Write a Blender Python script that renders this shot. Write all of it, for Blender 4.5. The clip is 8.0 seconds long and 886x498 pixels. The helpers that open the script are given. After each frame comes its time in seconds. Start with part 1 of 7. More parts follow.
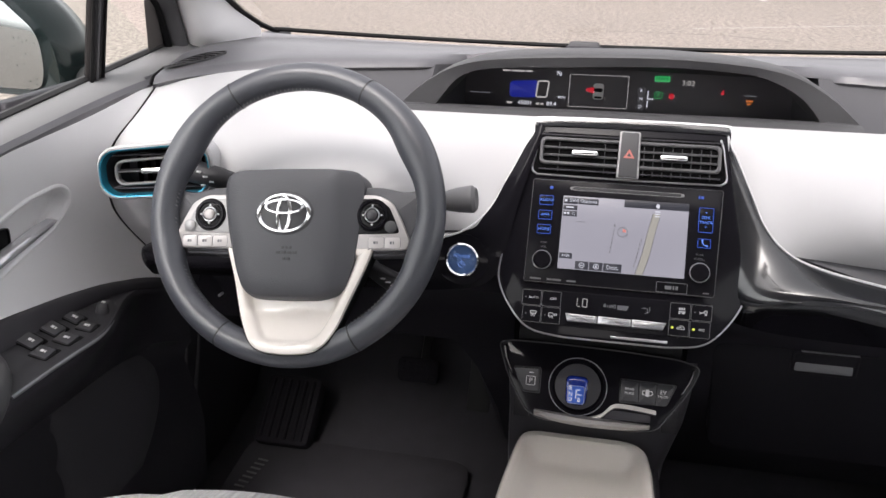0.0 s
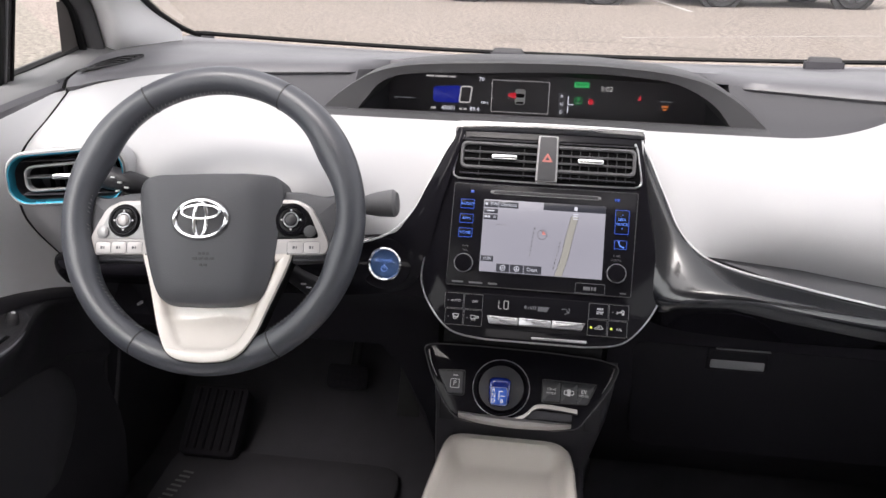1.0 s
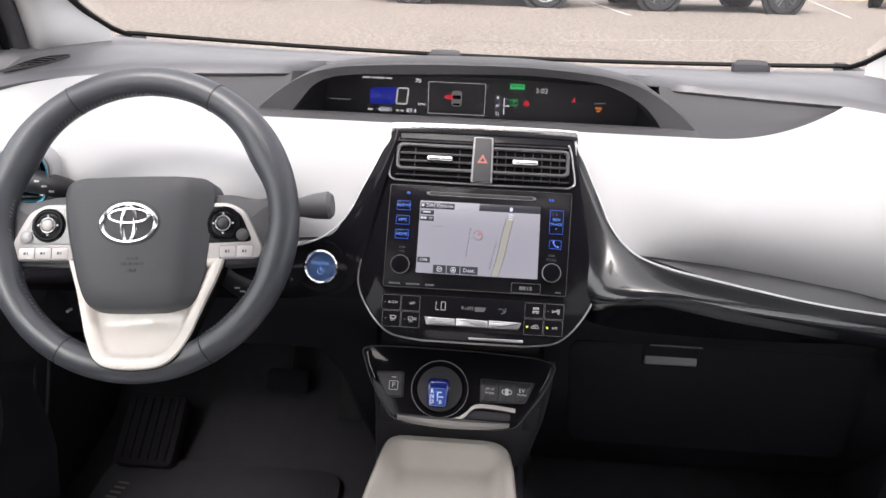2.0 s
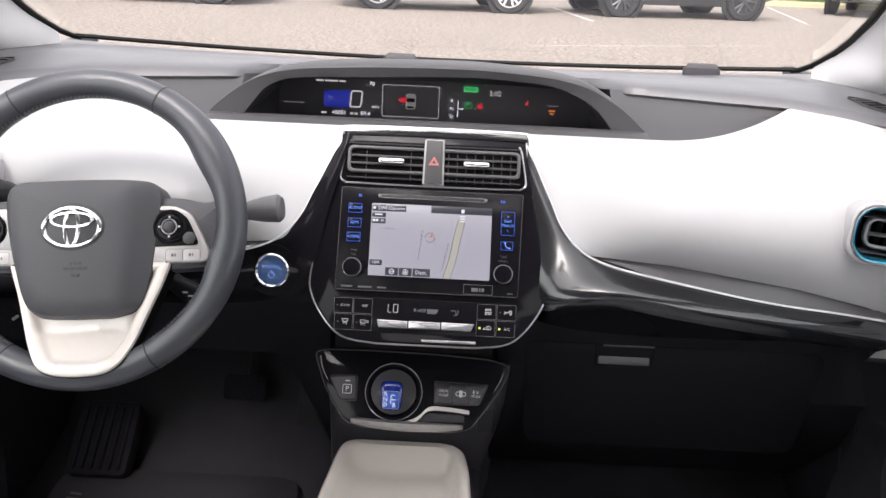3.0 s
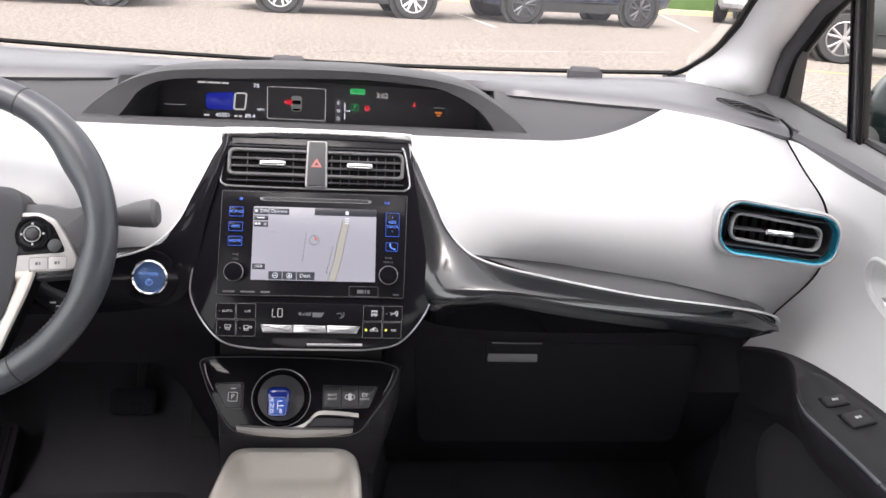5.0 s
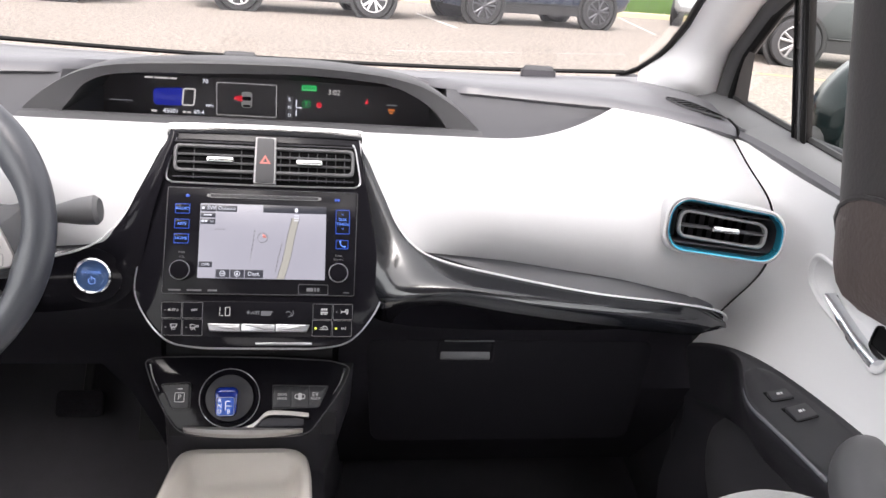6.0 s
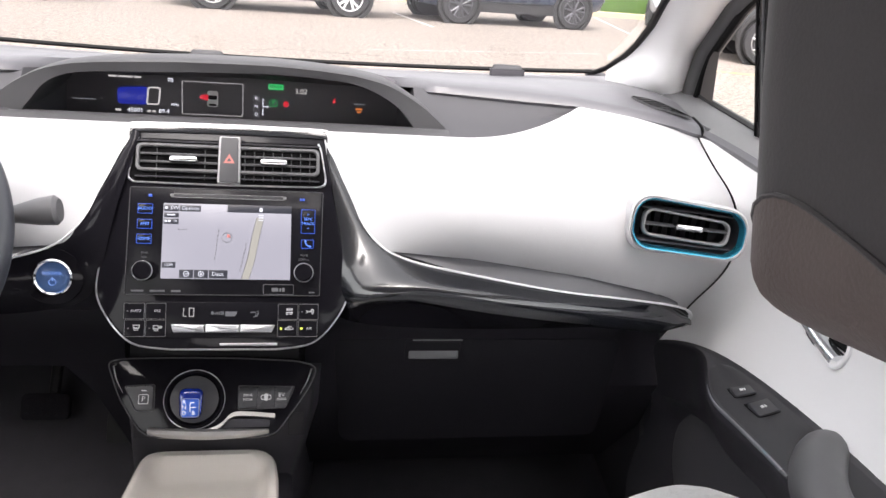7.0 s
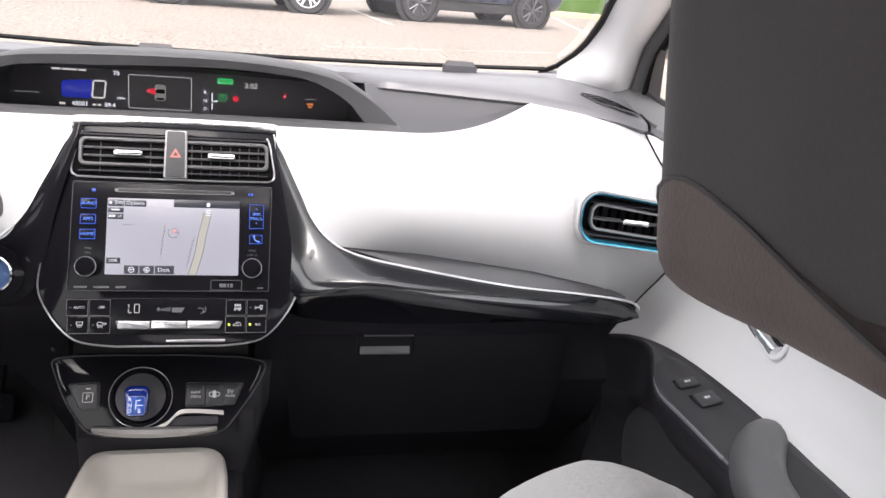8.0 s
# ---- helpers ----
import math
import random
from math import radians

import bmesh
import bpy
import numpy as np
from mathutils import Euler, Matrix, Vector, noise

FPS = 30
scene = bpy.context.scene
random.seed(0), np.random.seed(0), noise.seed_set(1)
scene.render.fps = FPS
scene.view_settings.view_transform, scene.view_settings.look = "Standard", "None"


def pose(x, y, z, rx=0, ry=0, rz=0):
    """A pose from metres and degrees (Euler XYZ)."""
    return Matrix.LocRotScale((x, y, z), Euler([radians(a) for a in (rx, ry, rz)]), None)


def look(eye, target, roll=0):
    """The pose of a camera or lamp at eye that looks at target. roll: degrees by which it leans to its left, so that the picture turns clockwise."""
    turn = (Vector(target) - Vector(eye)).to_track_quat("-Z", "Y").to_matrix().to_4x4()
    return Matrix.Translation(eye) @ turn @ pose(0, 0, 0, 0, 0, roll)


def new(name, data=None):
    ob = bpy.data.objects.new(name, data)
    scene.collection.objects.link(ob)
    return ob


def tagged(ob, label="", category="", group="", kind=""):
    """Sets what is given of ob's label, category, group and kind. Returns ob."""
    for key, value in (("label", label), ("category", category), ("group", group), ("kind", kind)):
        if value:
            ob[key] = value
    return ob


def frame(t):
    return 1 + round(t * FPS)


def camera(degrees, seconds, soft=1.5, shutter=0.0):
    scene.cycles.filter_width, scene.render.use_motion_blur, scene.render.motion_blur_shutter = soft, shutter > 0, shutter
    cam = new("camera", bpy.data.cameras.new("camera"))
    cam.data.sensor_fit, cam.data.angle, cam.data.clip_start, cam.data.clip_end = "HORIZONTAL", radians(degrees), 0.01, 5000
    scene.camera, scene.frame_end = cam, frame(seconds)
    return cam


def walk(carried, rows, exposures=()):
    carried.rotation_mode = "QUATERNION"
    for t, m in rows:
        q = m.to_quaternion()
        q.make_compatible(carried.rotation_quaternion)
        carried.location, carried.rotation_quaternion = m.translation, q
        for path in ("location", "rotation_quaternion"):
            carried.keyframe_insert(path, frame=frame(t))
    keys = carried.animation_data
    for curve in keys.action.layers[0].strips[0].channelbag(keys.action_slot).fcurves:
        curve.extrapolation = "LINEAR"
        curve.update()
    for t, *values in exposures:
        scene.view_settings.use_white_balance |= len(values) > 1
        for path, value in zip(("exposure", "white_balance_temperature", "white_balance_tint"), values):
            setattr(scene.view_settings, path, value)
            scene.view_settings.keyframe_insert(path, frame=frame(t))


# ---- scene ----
cam = camera(58.2, 8.0)
PATH = [
    (0, (-0.028, 0.075, 1.204), (-0.408, 1.886, 0.446), 0.3),
    (0.5, (-0.016, 0.074, 1.203), (-0.313, 1.905, 0.454), 1.0),
    (1, (-0.007, 0.075, 1.202), (-0.237, 1.918, 0.462), 1.4),
    (1.5, (-0.001, 0.075, 1.202), (-0.163, 1.928, 0.466), 1.8),
    (2.8, (0.02, 0.078, 1.2), (-0.005, 1.944, 0.479), 2.6),
    (3, (0.025, 0.076, 1.199), (0.008, 1.944, 0.482), 2.6),
    (3.5, (0.034, 0.077, 1.198), (0.046, 1.945, 0.486), 2.8),
    (4, (0.041, 0.075, 1.197), (0.128, 1.945, 0.494), 3.3),
    (4.5, (0.05, 0.073, 1.197), (0.2, 1.941, 0.5), 3.4),
    (6, (0.071, 0.075, 1.192), (0.372, 1.929, 0.506), 4.6),
    (6.5, (0.08, 0.075, 1.191), (0.414, 1.924, 0.507), 4.8),
    (7, (0.086, 0.073, 1.193), (0.441, 1.919, 0.509), 4.9),
    (7.5, (0.093, 0.069, 1.191), (0.493, 1.906, 0.511), 5.3),
    (8, (0.098, 0.067, 1.191), (0.551, 1.893, 0.512), 5.8),
]
walk(cam, [(t, look(eye, target, roll)) for t, eye, target, roll in PATH],
     exposures=((0.0, 1.62, 6700, 16.5), (3.0, 1.84, 6700, 16.5), (6.0, 2.10, 6700, 16.5), (8.0, 2.18, 6700, 16.5)))

# ---- world and light ----
world = bpy.data.worlds.new("overcast_sky")
scene.world = world
world.use_nodes = True
wn = world.node_tree.nodes
sky = wn.new("ShaderNodeTexSky")
sky.sky_type = "NISHITA"
sky.sun_disc = False
sky.sun_elevation, sky.sun_rotation = radians(55), radians(200)
sky.air_density, sky.dust_density = 1.2, 3.5
tone = wn.new("ShaderNodeHueSaturation")
tone.inputs["Saturation"].default_value = 0.12
world.node_tree.links.new(sky.outputs[0], tone.inputs["Color"])
world.node_tree.links.new(tone.outputs[0], wn["Background"].inputs[0])
wn["Background"].inputs[1].default_value = 0.15
sun = new("sun", bpy.data.lights.new("sun", "SUN"))
sun.data.energy, sun.data.angle, sun.data.color = 0.6, radians(30), (1.0, 0.97, 0.93)
sun.matrix_basis = look((-4, -10.5, 16), (0, 0, 0))


# ---- building helpers ----
def thing(name, label="", category="", group="", kind="", at=(0, 0, 0)):
    ob = new(name)
    ob.empty_display_size = 0.05
    ob.location = at
    return tagged(ob, label, category, group, kind)


def part(name, bm, material, parent=None, label="", smooth=True):
    """Links a bmesh, given in world metres, as one mesh object under its thing."""
    bmesh.ops.remove_doubles(bm, verts=bm.verts, dist=1e-6)
    bmesh.ops.recalc_face_normals(bm, faces=bm.faces)
    me = bpy.data.meshes.new(name)
    bm.to_mesh(me)
    bm.free()
    me.materials.append(material)
    if smooth:
        me.polygons.foreach_set("use_smooth", [True] * len(me.polygons))
        me.set_sharp_from_angle(angle=radians(38))
    ob = new(name, me)
    if parent is not None:
        ob.parent = parent
        if parent.parent is None:
            ob.matrix_parent_inverse = parent.matrix_basis.inverted()
    return tagged(ob, label)


def structure(name, bm, material, label, category, kind="structure"):
    return tagged(part(name, bm, material), label, category, "", kind)


def plane_at(origin, up, turn=0.0, yaw=0.0):
    """Frame on a face: u to the right, v up along the face, w out of it. turn: degrees in the face; yaw: degrees about z."""
    v = Vector(up).normalized()
    u = Vector((1, 0, 0))
    w = u.cross(v)
    m = Matrix((u, v, w)).transposed().to_4x4()
    return Matrix.Translation(origin) @ pose(0, 0, 0, 0, 0, yaw) @ m @ pose(0, 0, 0, 0, 0, turn)


def rrect(cx, cy, w, h, r, n=4):
    pts = []
    for sx, sy, a in ((1, 1, 0), (-1, 1, 90), (-1, -1, 180), (1, -1, 270)):
        for i in range(n + 1):
            t = radians(a + 90 * i / n)
            pts.append((cx + sx * (w / 2 - r) + r * math.cos(t), cy + sy * (h / 2 - r) + r * math.sin(t)))
    return pts


def oval(cx, cy, a, b, n=32):
    return [(cx + a * math.cos(2 * math.pi * i / n), cy + b * math.sin(2 * math.pi * i / n)) for i in range(n)]


def rounded(pts, r, n=4):
    """A polygon with its corners rounded."""
    out = []
    k = len(pts)
    for i in range(k):
        p, a, b = Vector(pts[i]), Vector(pts[i - 1]), Vector(pts[(i + 1) % k])
        da, db = min(r, (a - p).length * 0.48), min(r, (b - p).length * 0.48)
        s, e = p + (a - p).normalized() * da, p + (b - p).normalized() * db
        for j in range(n + 1):
            t = j / n
            out.append(tuple((1 - t) ** 2 * s + 2 * t * (1 - t) * p + t * t * e))
    return out


def smooth_line(pts, n=6, closed=False):
    """Catmull-Rom through points of any dimension."""
    P = [Vector(p) for p in pts]
    k = len(P)
    out = []
    for i in range(k if closed else k - 1):
        if closed:
            a, b, c, d = P[i - 1], P[i], P[(i + 1) % k], P[(i + 2) % k]
        else:
            a, b, c, d = P[max(i - 1, 0)], P[i], P[i + 1], P[min(i + 2, k - 1)]
        for j in range(n):
            t = j / n
            out.append(0.5 * ((2 * b) + (c - a) * t + (2 * a - 5 * b + 4 * c - d) * t * t + (3 * b - a - 3 * c + d) * t ** 3))
    if not closed:
        out.append(P[-1])
    return out


def inset(pts, d):
    """Polygon moved inward by d (either winding)."""
    k = len(pts)
    area = sum(pts[i - 1][0] * pts[i][1] - pts[i][0] * pts[i - 1][1] for i in range(k))
    s = 1 if area > 0 else -1
    out = []
    for i in range(k):
        a, p, b = Vector(pts[i - 1][:2]), Vector(pts[i][:2]), Vector(pts[(i + 1) % k][:2])
        e1, e2 = (p - a), (b - p)
        if e1.length < 1e-9 or e2.length < 1e-9:
            nrm = e1 + e2
            nrm = Vector((-nrm.y, nrm.x)).normalized()
            out.append(tuple(p + nrm * d * s))
            continue
        n1, n2 = Vector((-e1.y, e1.x)).normalized(), Vector((-e2.y, e2.x)).normalized()
        m = n1 + n2
        m = m / max(m.length_squared, 0.5) * 2
        out.append(tuple(p + m * d * s))
    return out


def loft(bm, rings, closed=True, caps=False):
    rows = [[bm.verts.new(p) for p in ring] for ring in rings]
    for a, b in zip(rows, rows[1:]):
        k = len(a)
        for i in range(k if closed else k - 1):
            j = (i + 1) % k
            bm.faces.new((a[i], a[j], b[j], b[i]))
    if caps:
        bm.faces.new(rows[0][::-1])
        bm.faces.new(rows[-1])
    return bm


def at(m, pts, w=0.0):
    return [m @ Vector((p[0], p[1], w)) for p in pts]


def plate(bm, m, pts, w0, w1, bevel=0.001, dome=0.0):
    """A raised piece with the outline pts, from w0 up to w1, with rounded upper edge."""
    rings = [at(m, pts, w0), at(m, pts, w1 - bevel), at(m, inset(pts, bevel * 0.3), w1 - bevel * 0.3), at(m, inset(pts, bevel), w1)]
    if dome:
        c = Vector((sum(p[0] for p in pts) / len(pts), sum(p[1] for p in pts) / len(pts)))
        base = inset(pts, bevel)
        for f in (0.8, 0.6, 0.4, 0.2):
            rings.append(at(m, [tuple(c + (Vector(p) - c) * f) for p in base], w1 + dome * (1 - f * f)))
    return loft(bm, rings, True, True)


def frame_ring(bm, m, outer, inner, w0, w1, bevel=0.0008):
    """A flat ring between two outlines of equal count, with thickness."""
    b = bevel
    rings = [at(m, outer, w0), at(m, outer, w1 - b), at(m, inset(outer, b), w1), at(m, inset(inner, -b), w1), at(m, inner, w1 - b), at(m, inner, w0)]
    return loft(bm, rings + [rings[0]], True)


def tube(bm, pts, r, n=10, closed=False, flat=1.0):
    """A round bar along pts; r is a number or one per point."""
    P = [Vector(p) for p in pts]
    k = len(P)
    rad = r if isinstance(r, (list, tuple)) else [r] * k
    rings = []
    up = Vector((0.013, 0.027, 1)).normalized()
    for i in range(k):
        a = P[i - 1] if (i or closed) else P[0]
        b = P[(i + 1) % k] if (i < k - 1 or closed) else P[-1]
        d = (b - a).normalized()
        s = d.cross(up)
        s = s.normalized() if s.length > 0.05 else d.cross(Vector((1, 0, 0))).normalized()
        q = s.cross(d)
        rings.append([P[i] + rad[i] * (math.cos(2 * math.pi * j / n) * s + flat * math.sin(2 * math.pi * j / n) * q) for j in range(n)])
    if closed:
        return loft(bm, rings + [rings[0]], True)
    return loft(bm, rings, True, True)


def box(bm, m, size, bevel=0.004):
    """A box with softened edges, centred in the frame m."""
    x, y, z = (s / 2 for s in size)
    b = min(bevel, x * 0.9, y * 0.9, z * 0.9)
    rings = []
    for zz, k in ((-z, b), (-z + b * 0.3, b * 0.3), (-z + b, 0), (z - b, 0), (z - b * 0.3, b * 0.3), (z, b)):
        rings.append([m @ Vector((p[0], p[1], zz)) for p in rrect(0, 0, 2 * (x - k), 2 * (y - k), max(b - k, b * 0.3), 2)])
    return loft(bm, rings, True, True)


def turned(bm, m, profile, n=32):
    """A body of revolution about the frame's w axis; profile: (radius, w)."""
    rings = [[m @ Vector((r * math.cos(2 * math.pi * i / n), r * math.sin(2 * math.pi * i / n), w)) for i in range(n)] for r, w in profile]
    return loft(bm, rings, True, True)


def lettering(name, text, size, m, material, parent, align="CENTER", label=""):
    cu = bpy.data.curves.new("lettering", "FONT")
    cu.body, cu.size, cu.align_x, cu.align_y, cu.resolution_u = text, size, align, "CENTER", 2
    cu.extrude = 0.00005
    ob = new("lettering", cu)
    me = bpy.data.meshes.new_from_object(ob.evaluated_get(bpy.context.evaluated_depsgraph_get()))
    bpy.data.objects.remove(ob)
    bm = bmesh.new()
    bm.from_mesh(me)
    bm.transform(m)
    return part(name, bm, material, parent, label, smooth=False)


def bars(bm, m, x0, y0, widths, h, gap, w=0.0003):
    """A line of unreadable writing: short raised bars."""
    x = x0
    for k in widths:
        plate(bm, m, [(x, y0), (x + k, y0), (x + k, y0 + h), (x, y0 + h)], 0, w, 0.0001)
        x += k + gap
    return bm


# ---- materials ----
def surface(name, colour, rough=0.5, metal=0.0, grain=0.0, grain_size=600.0, vary=0.06, vary_size=9.0, wear=0.08, coat=0.0, spec=0.5, sheen=0.0):
    """Base colour with two scales of variation, roughness wear and fine relief."""
    ma = bpy.data.materials.new(name)
    ma.use_nodes = True
    nt = ma.node_tree
    n, l = nt.nodes, nt.links
    b = n["Principled BSDF"]
    b.inputs["Metallic"].default_value = metal
    b.inputs["Specular IOR Level"].default_value = spec
    b.inputs["Coat Weight"].default_value = coat
    b.inputs["Coat Roughness"].default_value = 0.04
    b.inputs["Sheen Weight"].default_value = sheen
    co = n.new("ShaderNodeTexCoord")
    big = n.new("ShaderNodeTexNoise")
    big.inputs["Scale"].default_value, big.inputs["Detail"].default_value = vary_size, 5
    fine = n.new("ShaderNodeTexNoise")
    fine.inputs["Scale"].default_value, fine.inputs["Detail"].default_value = grain_size, 3
    for t in (big, fine):
        l.new(co.outputs["Object"], t.inputs["Vector"])
    mix = n.new("ShaderNodeMix")
    mix.data_type = "RGBA"
    lo = [max(0, c * (1 - vary)) for c in colour]
    hi = [min(1, c * (1 + vary)) for c in colour]
    mix.inputs[6].default_value, mix.inputs[7].default_value = (*lo, 1), (*hi, 1)
    add = n.new("ShaderNodeMath")
    add.operation = "MULTIPLY_ADD"
    add.inputs[1].default_value, add.inputs[2].default_value = 0.35, 0.0
    l.new(fine.outputs["Fac"], add.inputs[0])
    s2 = n.new("ShaderNodeMath")
    s2.operation = "MULTIPLY_ADD"
    s2.inputs[1].default_value = 0.65
    l.new(big.outputs["Fac"], s2.inputs[0])
    l.new(add.outputs[0], s2.inputs[2])
    l.new(s2.outputs[0], mix.inputs[0])
    l.new(mix.outputs[2], b.inputs["Base Color"])
    ro = n.new("ShaderNodeMapRange")
    ro.inputs["To Min"].default_value, ro.inputs["To Max"].default_value = max(0.0, rough - wear), min(1.0, rough + wear)
    l.new(big.outputs["Fac"], ro.inputs["Value"])
    l.new(ro.outputs[0], b.inputs["Roughness"])
    if grain:
        bu = n.new("ShaderNodeBump")
        bu.inputs["Strength"].default_value, bu.inputs["Distance"].default_value = grain, 0.001
        l.new(fine.outputs["Fac"], bu.inputs["Height"])
        l.new(bu.outputs[0], b.inputs["Normal"])
    return ma


def glow(name, colour, strength=1.0):
    ma = bpy.data.materials.new(name)
    ma.use_nodes = True
    b = ma.node_tree.nodes["Principled BSDF"]
    b.inputs["Base Color"].default_value = (0.01, 0.01, 0.012, 1)
    b.inputs["Roughness"].default_value = 0.3
    b.inputs["Emission Color"].default_value = (*colour, 1)
    b.inputs["Emission Strength"].default_value = strength * 0.32
    return ma


def pane(name, tint=(0.96, 0.98, 0.97), gloss=0.06):
    """Clear thin glass: lets light through, with a weak Fresnel gloss."""
    ma = bpy.data.materials.new(name)
    ma.use_nodes = True
    nt = ma.node_tree
    n, l = nt.nodes, nt.links
    n.remove(n["Principled BSDF"])
    tr, gl, fr, mx = n.new("ShaderNodeBsdfTransparent"), n.new("ShaderNodeBsdfGlossy"), n.new("ShaderNodeFresnel"), n.new("ShaderNodeMixShader")
    tr.inputs[0].default_value = (*tint, 1)
    gl.inputs["Roughness"].default_value = 0.02
    fr.inputs[0].default_value = 1.45
    k = n.new("ShaderNodeMath")
    k.operation = "MULTIPLY"
    k.inputs[1].default_value = gloss
    l.new(fr.outputs[0], k.inputs[0])
    l.new(k.outputs[0], mx.inputs[0])
    l.new(tr.outputs[0], mx.inputs[1])
    l.new(gl.outputs[0], mx.inputs[2])
    l.new(mx.outputs[0], n["Material Output"].inputs[0])
    return ma


# one light grey plastic: pillar paler and dash darker to stand in for light
PILLAR = surface("brightened_pillar_plastic", (0.88, 0.88, 0.885), 0.42, grain=0.12, grain_size=900, vary=0.02)
DASHWHITE = surface("toned_down_dash_plastic", (0.48, 0.48, 0.49), 0.5, grain=0.12, grain_size=900, vary=0.03)
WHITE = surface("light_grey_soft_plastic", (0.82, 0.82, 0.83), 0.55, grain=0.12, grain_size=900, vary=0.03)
PAD = surface("dark_grey_soft_dash", (0.108, 0.107, 0.117), 0.40, grain=0.2, grain_size=700, vary=0.08)
# paler than the pad: light on the sill's top is put into the colour
CAP = surface("lit_belt_cap_grey", (0.20, 0.20, 0.206), 0.6, grain=0.25, grain_size=700, vary=0.06)
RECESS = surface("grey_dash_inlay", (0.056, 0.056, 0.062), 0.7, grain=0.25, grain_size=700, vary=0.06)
HOOD = surface("charcoal_hood", (0.060, 0.060, 0.064), 0.6, grain=0.25, grain_size=700)
BLACK = surface("black_hard_plastic", (0.023, 0.022, 0.026), 0.5, grain=0.3, grain_size=800, vary=0.15)
MATT = surface("black_matt_plastic", (0.030, 0.0285, 0.035), 0.7, grain=0.2, grain_size=700, vary=0.2)
LIDBLACK = surface("black_glovebox_plastic", (0.015, 0.0142, 0.0185), 0.65, grain=0.2, grain_size=700, vary=0.2, spec=0.2)
PIANO = surface("piano_black", (0.0085, 0.008, 0.0105), 0.07, vary=0.1, wear=0.03, spec=0.12)
KNEE = surface("black_knee_panel", (0.024, 0.0225, 0.029), 0.7, grain=0.2, grain_size=700, vary=0.2, spec=0.2)
BLADE = surface("piano_black_blade", (0.010, 0.011, 0.014), 0.14, vary=0.1, wear=0.04, coat=0.3, spec=0.8)
BLADE.node_tree.nodes["Principled BSDF"].inputs["Coat IOR"].default_value = 1.65
GLASSBLACK = surface("smoked_display_cover", (0.010, 0.0095, 0.012), 0.16, vary=0.1, wear=0.03, spec=0.08)
SMOKE = surface("smoked_instrument_cover", (0.11, 0.104, 0.115), 0.4, vary=0.1, wear=0.03, spec=0.3)
CHROME = surface("bright_chrome", (0.82, 0.83, 0.85), 0.12, 1.0, vary=0.04, wear=0.05)
SATIN = surface("satin_silver", (0.52, 0.52, 0.54), 0.32, 1.0, vary=0.06)
SILVER = surface("silver_line", (0.86, 0.86, 0.87), 0.35, 0.2, vary=0.04)
# paler chrome with its bright reflection put into the colour
LITCHROME = surface("bright_lit_chrome", (0.80, 0.80, 0.82), 0.2, 0.55, vary=0.04)
ARMLINE = surface("dull_silver_line", (0.30, 0.31, 0.33), 0.3, 0.5, vary=0.06)
VENT = surface("vent_grey_plastic", (0.06, 0.06, 0.064), 0.45, vary=0.1)
TEAL = surface("teal_metallic_trim", (0.02, 0.27, 0.40), 0.28, 0.75, vary=0.08, coat=0.4)
LEATHER = surface("grey_grained_leather", (0.056, 0.060, 0.072), 0.38, spec=0.8, grain=0.2, grain_size=420, vary=0.1, vary_size=14)
HUB = surface("charcoal_airbag_cover", (0.078, 0.079, 0.088), 0.48, grain=0.35, grain_size=800)
CREAM = surface("cream_gloss_plastic", (0.86, 0.80, 0.74), 0.2, coat=0.6, vary=0.03, wear=0.06)
CAPGREY = surface("shifter_well_grey", (0.06, 0.06, 0.066), 0.42, vary=0.1)
ARCHGLOSS = surface("deep_gloss_black", (0.006, 0.006, 0.007), 0.25, vary=0.1, spec=0.15)
POD = surface("pale_silver_switch_plastic", (0.54, 0.515, 0.51), 0.32, 0.15, vary=0.05)
SATINGREY = surface("satin_grey_switch_plastic", (0.36, 0.355, 0.36), 0.38, 0.3, vary=0.05)
SWITCH = surface("dark_switch_plastic", (0.045, 0.045, 0.05), 0.4, vary=0.12)
STITCH = surface("pale_thread", (0.22, 0.22, 0.23), 0.8)
RUBBER = surface("black_rubber", (0.035, 0.035, 0.036), 0.6, grain=0.3, grain_size=300)
FRAMEGREY = surface("grey_window_frame", (0.085, 0.084, 0.088), 0.5, grain=0.2, grain_size=700)
SAIL = surface("brown_grey_sail", (0.085, 0.077, 0.073), 0.45)
POST = surface("dark_post_plastic", (0.014, 0.013, 0.014), 0.25, spec=0.3)
SEAL = surface("window_seal_rubber", (0.006, 0.006, 0.0065), 0.5, spec=0.12)
CARPET = surface("black_carpet", (0.070, 0.067, 0.078), 0.95, grain=1.0, grain_size=500, vary=0.3, vary_size=25)
FABRIC = surface("light_grey_seat_fabric", (0.78, 0.78, 0.79), 0.9, grain=0.7, grain_size=650, vary=0.12, sheen=0.2)
HEADCLOTH = surface("dark_headrest_fabric", (0.058, 0.054, 0.060), 0.85, grain=0.1, grain_size=900, vary=0.3, vary_size=45, sheen=0.15)
HEADSIDE = surface("taupe_headrest_vinyl", (0.120, 0.095, 0.092), 0.55, grain=0.3, grain_size=800, vary=0.22, vary_size=40)
LINER = surface("headliner_cloth", (0.64, 0.635, 0.625), 0.95, grain=0.3, vary=0.05)
REARTRIM = surface("grey_rear_trim", (0.36, 0.36, 0.365), 0.6, grain=0.2, vary=0.05)
BODY = surface("white_body_paint", (0.6, 0.6, 0.6), 0.3, coat=0.5)
GLASS = pane("windscreen_glass", gloss=0.18)
SIDEGLASS = pane("side_window_glass", (0.9, 0.95, 0.93), 0.012)
MIRROR = surface("mirror_silver", (0.42, 0.45, 0.47), 0.02, 1.0, vary=0.01, wear=0.01)
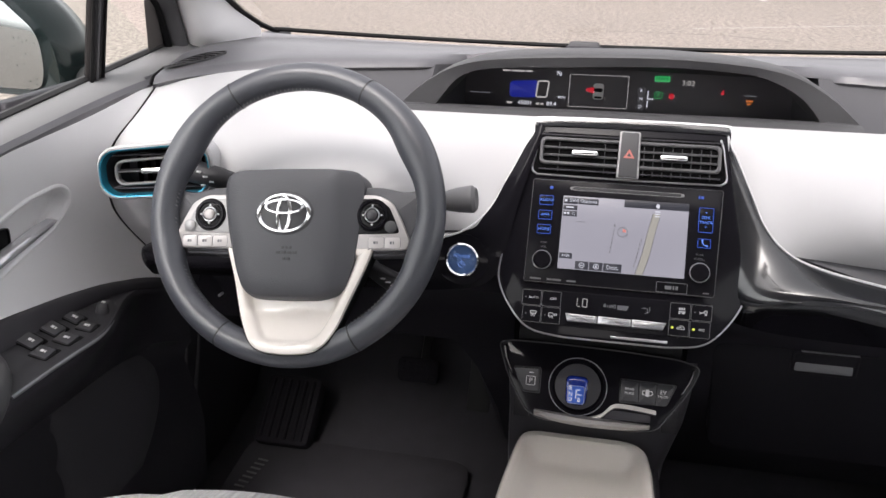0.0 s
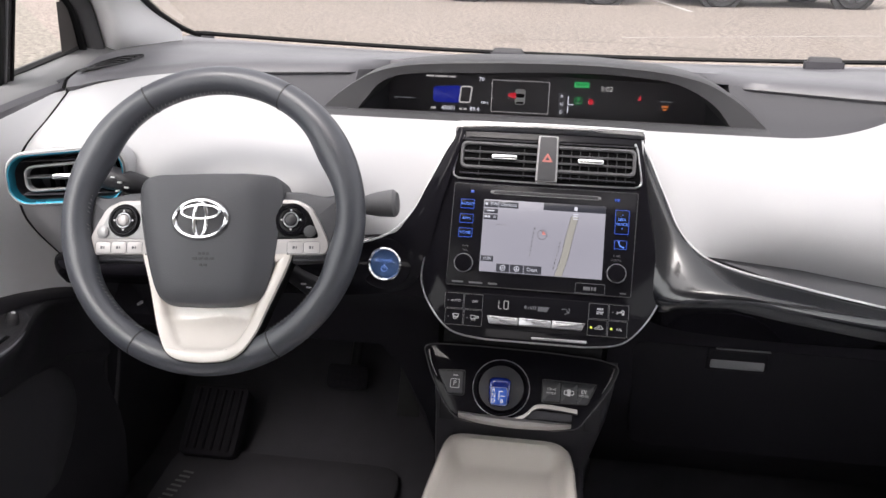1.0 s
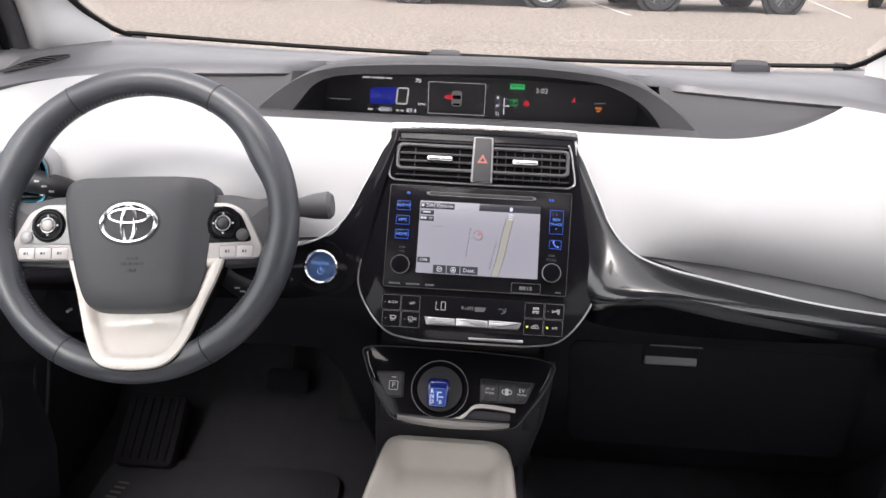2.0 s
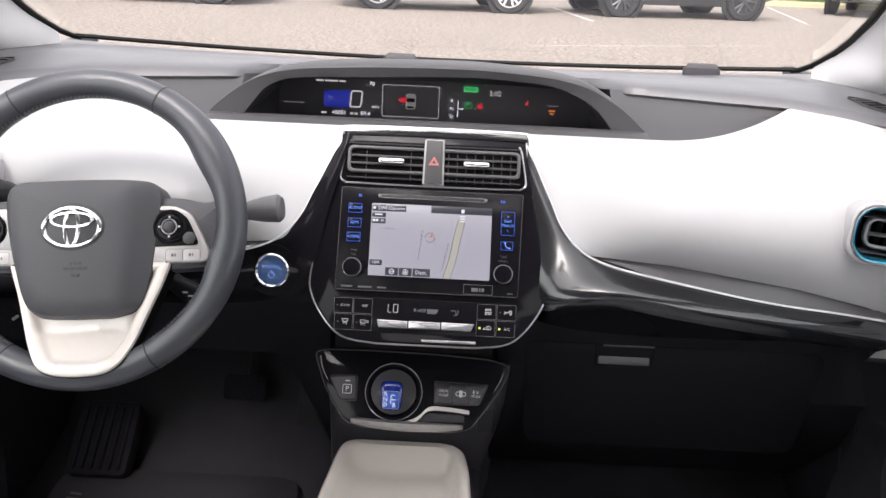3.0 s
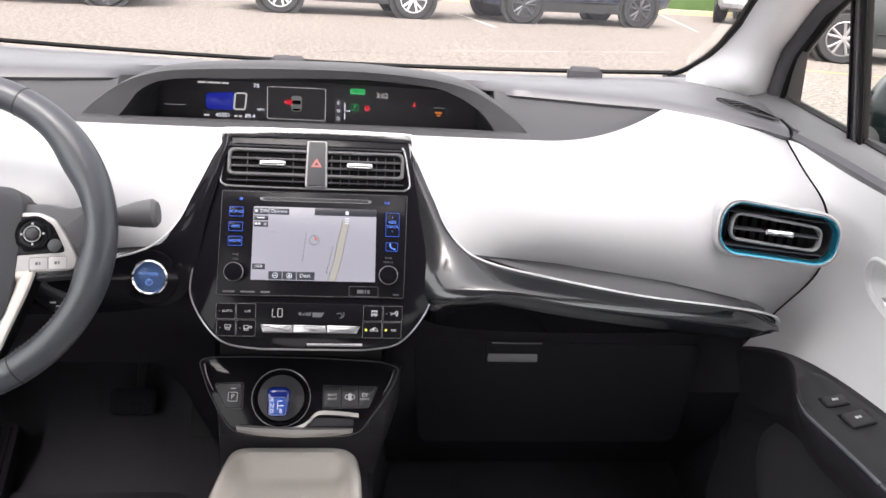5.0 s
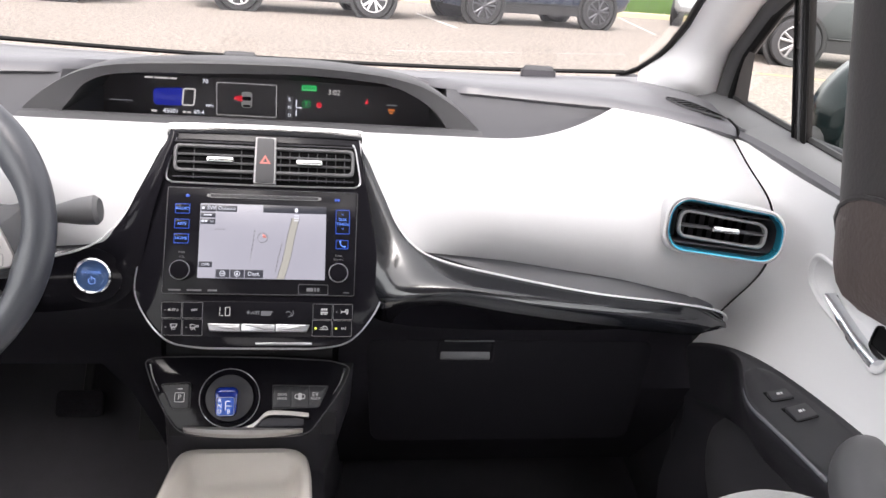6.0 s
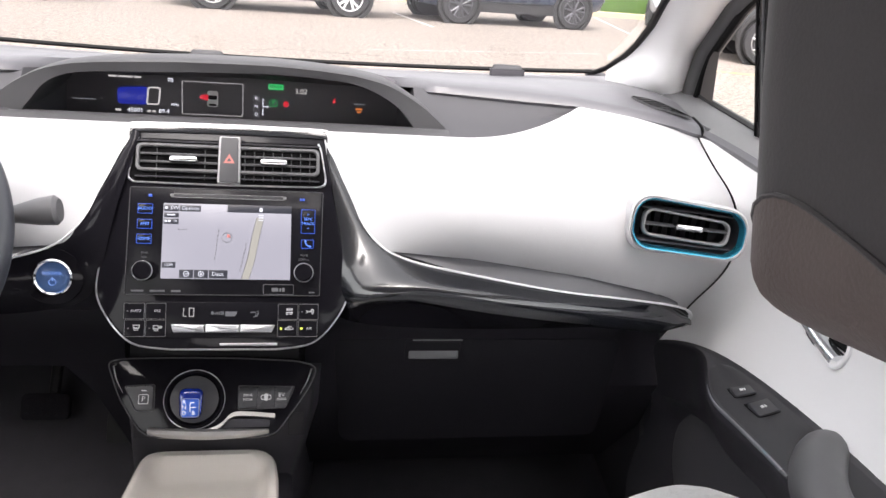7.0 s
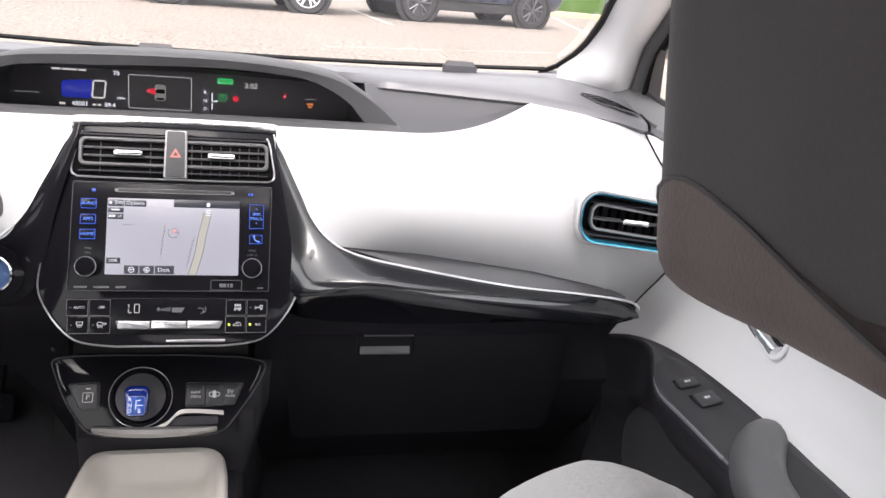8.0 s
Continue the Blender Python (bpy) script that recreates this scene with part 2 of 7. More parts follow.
MAP = glow("lit_map_screen", (0.52, 0.53, 0.62), 0.66)
MAPLINE = glow("map_road", (0.60, 0.60, 0.54), 0.62)
MAPTAG = glow("map_button_grey", (0.05, 0.055, 0.075), 0.6)
BLUE = glow("blue_backlight", (0.03, 0.12, 0.75), 0.9)
BLUETEXT = glow("blue_lit_letters", (0.12, 0.30, 1.0), 1.3)
MIDLIT = glow("pale_display_digits", (0.5, 0.5, 0.5), 0.8)
BLUEDIM = glow("blue_glow_block", (0.01, 0.02, 0.30), 0.7)
LIT = glow("white_display_segments", (0.8, 0.85, 0.95), 0.9)
DIM = glow("dim_display_lines", (0.2, 0.21, 0.23), 0.6)
GREEN = glow("green_indicator", (0.02, 0.45, 0.12), 0.8)
RED = glow("red_indicator", (0.7, 0.02, 0.04), 0.6)
AMBER = glow("amber_indicator", (0.75, 0.22, 0.05), 0.55)
YELLOW = glow("yellow_green_led", (0.7, 0.8, 0.1), 1.2)
PRINT = surface("pale_print", (0.7, 0.7, 0.71), 0.6)
PRINTDIM = surface("grey_print", (0.13, 0.13, 0.14), 0.6)
REDPRINT = surface("hazard_red", (0.5, 0.16, 0.14), 0.5)


# ---- ground and surroundings ----
def asphalt():
    ma = surface("worn_pinkish_asphalt", (0.272, 0.237, 0.209), 0.9, grain=0.5, grain_size=60, vary=0.22, vary_size=0.5)
    nt = ma.node_tree
    n, l = nt.nodes, nt.links
    b = n["Principled BSDF"]
    src = b.inputs["Base Color"].links[0].from_socket
    co = n.new("ShaderNodeTexCoord")
    sp = n.new("ShaderNodeTexNoise")
    sp.inputs["Scale"].default_value, sp.inputs["Detail"].default_value, sp.inputs["Roughness"].default_value = 17.0, 9, 0.9
    l.new(co.outputs["Object"], sp.inputs["Vector"])
    r = n.new("ShaderNodeValToRGB")
    r.color_ramp.elements[0].position, r.color_ramp.elements[0].color = 0.42, (0.28, 0.265, 0.25, 1)
    r.color_ramp.elements[1].position, r.color_ramp.elements[1].color = 0.58, (1.42, 1.41, 1.40, 1)
    l.new(sp.outputs["Fac"], r.inputs[0])
    mu = n.new("ShaderNodeMix")
    mu.data_type, mu.blend_type = "RGBA", "MULTIPLY"
    mu.inputs[0].default_value = 1.0
    l.new(src, mu.inputs[6])
    l.new(r.outputs[0], mu.inputs[7])
    l.new(mu.outputs[2], b.inputs["Base Color"])
    return ma


ASPHALT = asphalt()
bm = bmesh.new()
loft(bm, [[(-300, y, 0), (-40, y, 0), (0, y, 0), (40, y, 0), (300, y, 0)] for y in (-300, -20, 0, 20, 60, 600)], False)
structure("ground", bm, ASPHALT, "worn pale pinkish-grey asphalt car park surface", "ground")

# ---- windscreen, pillars, shell ----
def base_y(x):
    return 1.61 - 0.32 * x * x


def base_z(x):
    return 0.994 + 0.075 * x * x


CX = -0.015
EDGE = [(-0.1, 0.600), (0.0, 0.612), (0.006, 0.626), (0.03, 0.636), (0.08, 0.642), (0.14, 0.640), (0.25, 0.622), (0.34, 0.600), (1.0, 0.50)]


def along(table, a):
    for p, q in zip(table, table[1:]):
        if a <= q[0]:
            k = (a - p[0]) / (q[0] - p[0])
            return [p[i] + (q[i] - p[i]) * k for i in range(1, len(p))]
    return list(table[-1][1:])


def screen_point(u, t):
    """A place on the windscreen: u from -1 to 1 across it, t from its foot to its top edge."""
    x = u * along(EDGE, t)[0] + CX
    return Vector((x, base_y(x) - 0.95 * t, base_z(x) - 0.004 + 0.40 * t + 0.05 * t * (1 - t)))


us = [-1 + i / 12 for i in range(25)]
steps = [0, 0.004, 0.015, 0.04, 0.08, 0.14, 0.2, 0.25, 0.3, 0.34, 0.5, 0.75, 1]
bm = bmesh.new()
loft(bm, [[screen_point(u, t) for u in us] for t in steps], False)
glass = structure("window_1", bm, GLASS, "clear raked front windscreen glass", "windscreen")
glass.visible_shadow = False

bm = bmesh.new()
tube(bm, [screen_point(u, 0.004) + Vector((0, -0.004, 0.002)) for u in us], 0.0042, 6)
structure("trim_foot_of_windscreen", bm, SEAL, "thin black seal along the foot of the windscreen", "seal")
fine = [0.002, 0.006, 0.012, 0.02, 0.03, 0.045] + [0.06 + 0.94 * i / 30 for i in range(31)]
for s in (-1, 1):
    bm = bmesh.new()
    tube(bm, [screen_point(s, t) + Vector((-s * 0.002, -0.004, 0.0)) for t in fine], [0.0042 + 0.0016 * min(1, i / 8) for i in range(len(fine))], 8)
    structure("trim_edge_of_windscreen", bm, SEAL, "thin black seal along the windscreen edge", "seal")

OUTER = [(0.0, 0.716, 1.302, 0.985), (0.1, 0.716, 1.296, 1.03), (0.2, 0.714, 1.276, 1.085), (0.34, 0.702, 1.180, 1.165), (0.55, 0.672, 1.0, 1.25), (1.0, 0.60, 0.62, 1.40)]


def pillar(s):
    bm = bmesh.new()
    rings = []
    for i in range(31):
        t = i / 30
        f = screen_point(s * 0.992, max(0.0, t - 0.012)) + Vector((0, -0.004, -0.006 if t == 0 else 0))
        d, y, z = along(OUTER, t)
        o = Vector((s * (d - (0.010 if s < 0 else 0.0)) + CX, y, z))
        f = f.lerp(o, 0.25 * max(0, 1 - t / 0.05))
        swell = Vector((-s * 0.45, -0.89, 0.0)) * (o - f).length * 0.50 * min(1, 0.15 + t / 0.12)
        face = [f.lerp(o, k / 12) + swell * math.sin(math.pi * (k / 12) ** 1.35) for k in range(13)]
        back = (f + o) / 2 + Vector((s * 0.05, 0.05, 0.01))
        rings.append(face + [back])
    rings.insert(0, [p + Vector((0, 0, -0.05)) for p in rings[0]])
    loft(bm, rings, True, True)
    return structure("pillar_1" if s < 0 else "pillar_2", bm, PILLAR, "light grey moulded plastic cover of the front roof pillar", "roof pillar")


pillar(-1), pillar(1)

# roof, rear and body shell that close the cabin
bm = bmesh.new()
rings = []
for y, z in ((0.64, 1.405), (0.2, 1.45), (-0.4, 1.46), (-1.2, 1.42), (-1.9, 1.32)):
    rings.append([(x, y, z - 0.12 * (abs(x) / 0.6) ** 4) for x in (-0.62, -0.55, -0.4, 0, 0.4, 0.55, 0.62)])
loft(bm, rings, False)
ceiling = structure("ceiling", bm, LINER, "pale cloth roof lining", "roof lining")
ceiling.modifiers.new("thickness", "SOLIDIFY").thickness = -0.03
bm = bmesh.new()
box(bm, pose(0, -1.95, 0.65), (1.4, 0.05, 0.75))
structure("wall_rear", bm, REARTRIM, "grey trimmed rear end of the cabin", "body shell")
for s in (-1, 1):
    bm = bmesh.new()
    box(bm, pose(s * 0.77, -1.0, 0.62), (0.06, 2.2, 0.75))
    structure("wall_side", bm, REARTRIM, "grey trimmed rear side of the cabin", "body shell")
bm = bmesh.new()
loft(bm, [[(x, y, z) for x in (-0.75, -0.3, 0, 0.3, 0.75)] for y, z in ((-1.95, 0.3), (0.3, 0.27), (1.25, 0.27), (1.38, 0.30), (1.62, 0.52), (1.66, 0.9))], False)
floor_ob = structure("floor", bm, CARPET, "black carpeted cabin floor and toe board", "cabin floor")
floor_ob.modifiers.new("thickness", "SOLIDIFY").thickness = 0.03


# ---- dashboard ----
dash = thing("dashboard", "light grey and charcoal moulded dashboard with gloss black inlays", "dashboard", at=(0, 1.3, 0.5))


def out(x):
    """Distance from the middle; the left half is a little longer."""
    a = abs(x)
    return a if x > 0 else a - 0.03 * min(1, max(0, (a - 0.35) / 0.15))


def edge_y(x):
    """Rear edge of the upper pad."""
    a = out(x)
    return 1.295 - 0.10 * a - 0.30 * a * a + 0.016 * max(0, (a - 0.615) / 0.025) ** 2


def edge_z(x):
    return along([(-1, 1.016), (0.0, 1.016), (0.3, 1.0195), (0.40, 1.021), (0.473, 1.021), (0.531, 1.0165), (0.594, 1.010), (0.645, 1.001)], out(x))[0]


def lip(x):
    """Lower front corner of the upper pad: where the light panel begins at the ends."""
    a = out(x)
    return Vector((x, edge_y(x) - 0.012 - 0.01 * a, along([(-1, 1.0075), (0.0, 1.0075), (0.3, 1.0085), (0.40, 1.0085), (0.473, 1.010), (0.531, 1.0055), (0.594, 0.999), (0.645, 0.988)], a)[0]))


WIDE = [-0.668 + 1.308 * i / 120 for i in range(121)]
bm = bmesh.new()
rings = []
for x in WIDE:
    e, l2 = Vector((x, edge_y(x), edge_z(x))), lip(x)
    f = Vector((x, base_y(x) + 0.02, base_z(x) - 0.012))
    hump = 0.009 * min(1, max(0, (out(x) - 0.45) / 0.1))
    n2 = e.lerp(f, 0.06) + Vector((0, 0, 0.004))
    row = [l2 + Vector((0, 0.02, -0.02)), l2, e.lerp(l2, 0.35) + Vector((0, -0.004, 0.001)), e, n2, e.lerp(f, 0.2) + Vector((0, 0, 0.005 + hump)), e.lerp(f, 0.4) + Vector((0, 0, 0.005 + hump)), e.lerp(f, 0.7) + Vector((0, 0, 0.002 + hump * 0.3)), f]
    # behind the instrument hood the pad begins further forward
    g = max(0, min(1, (0.285 - abs(x + 0.012)) / 0.070))
    g = g * g * (3 - 2 * g)
    for j in range(5):
        row[j] = row[j].lerp(Vector((x, 1.352, (0.96, 0.98, 0.99, 1.0, 1.01)[j])), g)
    row[5] = row[5].lerp(Vector((x, 1.376, (row[4].z + row[6].z) / 2)), g)
    rings.append(row)
for k in (0, -1):
    low = [p + Vector((0.004 * (1 if k else -1), 0.004, -0.012 if i else -0.02)) for i, p in enumerate(rings[k])]
    deep = [p + Vector((0, 0, -0.04)) for p in low]
    rings = rings + [low, deep] if k else [deep, low] + rings
loft(bm, rings, False)
part("upper_pad", bm, PAD, dash, "charcoal grained top pad")
for k, s in ((2, -1), (-3, 1)):
    bm = bmesh.new()
    tube(bm, smooth_line([p + Vector((s * 0.0035, 0, -0.001)) for p in rings[k][1:5]], 4), 0.0020, 8)
    part("end_gap", bm, SEAL, dash, "black gap at the end of the top pad")


def sill(x):
    """Upper rear edge of the light panel."""
    a = abs(x)
    if a <= 0.30:
        return Vector((x, 1.14, 0.963))
    if a >= 0.475:
        return lip(x)
    k = (a - 0.30) / 0.175
    e = lip(math.copysign(0.475, x))
    return Vector((x, 1.14 + (e.y - 1.14) * k ** 2.2, 0.963 + (e.z - 0.963) * k ** 2.2))


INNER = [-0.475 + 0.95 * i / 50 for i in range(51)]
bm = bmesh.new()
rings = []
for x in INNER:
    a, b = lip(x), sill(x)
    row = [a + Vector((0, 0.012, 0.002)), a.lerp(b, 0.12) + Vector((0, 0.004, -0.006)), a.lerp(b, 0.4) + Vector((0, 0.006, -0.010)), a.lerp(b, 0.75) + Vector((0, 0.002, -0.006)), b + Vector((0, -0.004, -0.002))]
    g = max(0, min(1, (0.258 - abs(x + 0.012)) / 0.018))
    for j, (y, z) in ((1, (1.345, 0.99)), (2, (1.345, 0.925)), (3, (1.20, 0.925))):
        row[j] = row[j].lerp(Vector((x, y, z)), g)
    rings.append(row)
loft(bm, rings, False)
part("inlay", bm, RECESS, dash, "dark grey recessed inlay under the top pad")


# lower edge of the light panel: above the line, with a wedge-shaped groove between
LOW = [(0.0, 1.0, 0.842), (0.20, 0.999, 0.845), (0.30, 0.985, 0.842), (0.45, 0.98, 0.822), (0.58, 0.985, 0.792), (0.61, 1.0, 0.772), (0.64, 1.05, 0.735)]


# gap between dashboard and door: distance from the middle, y, z
SEAM = smooth_line([(0.655, 1.112, 0.985), (0.660, 1.061, 0.955), (0.668, 1.015, 0.927), (0.676, 1.002, 0.894), (0.682, 1.006, 0.844), (0.680, 1.025, 0.804), (0.668, 1.062, 0.747), (0.650, 1.105, 0.668)], 4)


def seam(k):
    f = k * (len(SEAM) - 1)
    i = min(int(f), len(SEAM) - 2)
    return SEAM[i].lerp(SEAM[i + 1], f - i)


def panel_profile(x, n=18):
    a = abs(x)
    p0 = sill(x)
    y3, z3 = along(LOW, a)
    p3 = Vector((x, y3, z3))
    k = min(1, max(0, (a - 0.135) / 0.165))
    k = k * k * (3 - 2 * k)
    e = min(1, max(0, (a - 0.5) / 0.14))
    p1 = Vector((x, 1.09 + k * (1.005 - 1.09) - 0.02 * e, 0.945 + k * 0.018 + 0.028 * e))
    p2 = Vector((x, 1.035 + k * (0.925 - 1.035) + 0.035 * e, 0.885 + k * 0.025 - 0.005 * e))
    out = []
    g = max(0, (abs(x - CX) - 0.56) / 0.083)
    for i in range(n + 1):
        t = i / n
        out.append((1 - t) ** 3 * p0 + 3 * t * (1 - t) ** 2 * p1 + 3 * t * t * (1 - t) * p2 + t ** 3 * p3)
        if g > 0:
            d, y, z = seam(0.95 * t)
            out[-1] = out[-1].lerp(Vector((math.copysign(d - 0.003, x) + CX, y + 0.001, z)), g * g * (3 - 2 * g) if g < 1 else 1)
    return [out[0] + Vector((0, 0.006, -0.012))] + out + [out[-1] + Vector((0, 0.03, -0.004))]


def vent_frame(s):
    """Place of a side vent in the light panel."""
    return plane_at((0.560 if s > 0 else -0.581, 0.945, 0.903 if s > 0 else 0.913), (0, 0.16, 1), turn=-3.0 * s, yaw=s * -8.0) @ Matrix.Diagonal((0.875, 0.89, 1, 1))


def with_pocket(p):
    """The panel is let in behind the side vents."""
    m = VENTS[0 if p.x < 0 else 1]
    q = m[1] @ p
    if (abs(q.x) / 0.0762) ** 4 + (abs(q.y) / 0.0297) ** 4 < 1 and abs(q.z) < 0.06:
        return m[0] @ Vector((q.x, q.y, q.z - 0.10))
    return p


VENTS = [(vent_frame(s), vent_frame(s).inverted()) for s in (-1, 1)]
bm = bmesh.new()
loft(bm, [[with_pocket(p) for p in panel_profile(CX - 0.643 + 1.286 * i / 300, 60)] for i in range(301)], False)
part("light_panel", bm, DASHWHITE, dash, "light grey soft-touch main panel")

VENTLIGHT = surface("vent_frame_grey", (0.22, 0.22, 0.225), 0.4, vary=0.08)
VENT_SHADE = surface("vent_shade_black", (0.007, 0.007, 0.0075), 0.8, spec=0.0)

# line of chrome that runs from the stack along the lower edge of the light panel, on both sides
CURVE = smooth_line([(0.1165, 1.0735, 0.9725), (0.1190, 1.0635, 0.9580), (0.1275, 1.057, 0.944), (0.139, 1.044, 0.921), (0.150, 1.032, 0.900), (0.162, 1.018, 0.876), (0.178, 1.006, 0.857), (0.199, 0.997, 0.843), (0.232, 0.988, 0.834), (0.274, 0.976, 0.829), (0.345, 0.968, 0.818), (0.421, 0.966, 0.806), (0.51, 0.970, 0.795), (0.568, 0.974, 0.786), (0.598, 0.979, 0.777), (0.611, 0.986, 0.766), (0.616, 0.997, 0.754)], 5)


FOOT = [(0.0, 0.108, 1.055, 0.955), (0.2, 0.128, 1.015, 0.885), (0.34, 0.143, 0.985, 0.815), (0.43, 0.165, 0.985, 0.780), (0.5, 0.21, 0.985, 0.768), (0.57, 0.26, 0.982, 0.764), (0.64, 0.335, 0.983, 0.760), (0.71, 0.415, 0.985, 0.757), (0.79, 0.505, 0.988, 0.754), (0.86, 0.566, 0.990, 0.750), (0.93, 0.600, 0.992, 0.745), (1.0, 0.614, 0.998, 0.749)]


FOOT = [tuple(p) for p in smooth_line(FOOT, 6)]
# right blade, by distance from the middle: end of the flank (y, z), nose of the shelf (y, z)
NOSE = [(0.112, 1.016, 0.862, 0.998, 0.812), (0.128, 1.012, 0.858, 0.990, 0.808), (0.140, 1.004, 0.854, 0.974, 0.806), (0.148, 1.0, 0.853, 0.965, 0.806), (0.165, 0.998, 0.852, 0.957, 0.815), (0.190, 0.996, 0.846, 0.950, 0.821), (0.235, 0.980, 0.8325, 0.945, 0.8235), (0.30, 0.968, 0.8235, 0.942, 0.814), (0.40, 0.962, 0.807, 0.944, 0.800), (0.50, 0.966, 0.795, 0.952, 0.787), (0.57, 0.972, 0.7845, 0.963, 0.776), (0.60, 0.979, 0.775, 0.973, 0.766), (0.618, 0.996, 0.755, 0.992, 0.752)]


def side_x(s, a):
    """Place across the car at a distance from the middle; the driver's half is a little longer."""
    return a if s > 0 else -a - 0.033 * min(1, max(0, (a - 0.35) / 0.15))


def flank(s):
    """Gloss black strip that rises beside the stack, on the driver's side."""
    bm = bmesh.new()
    rings = []
    n = len(CURVE)
    for i, p in enumerate(CURVE):
        k = max(0, (i - 5) / (n - 6))
        q = Vector((side_x(s, p.x), p.y, p.z + 0.030 * max(0, (k - 0.80) / 0.20)))
        down = Vector(along(FOOT, k))
        if i < 5:
            down += (p - CURVE[5]) * 0.9
        down.x = side_x(s, down.x)
        bulge = 0.004 + 0.012 * max(0, min(1, (k - 0.45) / 0.2)) - 0.008 * max(0, (k - 0.85) / 0.15)
        ring = [q.lerp(down, j / 14) + Vector((0, -1, 0.25)) * bulge * math.sin(math.pi * min(1, j / 14 * 1.05)) ** 0.8 for j in range(15)]
        ring.append(down + Vector((0, 0.03, -0.004)))
        ring.insert(0, q + Vector((0, 0.003 + 0.027 * min(1, max(0, (i - 12) / 20)), -0.002)))
        rings.append(ring)
    loft(bm, rings, False)
    part("blade", bm, PIANO, dash, "gloss black blade below the chrome line")


def blade():
    """Gloss black blade on the passenger's side: flank, flat shelf, round nose and a dull underside."""
    upper, under = bmesh.new(), bmesh.new()
    tops, lows = [], []
    line = [(p.x, p.y, p.z) for p in CURVE]
    for i in range(91):
        x = 0.1175 + (0.6155 - 0.1175) * (i / 90) ** 1.25
        yc, zc = along(line, x)
        ky, kz, ny, nz = along(NOSE_FINE, x)
        c, k, n = Vector((yc, zc)), Vector((ky, kz)), Vector((ny, nz))
        r = min(0.016, (c.y - n.y) * 0.8 + 0.002)
        sweep = [c * (1 - t) ** 2 + k * 2 * t * (1 - t) + n * t * t for t in (0, 0.2, 0.4, 0.6, 0.8, 1)]
        pts = sweep + [n + Vector((-r * 0.35, -r * 0.55)), n + Vector((-r * 0.38, -r * 1.3)), n + Vector((0.001, -0.024 * min(1, (0.62 - x) / 0.06)))]
        row = [Vector((x, p.x, p.y)) for p in smooth_line(pts, 5)]
        tops.append([Vector((x, yc + 0.004, zc - 0.002))] + row)
        b = row[-1]
        lows.append([b, b + Vector((0, 0.004, -0.005)), Vector((x, b.y + 0.020, min(b.z - 0.006, 0.756))), Vector((x, b.y + 0.06, min(b.z - 0.008, 0.752)))])
    loft(upper, tops, False)
    inner = [v for v in upper.verts if not v.is_boundary]
    for i in range(60):
        bmesh.ops.smooth_vert(upper, verts=inner, factor=0.5, use_axis_x=True, use_axis_y=True, use_axis_z=True)
    part("blade", upper, BLADE, dash, "gloss black blade below the chrome line")
    loft(under, lows, False)
    part("blade_underside", under, PIANO, dash, "dull black underside of the blade")


def wing(s):
    """Blade, bright line and wedge on one side of the stack."""
    n = len(CURVE)
    flank(s) if s < 0 else blade()
    bm = bmesh.new()
    tube(bm, [Vector((side_x(s, p.x), p.y - 0.001, p.z + 0.001)) for p in CURVE], [0.0006 + 0.0009 * min(1, max(0, (i - 22) / 14)) for i in range(n)], 8)
    part("silver_line", bm, SILVER, dash, "thin bright silver line")
    # dark wedge between the light panel and the line
    bm = bmesh.new()
    rings = []
    for i in range(26):
        a = 0.19 + 0.405 * i / 25
        y, z = along([(0.19, 0.999, 0.846), (0.274, 0.978, 0.829), (0.345, 0.970, 0.818), (0.421, 0.968, 0.806), (0.51, 0.972, 0.795), (0.568, 0.977, 0.787), (0.60, 0.99, 0.774)], a)
        ly, lz = along(LOW, a)
        k = min(1, (25 - i) / 6) ** 0.7
        ly, lz = y + 0.004 + (ly - y - 0.004) * k, z + (lz - z) * k
        xa = side_x(s, a)
        rings.append([(xa, ly + 0.006, lz + 0.003), (xa, (ly + y) / 2 + 0.006, (lz + z) / 2), (xa, y + 0.004, z)])
    loft(bm, rings, False)
    part("wedge", bm, PAD, dash, "grey grained wedge above the chrome line")


NOSE_FINE = [tuple(p) for p in smooth_line(NOSE, 6)]
wing(-1), wing(1)

# black lower half, knee panel and glovebox
bm = bmesh.new()
rings = []
for i in range(41):
    x = -0.64 + 1.28 * i / 40
    back = 0.10 * min(1, max(0, (abs(x - CX) - 0.565) / 0.04))
    g = min(1, max(0, (-0.16 - x) / 0.05))
    low = [(1.085, 0.60), (1.13, 0.50), (1.25, 0.36), (1.6, 0.36)]
    knee = [(1.088, 0.655), (1.10, 0.632), (1.20, 0.64), (1.6, 0.68)]
    rings.append([(x, 1.02 + back, 0.80), (x, 1.0 + back, 0.762), (x, 1.045 + back, 0.725), (x, 1.075 + back * 0.5, 0.69)] + [(x, p[0] + (q[0] - p[0]) * g, p[1] + (q[1] - p[1]) * g) for p, q in zip(low, knee)])
loft(bm, rings, False)
part("lower_panel", bm, KNEE, dash, "black lower knee panel")
for p in ((-0.606, 1.058, 0.733), (-0.579, 1.064, 0.684)):
    bm = bmesh.new()
    turned(bm, plane_at(p, (0, 0.1, 1)), [(0.0024, -0.01), (0.0022, 0.001), (0.0005, 0.0014)], 10)
    part("screw_cap", bm, PRINT, dash, "small pale screw cap")
GB = plane_at((0.30, 1.079, 0.655), (0, -0.11, 1))
bm = bmesh.new()
plate(bm, GB, rounded([(-0.165, 0.03), (0.26, 0.03), (0.25, -0.15), (-0.15, -0.15)], 0.02), -0.02, 0.0015, 0.0012)
lid = part("glovebox_lid", bm, LIDBLACK, dash, "matt black glovebox lid")
bm = bmesh.new()
